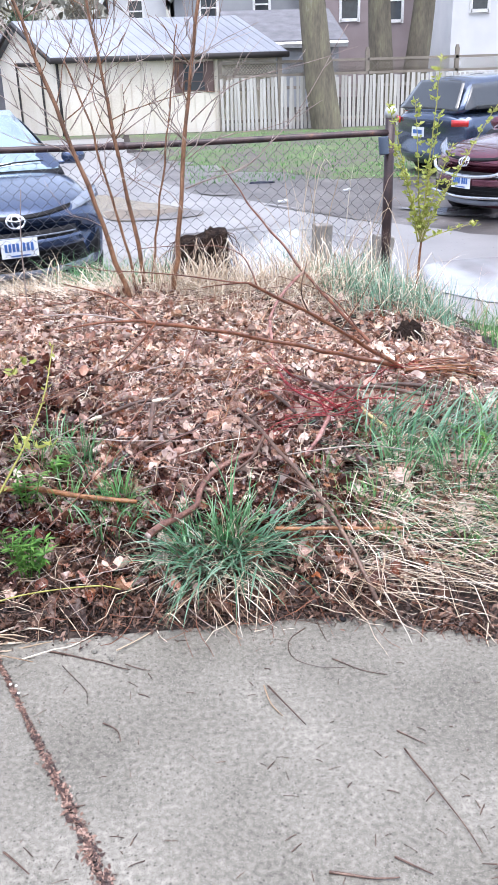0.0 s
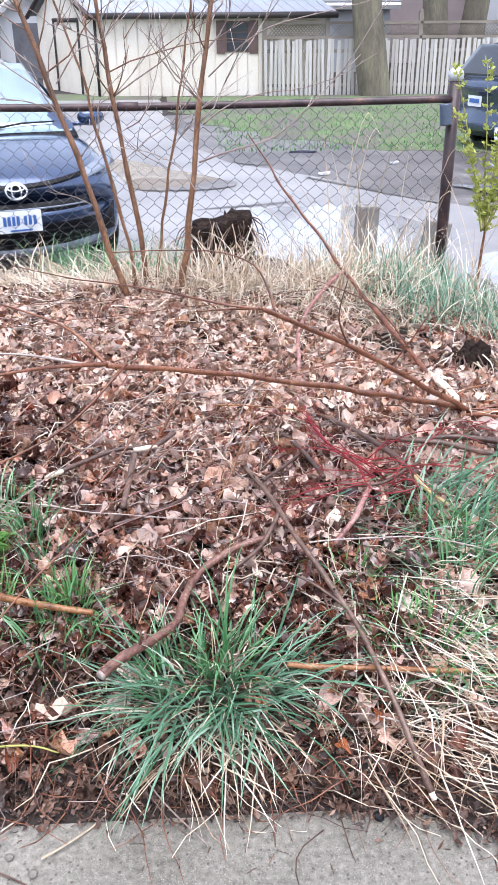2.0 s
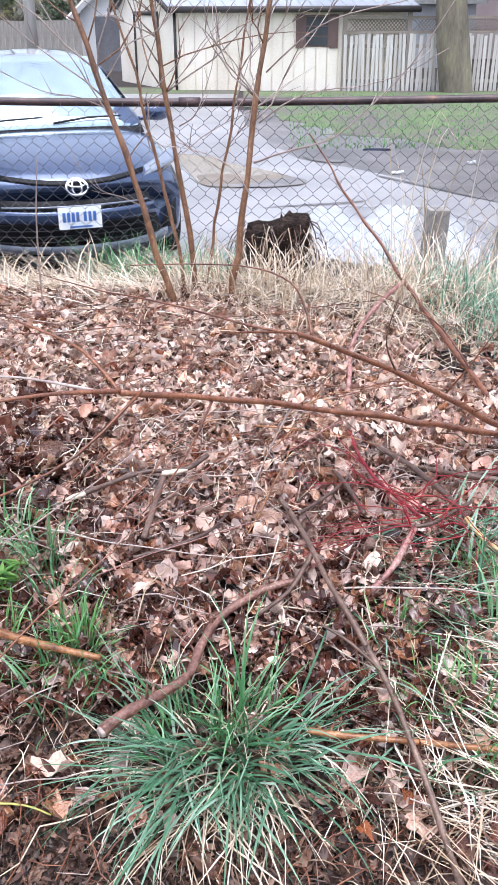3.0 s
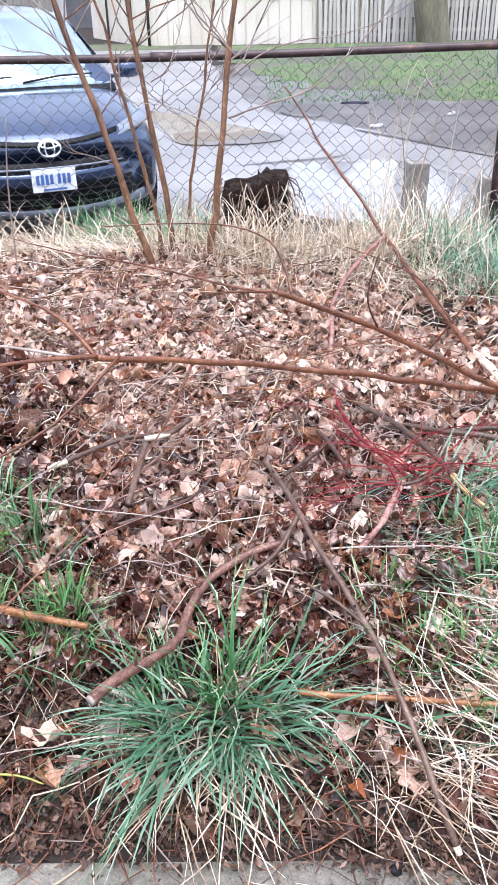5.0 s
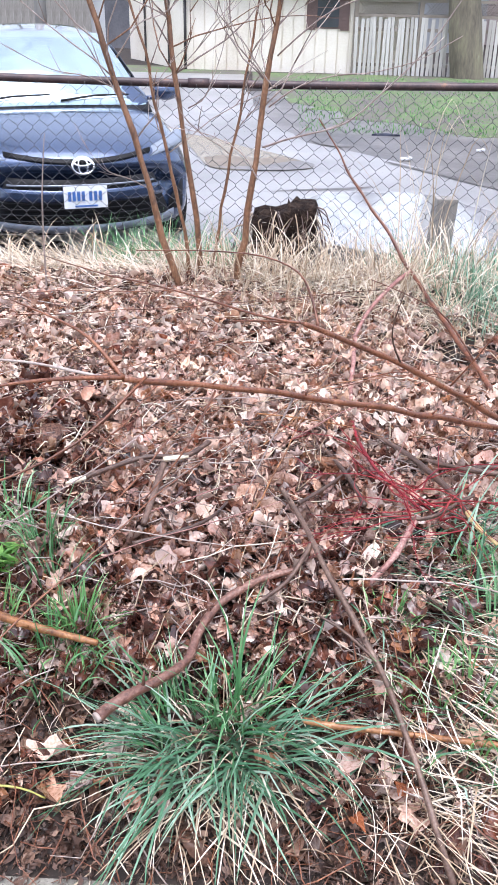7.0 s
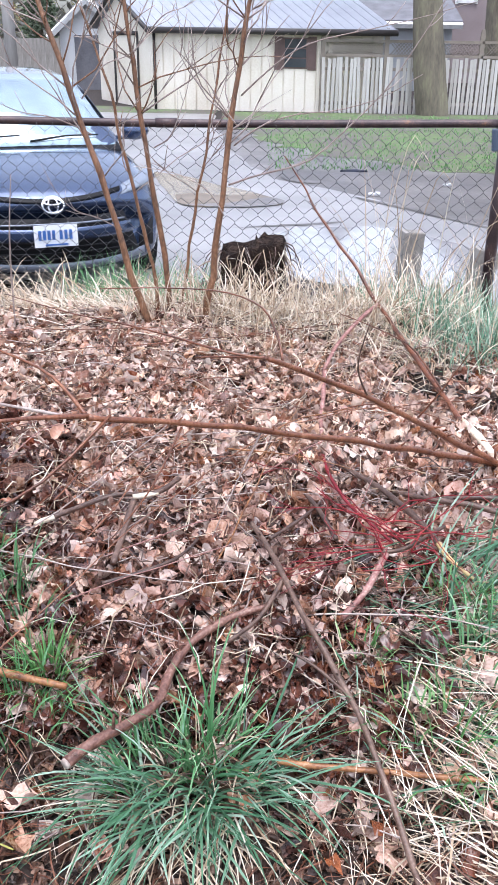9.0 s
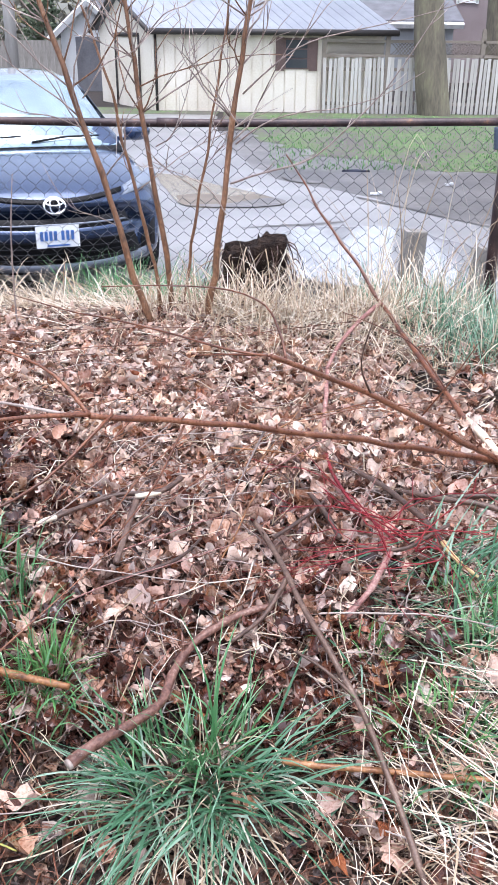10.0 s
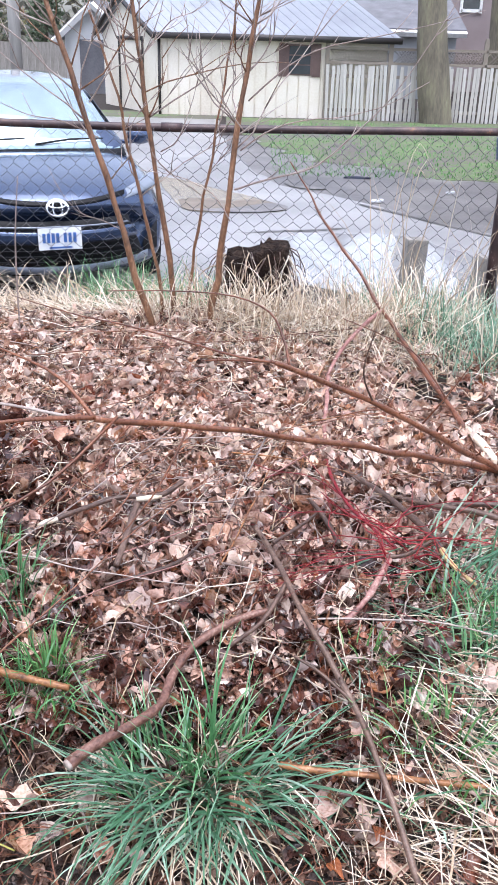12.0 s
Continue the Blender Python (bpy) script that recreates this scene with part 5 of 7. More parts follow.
# tall dead stalks by the fence
rnd = random.Random(5)
for k in range(7):
    x, y = 0.62 + 0.09 * k + rnd.uniform(-0.05, 0.05), 4.75 + rnd.uniform(-0.2, 0.3)
    h = rnd.uniform(0.55, 0.95)
    sp = Soup()
    b0 = Vector((x, y, land(x, y) - 0.02))
    tip = b0 + Vector((rnd.uniform(-0.05, 0.28), rnd.uniform(-0.1, 0.1), h))
    sp.tube(spline([b0, b0.lerp(tip, 0.5) + Vector((rnd.uniform(-0.03, 0.03), 0, 0)), tip, tip + Vector((0.07, 0, -0.05))], 9), [0.003, 0.003, 0.0028, 0.0026, 0.0024, 0.0022, 0.002, 0.0016, 0.001], 4)
    tagged(sp.make("dead_stalk", M_STRAW), "tall dry grass stalk with a drooping tip", "dry stalk", "tall dry stalks")
sp = Soup()
sp.tube(spline([(-0.94, 3.45, land(-0.94, 3.45) - 0.02), (-0.93, 3.46, 0.75), (-0.90, 3.47, 1.02)], 8), [0.004, 0.004, 0.0038, 0.0036, 0.003, 0.0026, 0.002, 0.0015], 5)
tagged(sp.make("dead_stalk", M_PALETWIG), "pale upright dead stalk on the bank", "dry stalk")


# ---- branches lying on the leaves ----
def branch(ctrl, r0, r1, material, label, n=18, wob=0.006, seed=0, name="branch", sides=9, knots=0, lift=0.0):
    ctrl = [(x, y, z + lift) for x, y, z in ctrl]
    n = int(n * 1.6)
    P = spline(ctrl, n, wob * 1.3, seed)
    R = [r0 + (r1 - r0) * i / (n - 1) for i in range(n)]
    rnd = random.Random(seed)
    o = P[0].copy()
    t = tagged(empty(name, Matrix.Translation(o)), label, "branch")
    sp = Soup()
    R = [r * rnd.uniform(0.86, 1.14) for r in R]
    sp.tube([p - o for p in P], R, sides)
    for k in range(knots):
        i = rnd.randint(2, n - 3)
        d = Vector((rnd.uniform(-1, 1), rnd.uniform(-1, 1), rnd.uniform(0.1, 1))).normalized()
        ln = rnd.uniform(1.5, 5) * R[i]
        sp.tube([P[i] - o, P[i] - o + d * ln * 0.6, P[i] - o + d * ln], [R[i] * 0.45, R[i] * 0.3, R[i] * 0.18], 5)
    sp.make("wood", material, t)
    return t, P, o


def side_twig(t, o, pts, r0, r1, material, seed=0, n=10, name="twig"):
    P = spline(pts, n, 0.004, seed)
    sp = Soup()
    sp.tube([p - o for p in P], [r0 + (r1 - r0) * i / (n - 1) for i in range(n)], 5)
    return sp.make(name, material, t)


# cut sapling limb sweeping over the leaves
t, P, o = branch([(0.80, 2.46, 0.33), (0.53, 2.286, 0.453), (0.12, 1.95, 0.66), (-0.287, 1.60, 0.85)], 0.0108, 0.0060, M_BRANCH, "long orange-brown cut branch arching over the leaves", 26, 0.005, 1, knots=18)
side_twig(t, o, [(-0.287, 1.60, 0.85), (-0.41, 1.52, 0.875), (-0.55, 1.44, 0.88)], 0.006, 0.002, M_BRANCH, 2)
side_twig(t, o, [(-0.287, 1.60, 0.85), (-0.38, 1.68, 0.91), (-0.55, 1.78, 0.94)], 0.005, 0.0018, M_BRANCH, 3)
side_twig(t, o, [(-0.25, 1.63, 0.84), (-0.36, 1.50, 0.76), (-0.52, 1.42, 0.70), (-0.68, 1.38, 0.66)], 0.0038, 0.0015, M_BRANCH, 4)
side_twig(t, o, [(-0.30, 1.59, 0.85), (-0.45, 1.56, 0.89), (-0.60, 1.55, 0.90)], 0.004, 0.0015, M_PALETWIG, 5)
side_twig(t, o, [(0.05, 1.90, 0.69), (0.00, 1.83, 0.60), (-0.06, 1.74, 0.50)], 0.003, 0.001, M_PALETWIG, 6)
side_twig(t, o, [(-0.12, 1.74, 0.77), (-0.18, 1.66, 0.66), (-0.26, 1.62, 0.56)], 0.003, 0.001, M_BRANCH, 7)
# second limb
t, P, o = branch([(0.80, 2.44, 0.33), (0.62, 2.30, 0.47), (0.40, 2.09, 0.655), (0.19, 1.917, 0.812), (0.06, 1.76, 0.915)], 0.0105, 0.0052, M_BRANCH, "second reddish cut branch rising over the leaves", 22, 0.004, 8, knots=14)
side_twig(t, o, [(0.07, 1.77, 0.910), (-0.05, 1.78, 0.925), (-0.25, 1.95, 0.92), (-0.43, 2.10, 0.905), (-0.61, 2.24, 0.905)], 0.0034, 0.0011, M_BRANCH, 94, 18)
side_twig(t, o, [(0.05, 1.76, 0.918), (-0.02, 1.79, 0.905), (-0.10, 1.84, 0.885)], 0.0035, 0.0015, M_BRANCH, 95)
side_twig(t, o, [(0.09, 1.80, 0.895), (0.076, 1.85, 0.936), (0.038, 1.88, 0.99), (-0.077, 1.90, 1.02), (-0.303, 1.90, 1.018)], 0.0034, 0.0012, M_BRANCH, 9, 16)
side_twig(t, o, [(0.30, 2.0, 0.74), (0.27, 1.98, 0.82), (0.29, 1.96, 0.93)], 0.003, 0.001, M_DARKTWIG, 10)
side_twig(t, o, [(0.46, 2.15, 0.62), (0.50, 2.10, 0.72), (0.56, 2.08, 0.84)], 0.003, 0.001, M_BRANCH, 11)
# long limb with the white split butt
t, P, o = branch([(0.735, 2.76, 0.335), (0.66, 3.05, 0.40), (0.528, 3.50, 0.525), (0.42, 3.72, 0.66), (0.30, 3.92, 0.80), (0.24, 4.02, 0.90), (0.15, 4.1, 1.02)], 0.0108, 0.0028, M_BRANCH, "long thin branch with a white split butt end", 26, 0.005, 12, knots=7)
sp = Soup()
sp.tube([Vector((0.735, 2.775, 0.338)) - o, Vector((0.752, 2.62, 0.352)) - o, Vector((0.775, 2.44, 0.350)) - o], [0.0115, 0.0150, 0.010], 6)
sp.make("split_butt", M_CUTWOOD, t, "bare white split wood")
side_twig(t, o, [(0.528, 3.50, 0.525), (0.44, 3.38, 0.50), (0.345, 3.24, 0.44), (0.29, 3.10, 0.39)], 0.010, 0.007, M_PINKBARK, 13)
side_twig(t, o, [(0.70, 2.92, 0.37), (0.60, 3.0, 0.50), (0.50, 3.02, 0.56), (0.33, 3.05, 0.62)], 0.004, 0.0015, M_BRANCH, 14)
# pinkish branch running down to the red twigs
branch([(0.29, 3.10, 0.385), (0.262, 2.77, 0.335), (0.240, 2.50, 0.325), (0.266, 2.29, 0.325), (0.31, 2.13, 0.34)], 0.0085, 0.0065, M_PINKBARK, "pinkish grey branch lying on the leaves", 20, 0.004, 15, knots=3)
# dark stick down to the slab, and its fork
t, P, o = branch([(0.03, 2.08, 0.335), (0.10, 1.88, 0.33), (0.155, 1.715, 0.305), (0.208, 1.600, 0.272), (0.264, 1.475, 0.228), (0.304, 1.330, 0.190), (0.345, 1.195, 0.115), (0.372, 1.13, 0.05)], 0.0072, 0.0068, M_DARKTWIG, "dark wet stick lying down to the slab edge", 24, 0.004, 16, knots=10)
sp = Soup()
sp.tube([P[-1] - o, P[-1] - o + Vector((0.005, -0.012, -0.010))], [0.0068, 0.0062], 8)
sp.make("cut_end", M_CUTWOOD, t, "pale cut end")
side_twig(t, o, [(0.112, 1.85, 0.325), (0.09, 1.80, 0.31), (0.05, 1.73, 0.285), (-0.02, 1.66, 0.27)], 0.008, 0.005, M_DARKTWIG, 17)
side_twig(t, o, [(0.25, 1.51, 0.24), (0.18, 1.58, 0.265), (0.12, 1.62, 0.28)], 0.005, 0.003, M_DARKTWIG, 18)
# thick curved branch with the sawn end resting on the tuft
t, P, o = branch([(-0.325, 1.335, 0.218), (-0.265, 1.395, 0.226), (-0.205, 1.45, 0.228), (-0.160, 1.51, 0.232), (-0.145, 1.58, 0.245), (-0.104, 1.67, 0.265), (-0.025, 1.745, 0.28), (0.07, 1.775, 0.285)],
                 0.0128, 0.0082, M_LOGBARK, "thick curved brown branch with a sawn end", 26, 0.008, 19, knots=7)
sp = Soup()
d = (P[0] - P[1]).normalized()
sp.tube([P[0] - o - d * 0.002, P[0] - o + d * 0.006], [0.0122, 0.0108], 10)
sp.make("cut_end", M_PALETWIG, t, "pale sawn end grain")
# orange stick from the left, and one across the straw
branch([(-0.95, 1.66, 0.27), (-0.82, 1.633, 0.25), (-0.70, 1.62, 0.245), (-0.535, 1.565, 0.228), (-0.36, 1.53, 0.215)], 0.0115, 0.0085, M_ORANGEBARK, "smooth orange-brown stick by the grass tufts", 18, 0.003, 20, knots=4, lift=0.034)
branch([(0.09, 1.395, 0.185), (0.15, 1.385, 0.182), (0.30, 1.383, 0.172), (0.43, 1.380, 0.160), (0.515, 1.375, 0.162)], 0.0070, 0.0062, M_ORANGEBARK, "rusty orange stick lying across pale straw", 16, 0.003, 21, knots=7)
# small broken sticks
t, P, o = branch([(-0.298, 2.17, 0.318), (-0.304, 2.03, 0.305), (-0.313, 1.90, 0.295)], 0.0095, 0.008, M_DARKTWIG, "short dark broken stick on the leaves", 8, 0.002, 22, lift=0.024)
t, P, o = branch([(-0.503, 2.096, 0.31), (-0.368, 2.203, 0.318), (-0.24, 2.203, 0.328), (-0.18, 2.285, 0.335)], 0.007, 0.008, M_DARKTWIG, "bent broken stick with pale ends", 14, 0.003, 23, lift=0.024)
for c, d2 in (((-0.50, 2.09, 0.337), (-0.045, -0.035, 0.0)), ((-0.30, 2.185, 0.350), (0.07, 0.015, 0.004))):
    sp = Soup()
    a = Vector(c) - o
    sp.tube([a, a + Vector(d2) * 0.6, a + Vector(d2)], [0.0075, 0.008, 0.003], 6)
    sp.make("bare_wood", M_CUTWOOD, t, "peeled pale wood")
branch([(0.95, 2.10, 0.30), (0.66, 2.136, 0.36), (0.54, 2.17, 0.36), (0.40, 2.29, 0.33)], 0.010, 0.006, M_DARKTWIG, "dark wet branch among the cut limbs", 14, 0.005, 24, knots=3)
branch([(1.0, 2.2, 0.29), (0.74, 2.2, 0.35), (0.55, 2.24, 0.33)], 0.011, 0.007, M_DARKTWIG, "dark wet branch among the cut limbs", 12, 0.005, 25, knots=2)
t, P, o = branch([(0.30, 2.42, 0.34), (0.40, 2.22, 0.36), (0.47, 2.04, 0.37), (0.50, 1.95, 0.362)], 0.008, 0.0085, M_DARKTWIG, "dark branch with a peeled yellow tip", 14, 0.004, 26, knots=3)
sp = Soup()
sp.tube([p - o for p in spline([(0.50, 1.95, 0.362), (0.523, 1.90, 0.345), (0.575, 1.865, 0.315)], 8)], [0.0075, 0.0075, 0.007, 0.007, 0.0065, 0.006, 0.005, 0.004], 7)
sp.make("peeled_tip", M_YELLOWWOOD, t, "peeled yellow wood")
branch([(0.16, 2.30, 0.31), (0.21, 2.15, 0.32), (0.25, 2.0, 0.315)], 0.006, 0.007, M_DARKTWIG, "short dark twig lying on the leaves", 10, 0.003, 27, lift=0.024)
branch([(0.22, 2.20, 0.31), (0.16, 2.10, 0.31), (0.08, 2.02, 0.30)], 0.004, 0.006, M_DARKTWIG, "short dark twig lying on the leaves", 10, 0.003, 28, lift=0.024)
branch([(0.29, 1.955, 0.32), (0.40, 1.93, 0.33), (0.53, 2.03, 0.34)], 0.006, 0.005, M_DARKTWIG, "curved dark twig under the red stems", 12, 0.003, 29, lift=0.024)
branch([(0.37, 1.925, 0.345), (0.335, 1.86, 0.325), (0.305, 1.815, 0.305), (0.246, 1.77, 0.262)], 0.0085, 0.008, M_PINKBARK, "pinkish stick with rubbed pale spots", 12, 0.003, 30, knots=2)
branch([(-0.11, 2.02, 0.30), (-0.16, 1.92, 0.30), (-0.25, 1.86, 0.29), (-0.33, 1.83, 0.28)], 0.004, 0.006, M_DARKTWIG, "thin dark curved twig on the leaves", 12, 0.004, 31, lift=0.024)
# slim dead stems crossing the bed
for k, (a, b, c) in enumerate([((-0.80, 1.42, 0.42), (-0.42, 1.80, 0.52), (-0.12, 2.25, 0.62)), ((-0.62, 1.30, 0.30), (-0.25, 1.75, 0.50), (0.10, 2.15, 0.60)), ((-1.1, 2.2, 0.42), (-0.6, 2.35, 0.5), (0.2, 2.9, 0.56)),
                               ((-0.35, 2.0, 0.32), (-0.12, 2.3, 0.34), (0.06, 2.42, 0.34)), ((-0.9, 2.9, 0.5), (-0.3, 3.0, 0.52), (0.45, 3.35, 0.5)), ((0.0, 2.6, 0.34), (0.35, 2.75, 0.38), (0.8, 2.9, 0.36)),
                               ((-0.30, 1.32, 0.14), (-0.22, 1.18, 0.06), (-0.10, 1.06, 0.015)), ((-1.5, 3.0, 0.45), (-0.9, 3.1, 0.52), (-0.1, 3.25, 0.5))]):
    branch([a, b, c], 0.0021, 0.0013, M_PALETWIG if k % 3 == 0 else M_BRANCH, "slim dry stem lying across the leaf bed", 14, 0.008, 70 + k, "dry_stem", 5)

rnd = random.Random(88)
for k in range(22):
    x, y, az, ln = rnd.uniform(-0.9, 0.35), rnd.uniform(1.75, 3.1), rnd.uniform(-0.5, 1.3), rnd.uniform(0.3, 0.85)
    z0, z1, zm = rnd.uniform(0.03, 0.07), rnd.uniform(0.03, 0.16), rnd.uniform(0.05, 0.12)
    pts = [(x + math.cos(az) * ln * q, y + math.sin(az) * ln * q) for q in (0, 0.5, 1)]
    branch([(a, b, land(a, b) + h) for (a, b), h in zip(pts, (z0, zm, z1))], rnd.uniform(0.0016, 0.003), 0.0012, (M_BRANCH, M_PALETWIG, M_PINKBARK, M_ORANGEBARK)[k % 4], "slim dry stem lying across the leaf bed", 14, 0.009, 120 + k, "dry_stem", 5)

# red dogwood twigs
red = tagged(empty("dogwood_prunings", Matrix.Translation((0.385, 1.94, 0.36))), "tangle of thin crimson dogwood twigs on the leaves", "twigs")
rnd = random.Random(9)
o = Vector((0.385, 1.94, 0.36))
sp = Soup()
sp.tube([p - o for p in spline([(0.245, 2.47, 0.345), (0.265, 2.30, 0.345), (0.31, 2.12, 0.355), (0.385, 1.94, 0.37)], 16, 0.004, 3)], [0.0062 - 0.0002 * i for i in range(16)], 7)
sp.make("main_stem", M_RED, red)
for k in range(26):
    az = 2 * math.pi * k / 26 + rnd.uniform(-0.25, 0.25)
    if math.sin(az) < -0.55 and k % 3:
        continue
    ln = rnd.uniform(0.2, 0.5)
    d = Vector((math.cos(az), math.sin(az), rnd.uniform(0.0, 0.45) if k % 4 else rnd.uniform(0.7, 1.4)))
    p = Vector((rnd.uniform(-0.05, 0.05), rnd.uniform(-0.05, 0.10), 0.01))
    bend = rnd.gauss(0, 0.3)
    pts = []
    for j in range(9):
        pts.append(p.copy())
        d = (d + Vector((rnd.gauss(0, 0.15), rnd.gauss(0, 0.15), rnd.gauss(-0.10, 0.12))) + bend * Vector((-d.y, d.x, 0))).normalized()
        p = p + d * ln / 8
        w = p + o
        p.z = max(p.z, land(w.x, w.y) + 0.03 - o.z)
    sp = Soup()
    r0 = rnd.uniform(0.0014, 0.0027)
    sp.tube(pts, [r0 * (1 - 0.08 * j) for j in range(9)], 5)
    for q in range(rnd.randint(2, 4)):
        j = rnd.randint(2, 7)
        e = (pts[j] - pts[j - 1]).normalized() + Vector((rnd.uniform(-0.9, 0.9), rnd.uniform(-0.9, 0.9), rnd.uniform(-0.2, 0.4)))
        e.normalize()
        l2 = rnd.uniform(0.05, 0.2)
        sp.tube([pts[j], pts[j] + e * l2 * 0.5, pts[j] + e * l2 + Vector((0, 0, 0.01))], [r0 * 0.6, r0 * 0.5, r0 * 0.35], 4)
    sp.make("twig", M_RED, red)
# orange shoots at the butt of the cut limbs
butt = tagged(empty("cut_butt", Matrix.Translation((0.80, 2.45, 0.30))), "knot of orange cut limbs and suckers", "branch")
for k in range(24):
    az = rnd.uniform(-0.9, 1.6)
    sp = Soup()
    d = Vector((math.cos(az), 0.6 * math.sin(az), rnd.uniform(0.0, 0.25)))
    s = Vector((rnd.uniform(-0.12, 0.02), rnd.uniform(-0.06, 0.06), 0.02))
    sp.tube(spline([s, s + d * 0.15, s + d * 0.32 + Vector((0, rnd.uniform(-0.05, 0.05), -0.03))], 8, 0.006, k), [0.010 - 0.001 * j for j in range(8)] if k < 3 else [0.005 - 0.0004 * j for j in range(8)], 6)
    sp.make("limb", M_BRANCH if k % 2 else M_ORANGEBARK, butt)

# fine twig litter over the whole bed
rnd = random.Random(31)
for mtl, n, lab in ((M_DARKTWIG, 620, "fine dark twigs scattered over the leaves"), (M_STRAW, 900, "thin pale leaf stalks and straws over the leaves"), (M_PALETWIG, 700, "fine pale twigs and stalks over the leaves"), (M_BRANCH, 650, "fine reddish twigs over the leaves")):
    sp = Soup()
    for k in range(n):
        x, y = rnd.uniform(-1.6, 1.4), rnd.uniform(1.22, 3.9)
        az, ln = rnd.uniform(0, 6.28), rnd.uniform(0.05, 0.28)
        pts = []
        for j in range(5):
            X, Y = x + math.cos(az) * ln * j / 4, y + math.sin(az) * ln * j / 4
            az += rnd.gauss(0, 0.14)
            pts.append(Vector((X, Y, land(X, Y) + 0.034 + rnd.uniform(0, 0.035))))
        r = rnd.uniform(0.0006, 0.0022)
        sp.tube(pts, [r, r, r * 0.95, r * 0.85, r * 0.6], 4)
    tagged(sp.make("twig_litter", mtl), lab, "twigs", kind="stuff")

# ---- stumps, stakes, mauve post ----
def stump(x, y, z0, r, h, seed, label, square=0.0):
    """Rotten stump: rough sides, a broken flat top and hanging roots; square pulls its plan to a block."""
    rnd = random.Random(seed)
    rings = []
    for j in range(13):
        u = min(j / 10, 1.0)
        ring = []
        for k in range(40):
            a = 2 * math.pi * k / 40
            c, s = math.cos(a), math.sin(a)
            block = 1 / max(abs(c), abs(s)) if square else 1.0
            q = r * (1 + (block - 1) * square) * (1.06 - 0.06 * u) * (1.0, 0.97, 0.72, 0.30)[max(j - 9, 0)]
            q *= 1 + 0.14 * noise.noise(Vector((2.2 * c + seed, 2.2 * s, u * 1.2))) + 0.16 * noise.noise(Vector((6 * c, 6 * s, u * 7 + seed)))
            top = h * (0.92 + 0.10 * c) + 0.035 * noise.noise(Vector((4 * c * q / r, 4 * s * q / r, seed)))
            ring.append((q * c, 0.8 * q * s, top * u + (0.012 * (j - 10) if j > 10 else 0) * noise.noise(Vector((9 * c, 9 * s, j)))))
        rings.append(ring)
    t = tagged(empty("stump", Matrix.Translation((x, y, z0))), label, "stump")
    part("wood", loft(rings), M_STUMP, t)
    for k in range(90):
        a = rnd.uniform(3.1, 6.4)
        c, s = math.cos(a), math.sin(a)
        q = r * 1.04 * (1 + (1 / max(abs(c), abs(s)) - 1) * square)
        p = Vector((q * c, 0.8 * q * s, h * rnd.uniform(0.4, 0.98)))
        end = p + Vector((0.05 * c + rnd.uniform(-0.10, 0.06), 0.05 * s, -rnd.uniform(0.06, 0.25)))
        sp = Soup()
        sp.tube(spline([p, p.lerp(end, 0.4) + Vector((0.02 * c, 0.03 * s, 0.02)), end], 6), [0.003, 0.003, 0.0026, 0.0022, 0.0018, 0.001], 4)
        sp.make("root_fibre", M_DARKTWIG if k % 3 else M_STRAW, t)
    return t


stump(0.015, 3.98, 0.33, 0.138, 0.352, 3, "dark rotten stump hung with dead roots and straw", 0.8)
stump(0.93, 2.95, 0.17, 0.085, 0.20, 8, "small dark clump of torn roots and soil")
M_GREYWOOD = mat("weathered_grey_wood", [(0, (0.16, 0.145, 0.13)), (0.5, (0.28, 0.26, 0.235)), (1, (0.38, 0.36, 0.33))], 12, 0.85, 0.5, 0, 80, stretch=(1, 1, 0.15))
for x, y, top, w, lean in ((1.015, 5.75, 0.36, 0.135, 2), (1.43, 5.72, 0.26, 0.15, 9)):
    bm = bmesh.new()
    box(bm, 0, 0, (top + 0.4) / 2, w, 0.12, top + 0.4, 0.012)
    ob = tagged(part("bollard", bm, M_GREYWOOD, None, "", False), "short weathered grey wooden stake by the alley", "stake", "stakes along the fence")
    ob.matrix_world = pose(x, y, -0.4, 0, lean, 8)

postm = tagged(empty("mauve_post", pose(-0.902, 1.345, 0.0, 0, 2.8, 12)), "square mauve-painted post with dents at its foot", "post")
bm = bmesh.new()
box(bm, 0, 0, 0.75, 0.15, 0.11, 1.50, 0.012)
part("shaft", bm, M_PURPLE, postm)
bm = bmesh.new()
box(bm, 0, 0, 1.515, 0.17, 0.13, 0.03, 0.006)
part("cap", bm, M_PURPLE, postm)

# ---- shrubs and weeds ----
def leaf_cluster(sp, p, rnd, n, size, spread=1.0):
    for _ in range(n):
        d = Vector((rnd.gauss(0, 1), rnd.gauss(0, 1), rnd.uniform(-0.1, 1.0))).normalized()
        ln = size * rnd.uniform(0.6, 1.2)
        s = d.cross(Vector((rnd.uniform(-1, 1), rnd.uniform(-1, 1), 0.4))).normalized() * ln * 0.22 * spread
        up = d.cross(s).normalized() * ln * 0.06
        q = p + Vector((rnd.gauss(0, size * 0.2), rnd.gauss(0, size * 0.2), rnd.gauss(0, size * 0.2)))
        sp.add([q, q + d * ln * 0.35 + s, q + d * ln * 0.75 + s * 0.7 - up, q + d * ln - up * 3, q + d * ln * 0.75 - s * 0.7 - up, q + d * ln * 0.35 - s, q + d * ln * 0.5 + up],
               [(0, 1, 6), (1, 2, 6), (2, 3, 6), (3, 4, 6), (4, 5, 6), (5, 0, 6)])


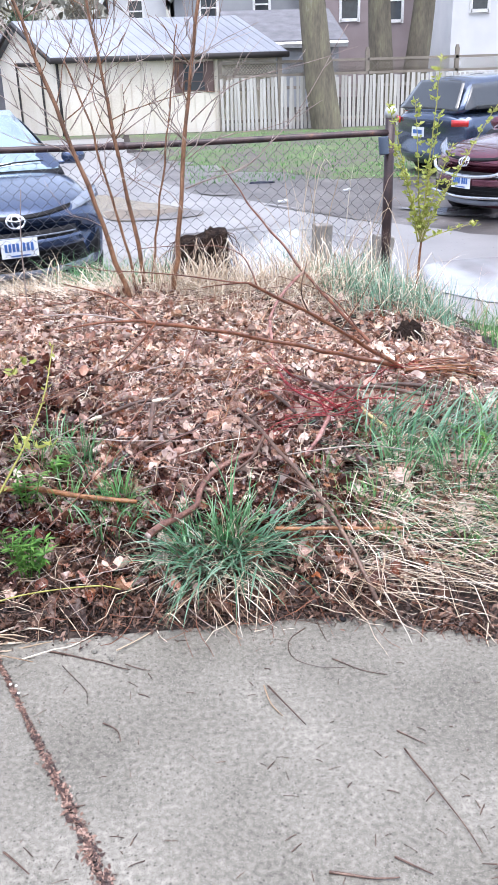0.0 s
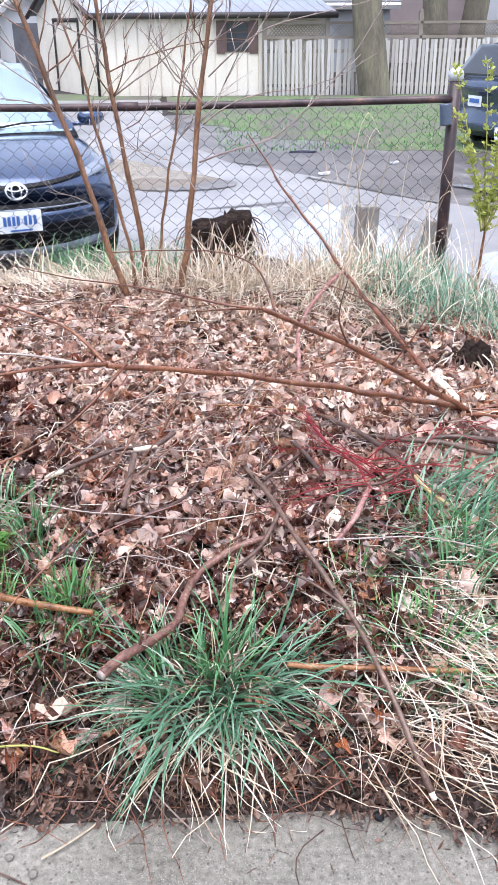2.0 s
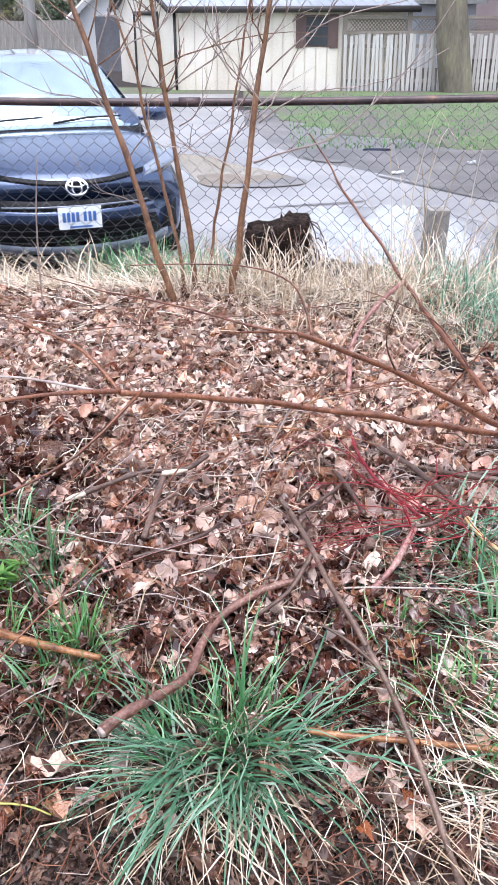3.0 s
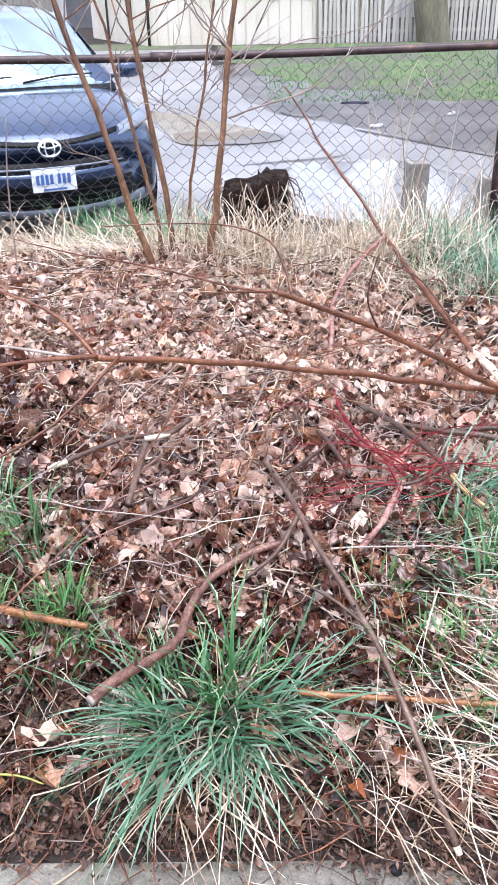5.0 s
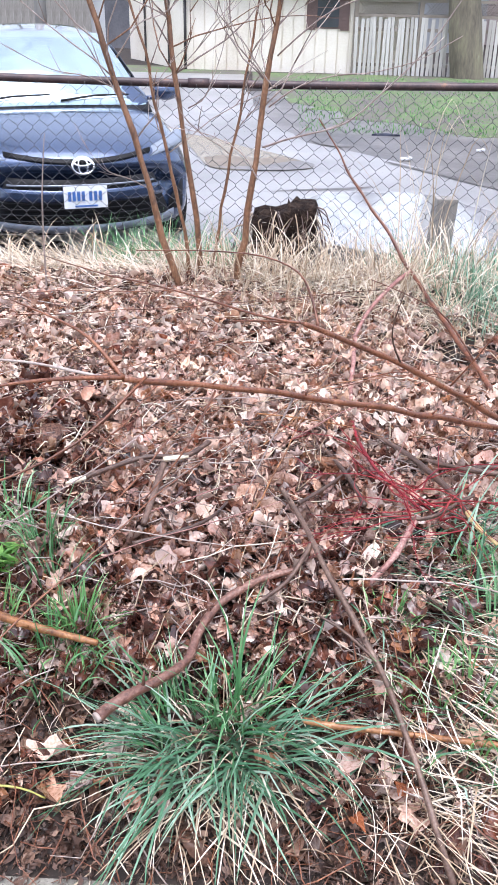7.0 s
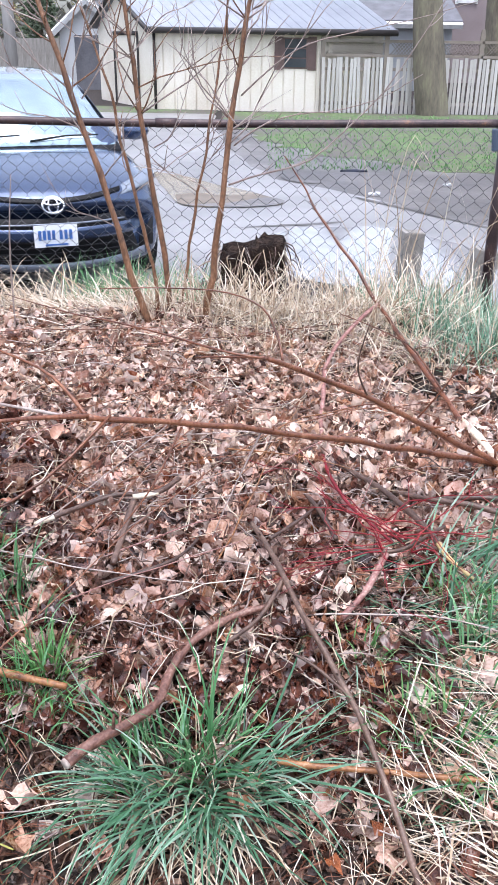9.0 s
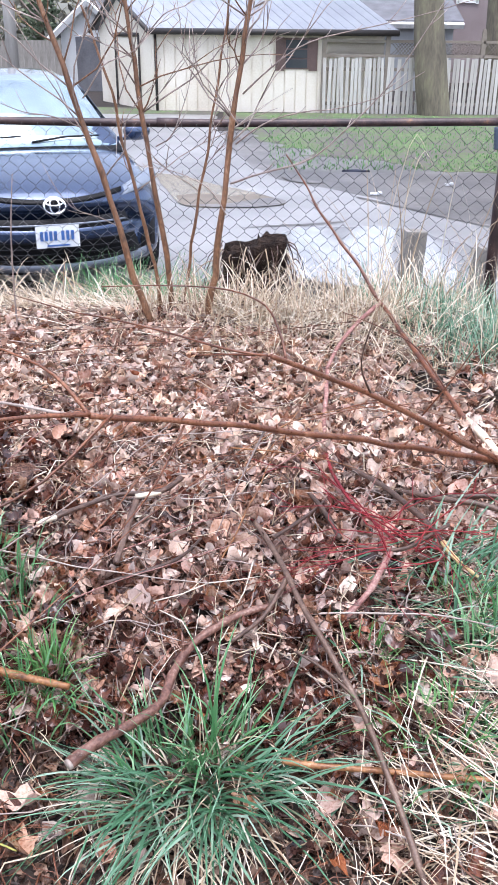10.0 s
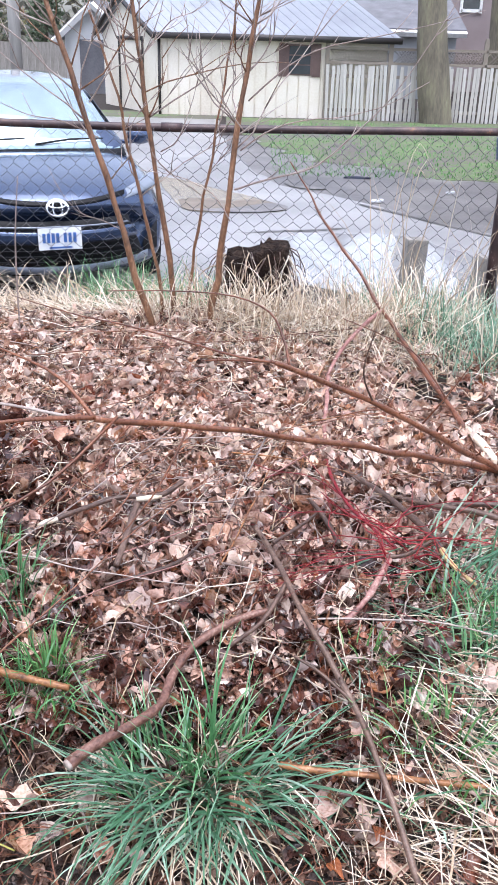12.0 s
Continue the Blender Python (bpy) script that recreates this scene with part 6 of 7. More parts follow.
def shrub(name, x, y, stems, label, seed, leaf_mat, stem_mat, size, per=5, every=0.07, start=0.25, crotch=0.0):
    """Upright shoots, each with small clusters of new leaves."""
    rnd = random.Random(seed)
    o = Vector((x, y, land(x, y) - 0.02))
    t = tagged(empty(name, Matrix.Translation(o)), label, "shrub")
    for (dx, dy, h, bx, by, r) in stems:
        trunk = crotch and r > 0.012
        z0 = 0.0 if trunk else crotch
        P = spline([(bx, by, z0), (bx + dx * 0.35, by + dy * 0.35, z0 + (h - z0) * 0.4), (bx + dx, by + dy, h)], 14, 0.012, seed + h)
        sp = Soup()
        sp.tube(P, [r * (1 - 0.05 * i) for i in range(14)], 6)
        stem = sp.make("trunk" if trunk else "shoot", M_ORANGEBARK if trunk else stem_mat, t)
        if trunk:
            continue
        sp = Soup()
        u = start + rnd.uniform(0, 0.06)
        while u < 1.0:
            i = min(int(u * 13), 12)
            p = P[i].lerp(P[i + 1], u * 13 - i)
            leaf_cluster(sp, p + Vector((rnd.gauss(0, 0.012), rnd.gauss(0, 0.012), 0)), rnd, per, size)
            u += every / max(h, 0.2) * rnd.uniform(0.7, 1.4)
        sp.make("leaves", leaf_mat, stem)["kind"] = "stuff"
    return t


shrub("forsythia_shrub", 1.60, 5.02, [(0.02, 0.0, 0.62, 0, 0, 0.017), (0.08, 0.02, 1.78, 0.02, 0, 0.007), (-0.26, 0, 1.50, 0.0, 0, 0.006), (-0.08, 0, 1.50, 0.02, 0.02, 0.006), (0.56, 0.05, 1.55, 0.02, 0, 0.006), (0.20, 0.0, 1.22, 0.01, 0, 0.006),
                                       (-0.22, 0.03, 1.22, 0.02, 0, 0.005), (-0.14, 0, 1.02, 0.02, 0, 0.005), (0.18, 0, 0.98, 0.02, 0, 0.005), (0.10, 0.05, 1.4, 0.02, 0.01, 0.005), (0.40, 0.0, 0.68, 0.02, 0, 0.005), (0.02, -0.05, 1.1, 0.02, 0, 0.005)],
      "shrub with yellow-green opening leaves at the fence post", 4, M_NEWLEAF, M_YELLOWSTEM, 0.040, 7, 0.075, 0.2, 0.56)
shrub("leafing_shrub", -1.10, 2.15, [(0.10, 0.05, 0.85, 0, 0, 0.007), (-0.02, 0.1, 1.25, 0.05, 0, 0.007), (0.16, 0, 0.6, 0.0, -0.1, 0.005), (0.02, -0.2, 0.75, 0.05, -0.1, 0.005), (0.05, -0.1, 1.05, 0.02, 0.1, 0.005), (0.20, 0.1, 0.45, 0.02, -0.2, 0.004), (0.13, -0.05, 0.95, -0.02, 0.2, 0.005), (0.26, -0.45, 0.62, 0.05, -0.3, 0.004), (0.30, -0.35, 0.80, 0.05, -0.3, 0.004), (0.34, -0.3, 0.48, 0.08, -0.25, 0.004), (0.22, -0.4, 0.95, 0.02, -0.3, 0.004)],
      "young shrub with yellow-green spring leaves behind the post", 6, M_NEWLEAF, M_DARKTWIG, 0.030, 8, 0.05, 0.2)
# bright stem leaning out of the shrub, and one along the ground
o = Vector((-0.98, 1.2, 0.12))
t = tagged(empty("green_shoot", Matrix.Translation(o)), "bright yellow-green shoot with new leaves", "shoot")
P = spline([(-0.98, 1.2, 0.12), (-0.879, 1.25, 0.262), (-0.737, 1.35, 0.447), (-0.625, 1.45, 0.632), (-0.585, 1.60, 0.785)], 18, 0.004, 2)
sp = Soup()
sp.tube([p - o for p in P], [0.0052 - 0.0002 * i for i in range(18)], 6)
st = sp.make("shoot", M_YELLOWSTEM, t)
rnd = random.Random(12)
sp = Soup()
for i in (3, 6, 8, 10, 11, 12, 13, 14, 15, 16, 17):
    leaf_cluster(sp, P[i] - o, rnd, 3, 0.018)
for p in ((-0.66, 1.42, 0.52), (-0.60, 1.44, 0.51), (-0.70, 1.42, 0.53)):
    leaf_cluster(sp, Vector(p) - o, rnd, 7, 0.036)
sp.make("leaves", M_NEWLEAF, st)["kind"] = "stuff"
branch([(-1.0, 1.18, 0.05), (-0.89, 1.205, 0.08), (-0.715, 1.249, 0.10), (-0.504, 1.266, 0.10), (-0.42, 1.25, 0.09)], 0.0036, 0.002, M_YELLOWSTEM, "thin yellow-green stem trailing over the edge", 14, 0.004, 90, "trailing_stem", 5)
for k, (x, y, n, h) in enumerate(((-0.715, 1.33, 9, 0.15), (-0.74, 1.62, 4, 0.12), (-0.64, 1.74, 3, 0.10), (0.86, 1.72, 2, 0.10))):
    rnd = random.Random(100 + k)
    o = Vector((x, y, land(x, y)))
    t = tagged(empty("weed", Matrix.Translation(o)), "bushy green weed with narrow pointed leaves", "weed", "green weeds")
    for q in range(n):
        a, rr = rnd.uniform(0, 6.28), rnd.uniform(0, 0.05)
        P = spline([(rr * math.cos(a), rr * math.sin(a), 0), (rr * 1.6 * math.cos(a), rr * 1.6 * math.sin(a), h * 0.6), (rr * 2.2 * math.cos(a), rr * 2.2 * math.sin(a), h * rnd.uniform(0.8, 1.2))], 7)
        sp = Soup()
        sp.tube(P, [0.0022] * 7, 4)
        for i in range(2, 7):
            for w in range(4):
                b = rnd.uniform(0, 6.28)
                d = Vector((math.cos(b), math.sin(b), rnd.uniform(0.1, 0.7))).normalized()
                s = Vector((-math.sin(b), math.cos(b), 0)) * rnd.uniform(0.004, 0.0065)
                ln = rnd.uniform(0.035, 0.06)
                c = P[i]
                sp.add([c, c + d * ln * 0.4 + s, c + d * ln - Vector((0, 0, 0.008)), c + d * ln * 0.4 - s], [(0, 1, 2), (0, 2, 3)])
        sp.make("shoot", M_WEED, t)
# pale roots and dead stems at the foot of the post
rnd = random.Random(41)
sp = Soup()
for k in range(40):
    x, y = rnd.uniform(-1.1, -0.76), rnd.uniform(1.05, 1.24)
    az = rnd.uniform(-0.6, 1.2)
    pts = [Vector((x + math.cos(az) * 0.05 * j, y + math.sin(az) * 0.03 * j, 0.012 + 0.02 * math.sin(j * 0.8 + k))) for j in range(5)]
    sp.tube(pts, [0.003, 0.003, 0.0028, 0.0024, 0.0015], 5)
tagged(sp.make("dead_stems", M_STRAW), "pale matted dead stems at the foot of the post", "dead stems", kind="stuff")
for mtl, n, lab in ((M_BRANCH, 190, "thin rusty dead stems tangled over the soil"), (M_STRAW, 110, "thin pale dead stems tangled over the soil"), (M_DARKTWIG, 110, "thin dark dead stems tangled over the soil")):
    sp = Soup()
    for k in range(n):
        x, y = rnd.uniform(-0.95, 0.7), 0
        y = rnd.uniform(lip(x) + 0.005, 1.5 if x < -0.2 else 1.3)
        az, ln = rnd.uniform(0, 6.28), rnd.uniform(0.06, 0.26)
        pts = []
        for j in range(6):
            pts.append(Vector((x, y, max(land(x, y), 0.0) + 0.02 + 0.03 * math.sin(j * 0.9 + k) * rnd.uniform(0.2, 1))))
            az += rnd.gauss(0, 0.25)
            x, y = x + math.cos(az) * ln / 5, y + math.sin(az) * ln / 5
        r = rnd.uniform(0.0008, 0.0020)
        sp.tube(pts, [r, r, r, r * 0.9, r * 0.8, r * 0.5], 4)
    tagged(sp.make("dead_stems", mtl), lab, "dead stems", kind="stuff")

# ---- things lying on the slab ----
def litter_twig(pts, r, mtl, label):
    r *= 0.8
    P = spline([(x, y, 0.004 + r) for x, y in pts], 12, 0.014, sum(p[0] for p in pts))
    for p in P:
        p.z = max(p.z, r + 0.001)
    sp = Soup()
    sp.tube(P, [r * (1 - 0.05 * i) for i in range(12)], 5)
    tagged(sp.make("twig", mtl), label, "twig", "twigs on the slab")


litter_twig([(-0.636, 1.08), (-0.50, 1.02), (-0.392, 0.96)], 0.0042, M_DARKTWIG, "dark forked twig lying on the concrete")
litter_twig([(-0.41, 0.985), (-0.36, 0.96), (-0.33, 0.95)], 0.0025, M_DARKTWIG, "small dark twig on the concrete")
litter_twig([(-0.009, 0.83), (0.02, 0.765), (0.075, 0.67)], 0.0042, M_DARKTWIG, "dark twig lying on the concrete")
litter_twig([(-0.016, 0.83), (-0.01, 0.76), (0.012, 0.71)], 0.0036, M_STRAW, "pale dry stalk lying on the concrete")
litter_twig([(0.19, 0.93), (0.25, 0.88), (0.34, 0.85)], 0.0028, M_DARKTWIG, "thin curved twig on the concrete")
litter_twig([(0.14, 1.09), (0.085, 1.03), (0.09, 0.95), (0.15, 0.90), (0.22, 0.885)], 0.0018, M_DARKTWIG, "thin looping twig on the concrete")
litter_twig([(0.30, 0.62), (0.36, 0.56)], 0.003, M_DARKTWIG, "short dark twig on the concrete")
litter_twig([(0.31, 0.55), (0.345, 0.42), (0.37, 0.33), (0.39, 0.22)], 0.0032, M_DARKTWIG, "long thin twig on the concrete")
litter_twig([(0.05, 0.22), (0.12, 0.20), (0.19, 0.19)], 0.005, M_DARKTWIG, "dark twig on the concrete")
litter_twig([(0.20, 0.24), (0.26, 0.19)], 0.004, M_DARKTWIG, "dark twig on the concrete")
litter_twig([(-0.66, 0.36), (-0.60, 0.30)], 0.004, M_DARKTWIG, "short dark twig on the concrete")
litter_twig([(-0.46, 0.75), (-0.42, 0.72), (-0.41, 0.68)], 0.003, M_DARKTWIG, "short bent twig on the concrete")
litter_twig([(-0.58, 0.99), (-0.52, 0.90), (-0.51, 0.86)], 0.002, M_DARKTWIG, "short thin twig on the concrete")
litter_twig([(-0.44, 1.05), (-0.35, 1.12), (-0.28, 1.20)], 0.0035, M_STRAW, "pale broken stalk at the slab edge")
litter_twig([(-0.58, 1.10), (-0.42, 1.19), (-0.30, 1.26)], 0.0032, M_STRAW, "pale dry stalk leaning off the bank")
litter_twig([(0.18, 1.12), (0.19, 1.06), (0.20, 1.01)], 0.0022, M_DARKTWIG, "thin rusty twig on the concrete")
rnd = random.Random(18)
sp = Soup()
for k in range(26):
    a, x, y = rnd.uniform(0, 6.28), 0.455 + rnd.gauss(0, 0.02), 0.16 + rnd.gauss(0, 0.02)
    ln, h = rnd.uniform(0.03, 0.09), rnd.uniform(0.004, 0.03)
    d = Vector((math.cos(a), math.sin(a), 0)) * ln
    sp.tube([Vector((x, y, 0.004)), Vector((x, y, h)) + d * 0.5, Vector((x, y, 0.004)) + d], [0.0026, 0.002, 0.001], 4)
tagged(sp.make("root_tangle", M_DARKTWIG), "small tangle of dry roots on the concrete", "roots")
rnd = random.Random(17)
sp = Soup()
for k in range(150):
    x, y = rnd.uniform(-1.0, 0.9), rnd.uniform(0.15, 1.1)
    az, ln, r = rnd.uniform(0, 6.28), rnd.uniform(0.008, 0.04), rnd.uniform(0.0006, 0.0016)
    d = Vector((math.cos(az), math.sin(az), 0)) * ln
    sp.tube([Vector((x, y, r + 0.001)), Vector((x, y, r + 0.003)) + d * 0.5, Vector((x, y, r + 0.001)) + d], [r, r, r * 0.7], 4)
tagged(sp.make("twig_crumbs", M_DARKTWIG), "tiny dark twig crumbs on the concrete", "twigs", kind="stuff")
V, F = [], []
chips = [chip_shape(s) for s in range(8)]
for k in range(3600):
    y = rnd.uniform(-0.5, 1.15)
    if noise.noise(Vector((0.3, y * 5, 0))) < rnd.uniform(-0.7, 0.25):
        continue
    x = joint(y) + rnd.gauss(0, gap(y) * 1.1 + 0.002)
    v, f = chips[k % 8]
    s, a = rnd.uniform(0.006, 0.024), rnd.uniform(0, 6.28)
    o = len(V)
    V += [(x + s * (p[0] * math.cos(a) - p[1] * math.sin(a)), y + s * (p[0] * math.sin(a) + p[1] * math.cos(a)), 0.003 + s * 0.4 * abs(p[2])) for p in v]
    F += [tuple(i + o for i in q) for q in f]
tagged(pydata("joint_debris", V, F, M_SHRED), "brown plant debris packed in the slab joint", "debris", kind="stuff")
M_PALESTONE = plain("pale_stone", (0.62, 0.60, 0.56), 0.7)
for k, (x, y, s, c) in enumerate(((0.26, 1.115, 0.013, M_BLACK), (-0.445, 1.02, 0.010, M_SLAB), (-0.50, 1.06, 0.009, M_SLAB), (-0.728, 0.945, 0.005, M_PALESTONE), (-0.712, 0.938, 0.0045, M_PALESTONE), (-0.700, 0.905, 0.0045, M_PALESTONE))):
    bm = bmesh.new()
    bmesh.ops.create_icosphere(bm, subdivisions=2, radius=s)
    for v in bm.verts:
        v.co *= 1 + 0.3 * noise.noise(v.co * 90 + Vector((k, 0, 0)))
        v.co.z *= 0.7
    ob = tagged(part("pebble", bm, c), "black pebble on the concrete" if k == 0 else "small pale pebble on the concrete", "pebble", "pebbles on the slab")
    ob.matrix_world = pose(x, y, s * 0.6, 0, 0, 40 * k)


# ---- picket fence, trees and houses beyond the lawn ----
M_PICKET = mat("weathered_white_boards", [(0, (0.36, 0.34, 0.31)), (0.5, (0.52, 0.50, 0.47)), (1, (0.66, 0.65, 0.62))], 1.5, 0.8, 0.2, 0, 25, rand=0.5, stretch=(1, 1, 0.3))
M_LATTICE = mat("weathered_brown_rail", [(0, (0.17, 0.14, 0.11)), (1, (0.32, 0.28, 0.24))], 2, 0.8, 0.3, 0, 25)
pf = tagged(empty("board_fence"), "weathered whitish board fence topped with brown lattice", "fence")
bm = bmesh.new()
box(bm, 0, 0, 0.78, 0.085, 0.025, 1.60, 0.0)
board_me = bpy.data.meshes.new("board")
bm.to_mesh(board_me)
bm.free()
board_me.materials.append(M_PICKET)
rnd = random.Random(3)
x = 1.86
while x < 15.5:
    ob = new("board", board_me)
    ob.parent = pf
    ob.matrix_world = pose(x, 26.78 + rnd.uniform(0, 0.02), -0.74 + rnd.uniform(-0.03, 0.03), 0, rnd.gauss(0, 0.9), 0)
    x += 0.125 + rnd.uniform(-0.008, 0.008)
for z in (-0.35, 0.55):
    bm = bmesh.new()
    box(bm, 8.7, 26.83, z, 13.8, 0.05, 0.09)
    part("rail", bm, M_LATTICE, pf, smooth=False)
for x in (1.82, 3.6, 6.25, 9.0, 11.7, 14.4):
    bm = bmesh.new()
    box(bm, x, 26.87, 0.38, 0.12, 0.10, 2.3)
    box(bm, x, 26.87, 1.56, 0.09, 0.09, 0.08, 0.02)
    part("post", bm, M_LATTICE, pf, smooth=False)
for x0, x1 in ((1.9, 3.5), (3.7, 6.2), (6.35, 8.95), (9.05, 11.6), (11.8, 14.3)):
    sp = Soup()
    n = int((x1 - x0) / 0.09)
    for k in range(n):
        a = x0 + (x1 - x0) * k / n
        sp.tube([(a, 26.84, 0.93), (a + 0.28, 26.84, 1.23)], [0.010, 0.010], 4)
        sp.tube([(a + 0.28, 26.855, 0.93), (a, 26.855, 1.23)], [0.010, 0.010], 4)
    lat = sp.make("lattice", M_LATTICE, pf, "brown lattice strip")
    lat["kind"] = "stuff"
    for z in (0.90, 1.27):
        bm = bmesh.new()
        box(bm, (x0 + x1) / 2, 26.85, z, x1 - x0 + 0.2, 0.07, 0.07)
        part("lattice_rail", bm, M_LATTICE, pf, smooth=False)

M_TRUNK = mat("grey_green_trunk", [(0, (0.07, 0.06, 0.045)), (0.5, (0.16, 0.14, 0.105)), (0.8, (0.22, 0.205, 0.135)), (1, (0.30, 0.28, 0.23))], 3, 0.9, 0.8, 0, 20, stretch=(1, 1, 0.25), bump_dist=0.05)
M_FARBUD = mat("spring_bud_haze", [(0, (0.20, 0.17, 0.07)), (0.5, (0.32, 0.30, 0.13)), (1, (0.42, 0.42, 0.2))], 2, 0.8, 0, 0, 20, rand=0.7, through_light=0.3)


def tree(x, y, z0, r, h, seed, label, lean=(0, 0), crown=True, bud=M_FARBUD, trunk_mat=None, low=5):
    rnd = random.Random(seed)
    t = tagged(empty("tree", Matrix.Translation((x, y, z0))), label, "tree")
    P = spline([(0, 0, -0.2), (lean[0] * 0.2, lean[1] * 0.2, h * 0.15), (lean[0] * 0.5, lean[1] * 0.5, h * 0.5), (lean[0], lean[1], h)], 16, 0.03, seed)
    R = [r * (1.08 if i == 0 else 1.0 - 0.012 * i if i < 5 else 1.14 - 0.05 * i) for i in range(16)]
    sp = Soup()
    sp.tube(P, [max(q, 0.02) for q in R], 14)
    sp.make("trunk", trunk_mat or M_TRUNK, t)
    if not crown:
        return t
    tw, lf = Soup(), Soup()
    for k in range(16):
        i = rnd.randint(low, 15)
        az = rnd.uniform(0, 6.28)
        ln = h * rnd.uniform(0.2, 0.4)
        d = Vector((math.cos(az), math.sin(az), rnd.uniform(0.2, 0.9))).normalized()
        p, pts = P[i].copy(), []
        for j in range(8):
            pts.append(p.copy())
            d = (d + Vector((rnd.gauss(0, 0.16), rnd.gauss(0, 0.16), rnd.gauss(0.04, 0.12)))).normalized()
            p = p + d * ln / 7
        rr = R[i] * 0.32
        tw.tube(pts, [rr * (1 - 0.12 * j) for j in range(8)], 6)
        for q in range(10):
            j = rnd.randint(2, 7)
            e = (d + Vector((rnd.gauss(0, 0.9), rnd.gauss(0, 0.9), rnd.gauss(0.1, 0.6)))).normalized()
            l2 = ln * rnd.uniform(0.15, 0.4)
            m1 = pts[j] + e * l2 * 0.5 + Vector((rnd.gauss(0, 0.1), rnd.gauss(0, 0.1), 0))
            tip = pts[j] + e * l2
            tw.tube([pts[j], m1, tip], [0.018, 0.012, 0.006], 4)
            for w in range(6):
                f = (e + Vector((rnd.gauss(0, 0.8), rnd.gauss(0, 0.8), rnd.gauss(0.1, 0.5)))).normalized()
                b = m1.lerp(tip, rnd.random())
                tw.tube([b, b + f * l2 * 0.35], [0.006, 0.003], 3)
                if bud:
                    leaf_cluster(lf, b + f * l2 * 0.3, rnd, 2, 0.09)
    tw.make("crown_limb", trunk_mat or M_TRUNK, t)["kind"] = "stuff"
    if bud:
        lf.make("crown_bud", bud, t)["kind"] = "stuff"
    return t


tree(4.98, 26.3, -0.70, 0.47, 14, 1, "large tree trunk standing on the lawn before the fence", (-1.7, 0.3), low=9)
tree(7.85, 31.0, -0.8, 0.46, 15, 2, "stout forked trunk behind the board fence", (-0.9, 0.5), low=9)
tree(8.75, 31.2, -0.8, 0.46, 15, 3, "second stem of the stout forked tree", (1.6, 0.5), low=9)
tree(-8.6, 13.0, -0.6, 0.32, 13, 9, "bare tree whose limbs reach over the alley", (3.2, 1.0), True, None, low=7)
for k, (x, y, r, h, b) in enumerate([(-13, 44, 0.18, 10, 1), (-10.5, 47, 0.16, 9, 1), (-17, 42, 0.2, 11, 1), (-8.8, 52, 0.2, 11, 1), (-22, 50, 0.22, 12, 1), (-6.5, 46, 0.15, 9, 0), (-3.5, 50, 0.2, 11, 0), (-15, 58, 0.25, 13, 1), (-11.8, 39.5, 0.12, 7, 1), (2, 56, 0.25, 13, 0)]):
    tree(x, y, -0.8, r, h, 20 + k, "bare spring tree with the first pale buds" if b else "bare grey tree with fine twigs", (random.Random(k).uniform(-0.8, 0.8), 0), True, M_FARBUD if b else None)
# evergreen hedges far off
# Lightened to grey-green, so distance haze sits in the colour.
M_EVERGREEN = mat("hazed_evergreen", [(0, (0.06, 0.085, 0.05)), (0.6, (0.14, 0.18, 0.11)), (1, (0.26, 0.30, 0.20))], 3, 0.8, 0, 0, 20, rand=0.6)
for k, (x, y, r, h) in enumerate(((-9.6, 42.5, 1.0, 5.2), (-7.7, 45, 1.3, 4.6), (-13.5, 46, 1.6, 4.2), (-5.6, 41, 1.4, 3.9), (-19, 47, 2.0, 4.5))):
    rnd = random.Random(300 + k)
    t = tagged(empty("evergreen_tree", Matrix.Translation((x, y, -0.8))), "evergreen behind the back gardens, haze put into its colour", "tree")
    sp = Soup()
    sp.tube([(0, 0, 0), (0, 0, h * 0.9)], [0.12, 0.03], 8)
    sp.make("trunk", M_TRUNK, t)
    sp = Soup()
    for q in range(900):
        u = rnd.random() ** 0.7
        a = rnd.uniform(0, 6.28)
        rr = r * (1 - 0.75 * u) * rnd.uniform(0.5, 1.05) * (1 + 0.25 * noise.noise(Vector((2 * math.cos(a), 2 * math.sin(a), 4 * u))))
        leaf_cluster(sp, Vector((rr * math.cos(a), rr * math.sin(a), 0.15 + h * u)), rnd, 2, 0.28)
    sp.make("crown", M_EVERGREEN, t)["kind"] = "stuff"

# utility pole
up = tagged(empty("utility_pole", Matrix.Translation((-8.3, 32, -0.7))), "tall pale wooden utility pole", "pole")
sp = Soup()
sp.tube([(0, 0, 0), (0.03, 0, 4), (0.05, 0, 9)], [0.20, 0.19, 0.15], 14)
sp.make("shaft", mat("pale_pole_wood", [(0, (0.36, 0.34, 0.32)), (1, (0.56, 0.54, 0.52))], 6, 0.85, 0.3, 0, 40, stretch=(1, 1, 0.1)), up)
sp = Soup()
sp.tube([(-0.9, 0, 8.3), (1.0, 0, 8.3)], [0.06, 0.06], 6)
sp.make("crossarm", M_GREYWOOD, up)


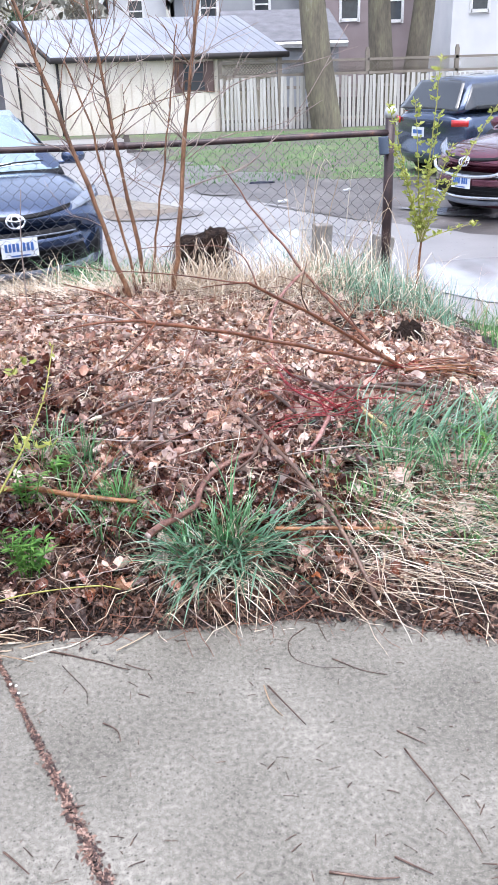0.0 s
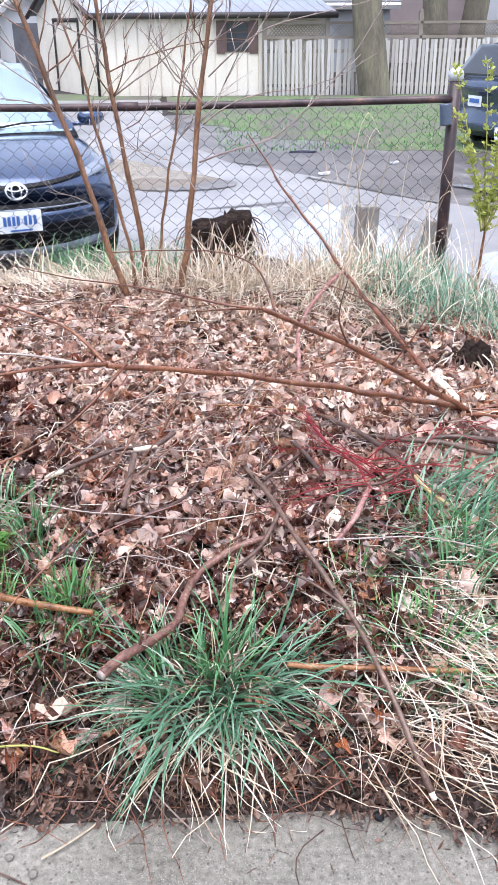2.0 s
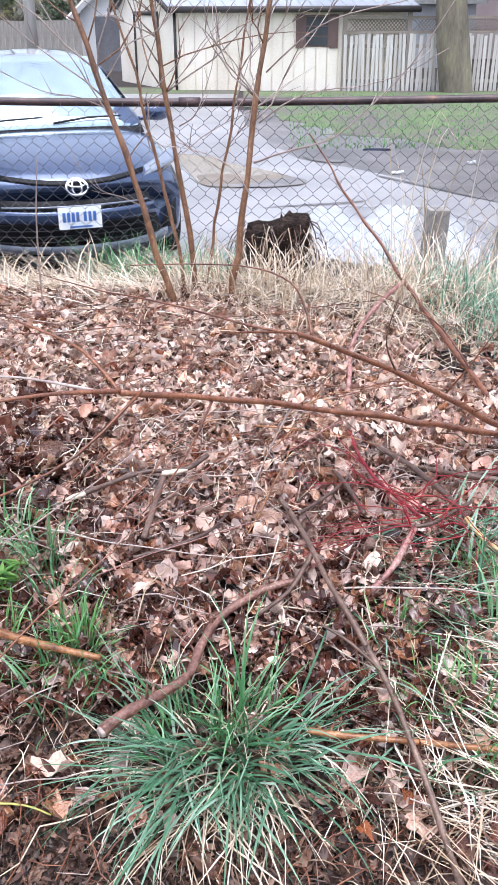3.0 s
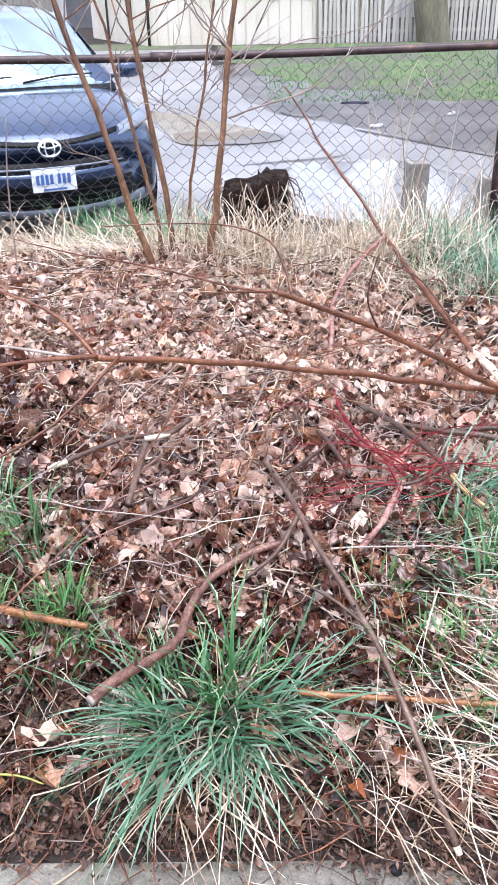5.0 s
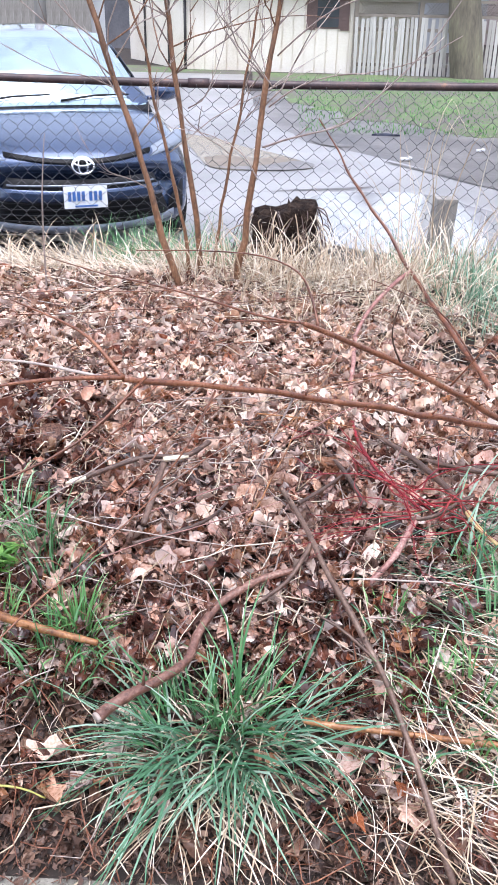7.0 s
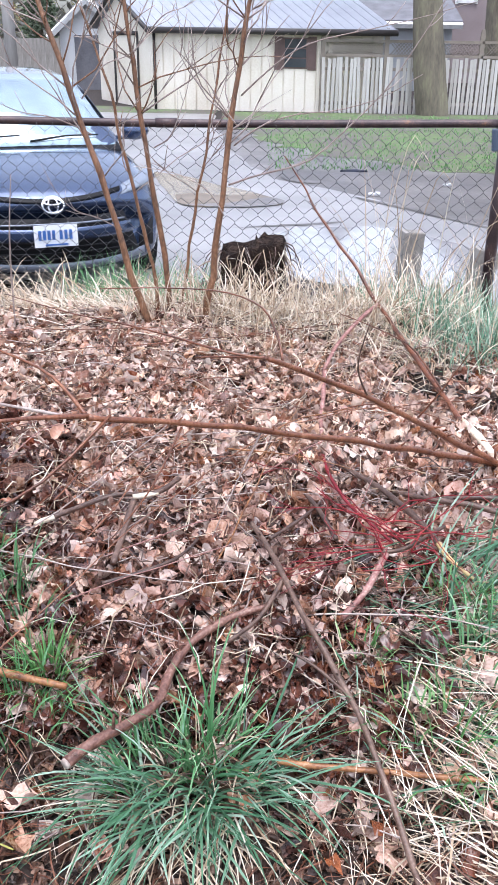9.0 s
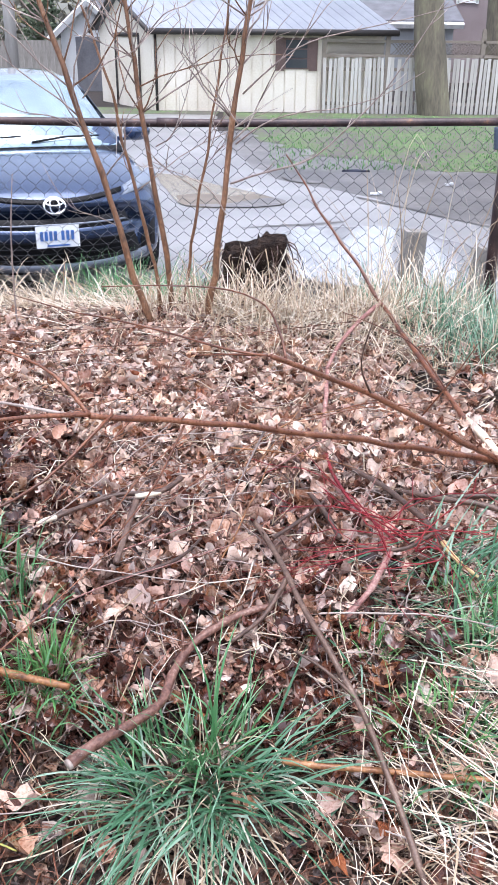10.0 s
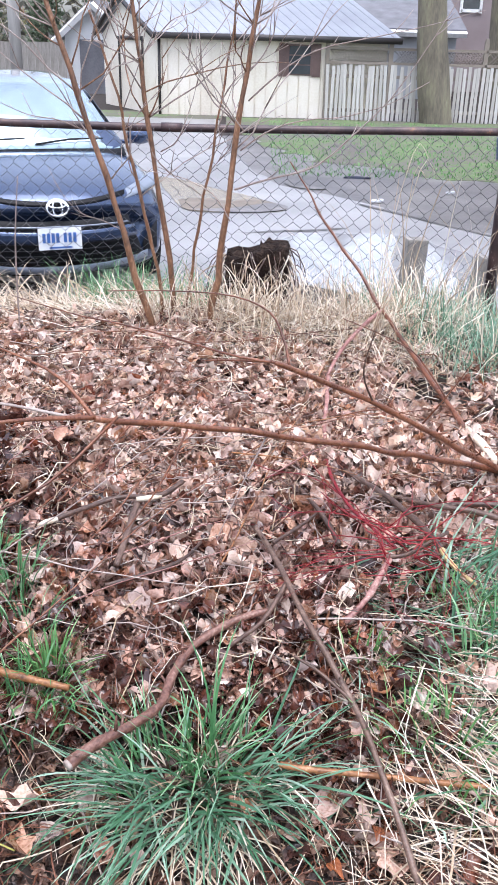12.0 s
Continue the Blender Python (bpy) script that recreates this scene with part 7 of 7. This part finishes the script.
def house(name, x0, x1, y0, y1, zb, ez, rz, wall_mat, roof_mat, label, windows=(), ridge="x", chim=False):
    """A gabled house with eaves, white trim and framed windows on its front."""
    t = tagged(empty(name, Matrix.Translation(((x0 + x1) / 2, y0, zb))), label, "house")
    o = Vector(((x0 + x1) / 2, y0, zb))
    L = lambda p: tuple(Vector(p) - o)
    xm, ym = (x0 + x1) / 2, (y0 + y1) / 2
    if ridge == "x":
        f = [(x0, y0, zb), (x1, y0, zb), (x1, y0, ez), (x0, y0, ez)]
        sidep = lambda x: [(x, y0 + 0.2, zb), (x, y1, zb), (x, y1, ez), (x, ym, rz - 0.1), (x, y0 + 0.2, ez)]
        r = [[(x0 - 0.3, y0 - 0.4, ez - 0.1), (x1 + 0.3, y0 - 0.4, ez - 0.1), (x1 + 0.3, ym, rz), (x0 - 0.3, ym, rz)], [(x0 - 0.3, y1 + 0.4, ez - 0.1), (x1 + 0.3, y1 + 0.4, ez - 0.1), (x1 + 0.3, ym + 0.02, rz), (x0 - 0.3, ym + 0.02, rz)]]
        rakes = [[(x0 - 0.3, y0 - 0.4, ez - 0.14), (x1 + 0.3, y0 - 0.4, ez - 0.14)]]
    else:
        f = [(x0, y0, zb), (x1, y0, zb), (x1, y0, ez), (xm, y0, rz - 0.1), (x0, y0, ez)]
        sidep = lambda x: [(x, y0 + 0.2, zb), (x, y1, zb), (x, y1, ez), (x, y0 + 0.2, ez)]
        r = [[(x0 - 0.35, y0 - 0.4, ez - 0.15), (x0 - 0.35, y1, ez - 0.15), (xm, y1, rz), (xm, y0 - 0.4, rz)], [(x1 + 0.35, y0 - 0.4, ez - 0.15), (x1 + 0.35, y1, ez - 0.15), (xm + 0.02, y1, rz), (xm + 0.02, y0 - 0.4, rz)]]
        rakes = [[(x0 - 0.35, y0 - 0.42, ez - 0.2), (xm, y0 - 0.42, rz - 0.06)], [(x1 + 0.35, y0 - 0.42, ez - 0.2), (xm, y0 - 0.42, rz - 0.06)]]
    prism("wall", [L(p) for p in f], (0, 0.18, 0), wall_mat, t)
    for x, s in ((x0, 1), (x1, -1)):
        prism("wall", [L(p) for p in sidep(x)], (0.18 * s, 0, 0), wall_mat, t)
    for q in r:
        prism("roof", [L(p) for p in q], (0, 0, 0.12), roof_mat, t)
    for a, b in rakes:
        sp = Soup()
        sp.tube([L(a), L(b)], [0.13, 0.13], 4)
        sp.make("trim", M_WHITETRIM, t, "white painted trim board", False)
    for wx, wz, w, h in windows:
        wd = empty("window")
        wd.parent = t
        bm = bmesh.new()
        for cx, cz, sx, sz in ((wx - w / 2, wz, 0.12, h + 0.2), (wx + w / 2, wz, 0.12, h + 0.2), (wx, wz - h / 2, w, 0.14), (wx, wz + h / 2, w, 0.14), (wx, wz, w, 0.07)):
            box(bm, *L((cx, y0 - 0.04, cz)), sx, 0.1, sz)
        part("window_frame", bm, M_WHITETRIM, wd, smooth=False)
        bm = bmesh.new()
        box(bm, *L((wx, y0 - 0.012, wz)), w - 0.02, 0.02, h - 0.02)
        part("pane", bm, M_PANE, wd, smooth=False)
    return t


M_WHITETRIM = plain("white_trim_paint", (0.78, 0.78, 0.77), 0.5)
M_MAUVEWALL = mat("mauve_grey_siding", [(0, (0.25, 0.20, 0.20)), (1, (0.34, 0.28, 0.28))], 1, 0.7, 0.1)
M_GREYWALL = mat("grey_siding", [(0, (0.28, 0.29, 0.30)), (1, (0.38, 0.39, 0.41))], 1, 0.7, 0.1)
M_WHITEWALL = mat("white_stucco", [(0, (0.66, 0.67, 0.68)), (1, (0.80, 0.80, 0.80))], 1, 0.8, 0.1)
M_SHINGLE = mat("dark_asphalt_shingles", [(0, (0.10, 0.10, 0.11)), (1, (0.20, 0.20, 0.22))], 2, 0.85, 0.3, 0, 15)
M_BROWNSHINGLE = mat("brown_shingles", [(0, (0.14, 0.10, 0.09)), (1, (0.24, 0.19, 0.17))], 2, 0.85, 0.3, 0, 15)
M_BRICK = mat("orange_brick", [(0, (0.26, 0.09, 0.05)), (1, (0.40, 0.17, 0.10))], 2, 0.85, 0.3, 0, 30)
house("house", 3.3, 7.6, 38, 46, -0.9, 1.9, 3.1, M_GREYWALL, M_SHINGLE, "low grey annexe with a dark shingle roof", ((4.5, 1.4, 0.7, 0.6),))
house("house", 1.2, 7.6, 48, 58, -0.9, 4.2, 7.2, M_GREYWALL, M_BROWNSHINGLE, "grey gabled house with white window trim", ((2.9, 3.6, 0.9, 1.3), (5.6, 3.7, 0.8, 1.2)), "y")
house("house", 7.9, 13.4, 45, 56, -0.9, 5.2, 8.2, M_MAUVEWALL, M_BROWNSHINGLE, "mauve-brown sided house with white windows", ((9.5, 3.7, 0.9, 1.8), (11.6, 3.6, 1.0, 1.8)), "y")
house("house", 13.0, 17.8, 40, 52, -0.9, 6.0, 8.5, M_WHITEWALL, M_SHINGLE, "white rendered house behind the fence", ((14.2, 3.6, 0.8, 1.4),), "y")
house("house", 18.0, 23.0, 39, 52, -0.9, 6.0, 8.5, M_BRICK, M_SHINGLE, "orange brick house beside the white one", ((20.0, 3.6, 0.9, 1.4),), "y")
house("house", -2.2, 0.8, 50, 60, -0.9, 4.2, 6.6, M_WHITEWALL, M_SHINGLE, "pale house far behind the garage", ((-0.8, 3.6, 0.8, 1.1),), "y")
house("shed", -7.45, -5.2, 36, 40, -0.75, 1.35, 2.5, M_WHITEWALL, M_SHINGLE, "small white garage with a grey door", (), "y")
bm = bmesh.new()
box(bm, -6.4, 35.97, 0.25, 1.0, 0.06, 2.0)
tagged(part("shed_door", bm, M_SHINGLE, None, "", False), "dark grey garage door", "door", kind="structure")
# grey board fence to the left
bf = tagged(empty("back_fence"), "old grey board fence behind the alley", "fence")
bm = bmesh.new()
box(bm, 0, 0, 0, 0.28, 0.03, 1.6)
me2 = bpy.data.meshes.new("board")
bm.to_mesh(me2)
bm.free()
me2.materials.append(M_GREYWOOD)
rnd = random.Random(8)
for k in range(80):
    ob = new("board", me2)
    ob.parent = bf
    ob.matrix_world = pose(-30 + k * 0.285, 35.5, 0.32 + rnd.uniform(-0.02, 0.02), 0, rnd.gauss(0, 0.5), 0)
# distant tree line closing the view
V, F = [], []
rnd = random.Random(55)
sp = Soup()
for k in range(2600):
    x, y = rnd.uniform(-70, 70), rnd.uniform(75, 95)
    leaf_cluster(sp, Vector((x, y, rnd.uniform(-0.5, 9 + 4 * noise.noise(Vector((x * 0.07, 0, 0)))))), rnd, 3, 1.5)
# Pale colour carries the haze; the air itself is clear.
tagged(sp.make("backdrop", mat("haze_paled_woods", [(0, (0.17, 0.165, 0.135)), (1, (0.36, 0.355, 0.30))], 0.3, 0.9, 0, 0, 3, rand=0.7)), "far tree line with haze put into its colour", "woods", kind="structure")

# ribbed sleeve hung on the fence post
bm = bmesh.new()
rings = [[((0.038 if j % 2 else 0.033) * math.cos(a), (0.038 if j % 2 else 0.033) * math.sin(a), 0.009 * j) for a in [2 * math.pi * i / 18 for i in range(18)]] for j in range(14)]
bm.free()
bm = loft(rings)
ob = tagged(part("ribbed_sleeve", bm, plain("blue_grey_rubber", (0.10, 0.13, 0.19), 0.5)), "blue-grey ribbed sleeve hung on the fence post", "sleeve")
ob.matrix_world = pose(1.392, 5.262, 0.92, 0, -6, 0)
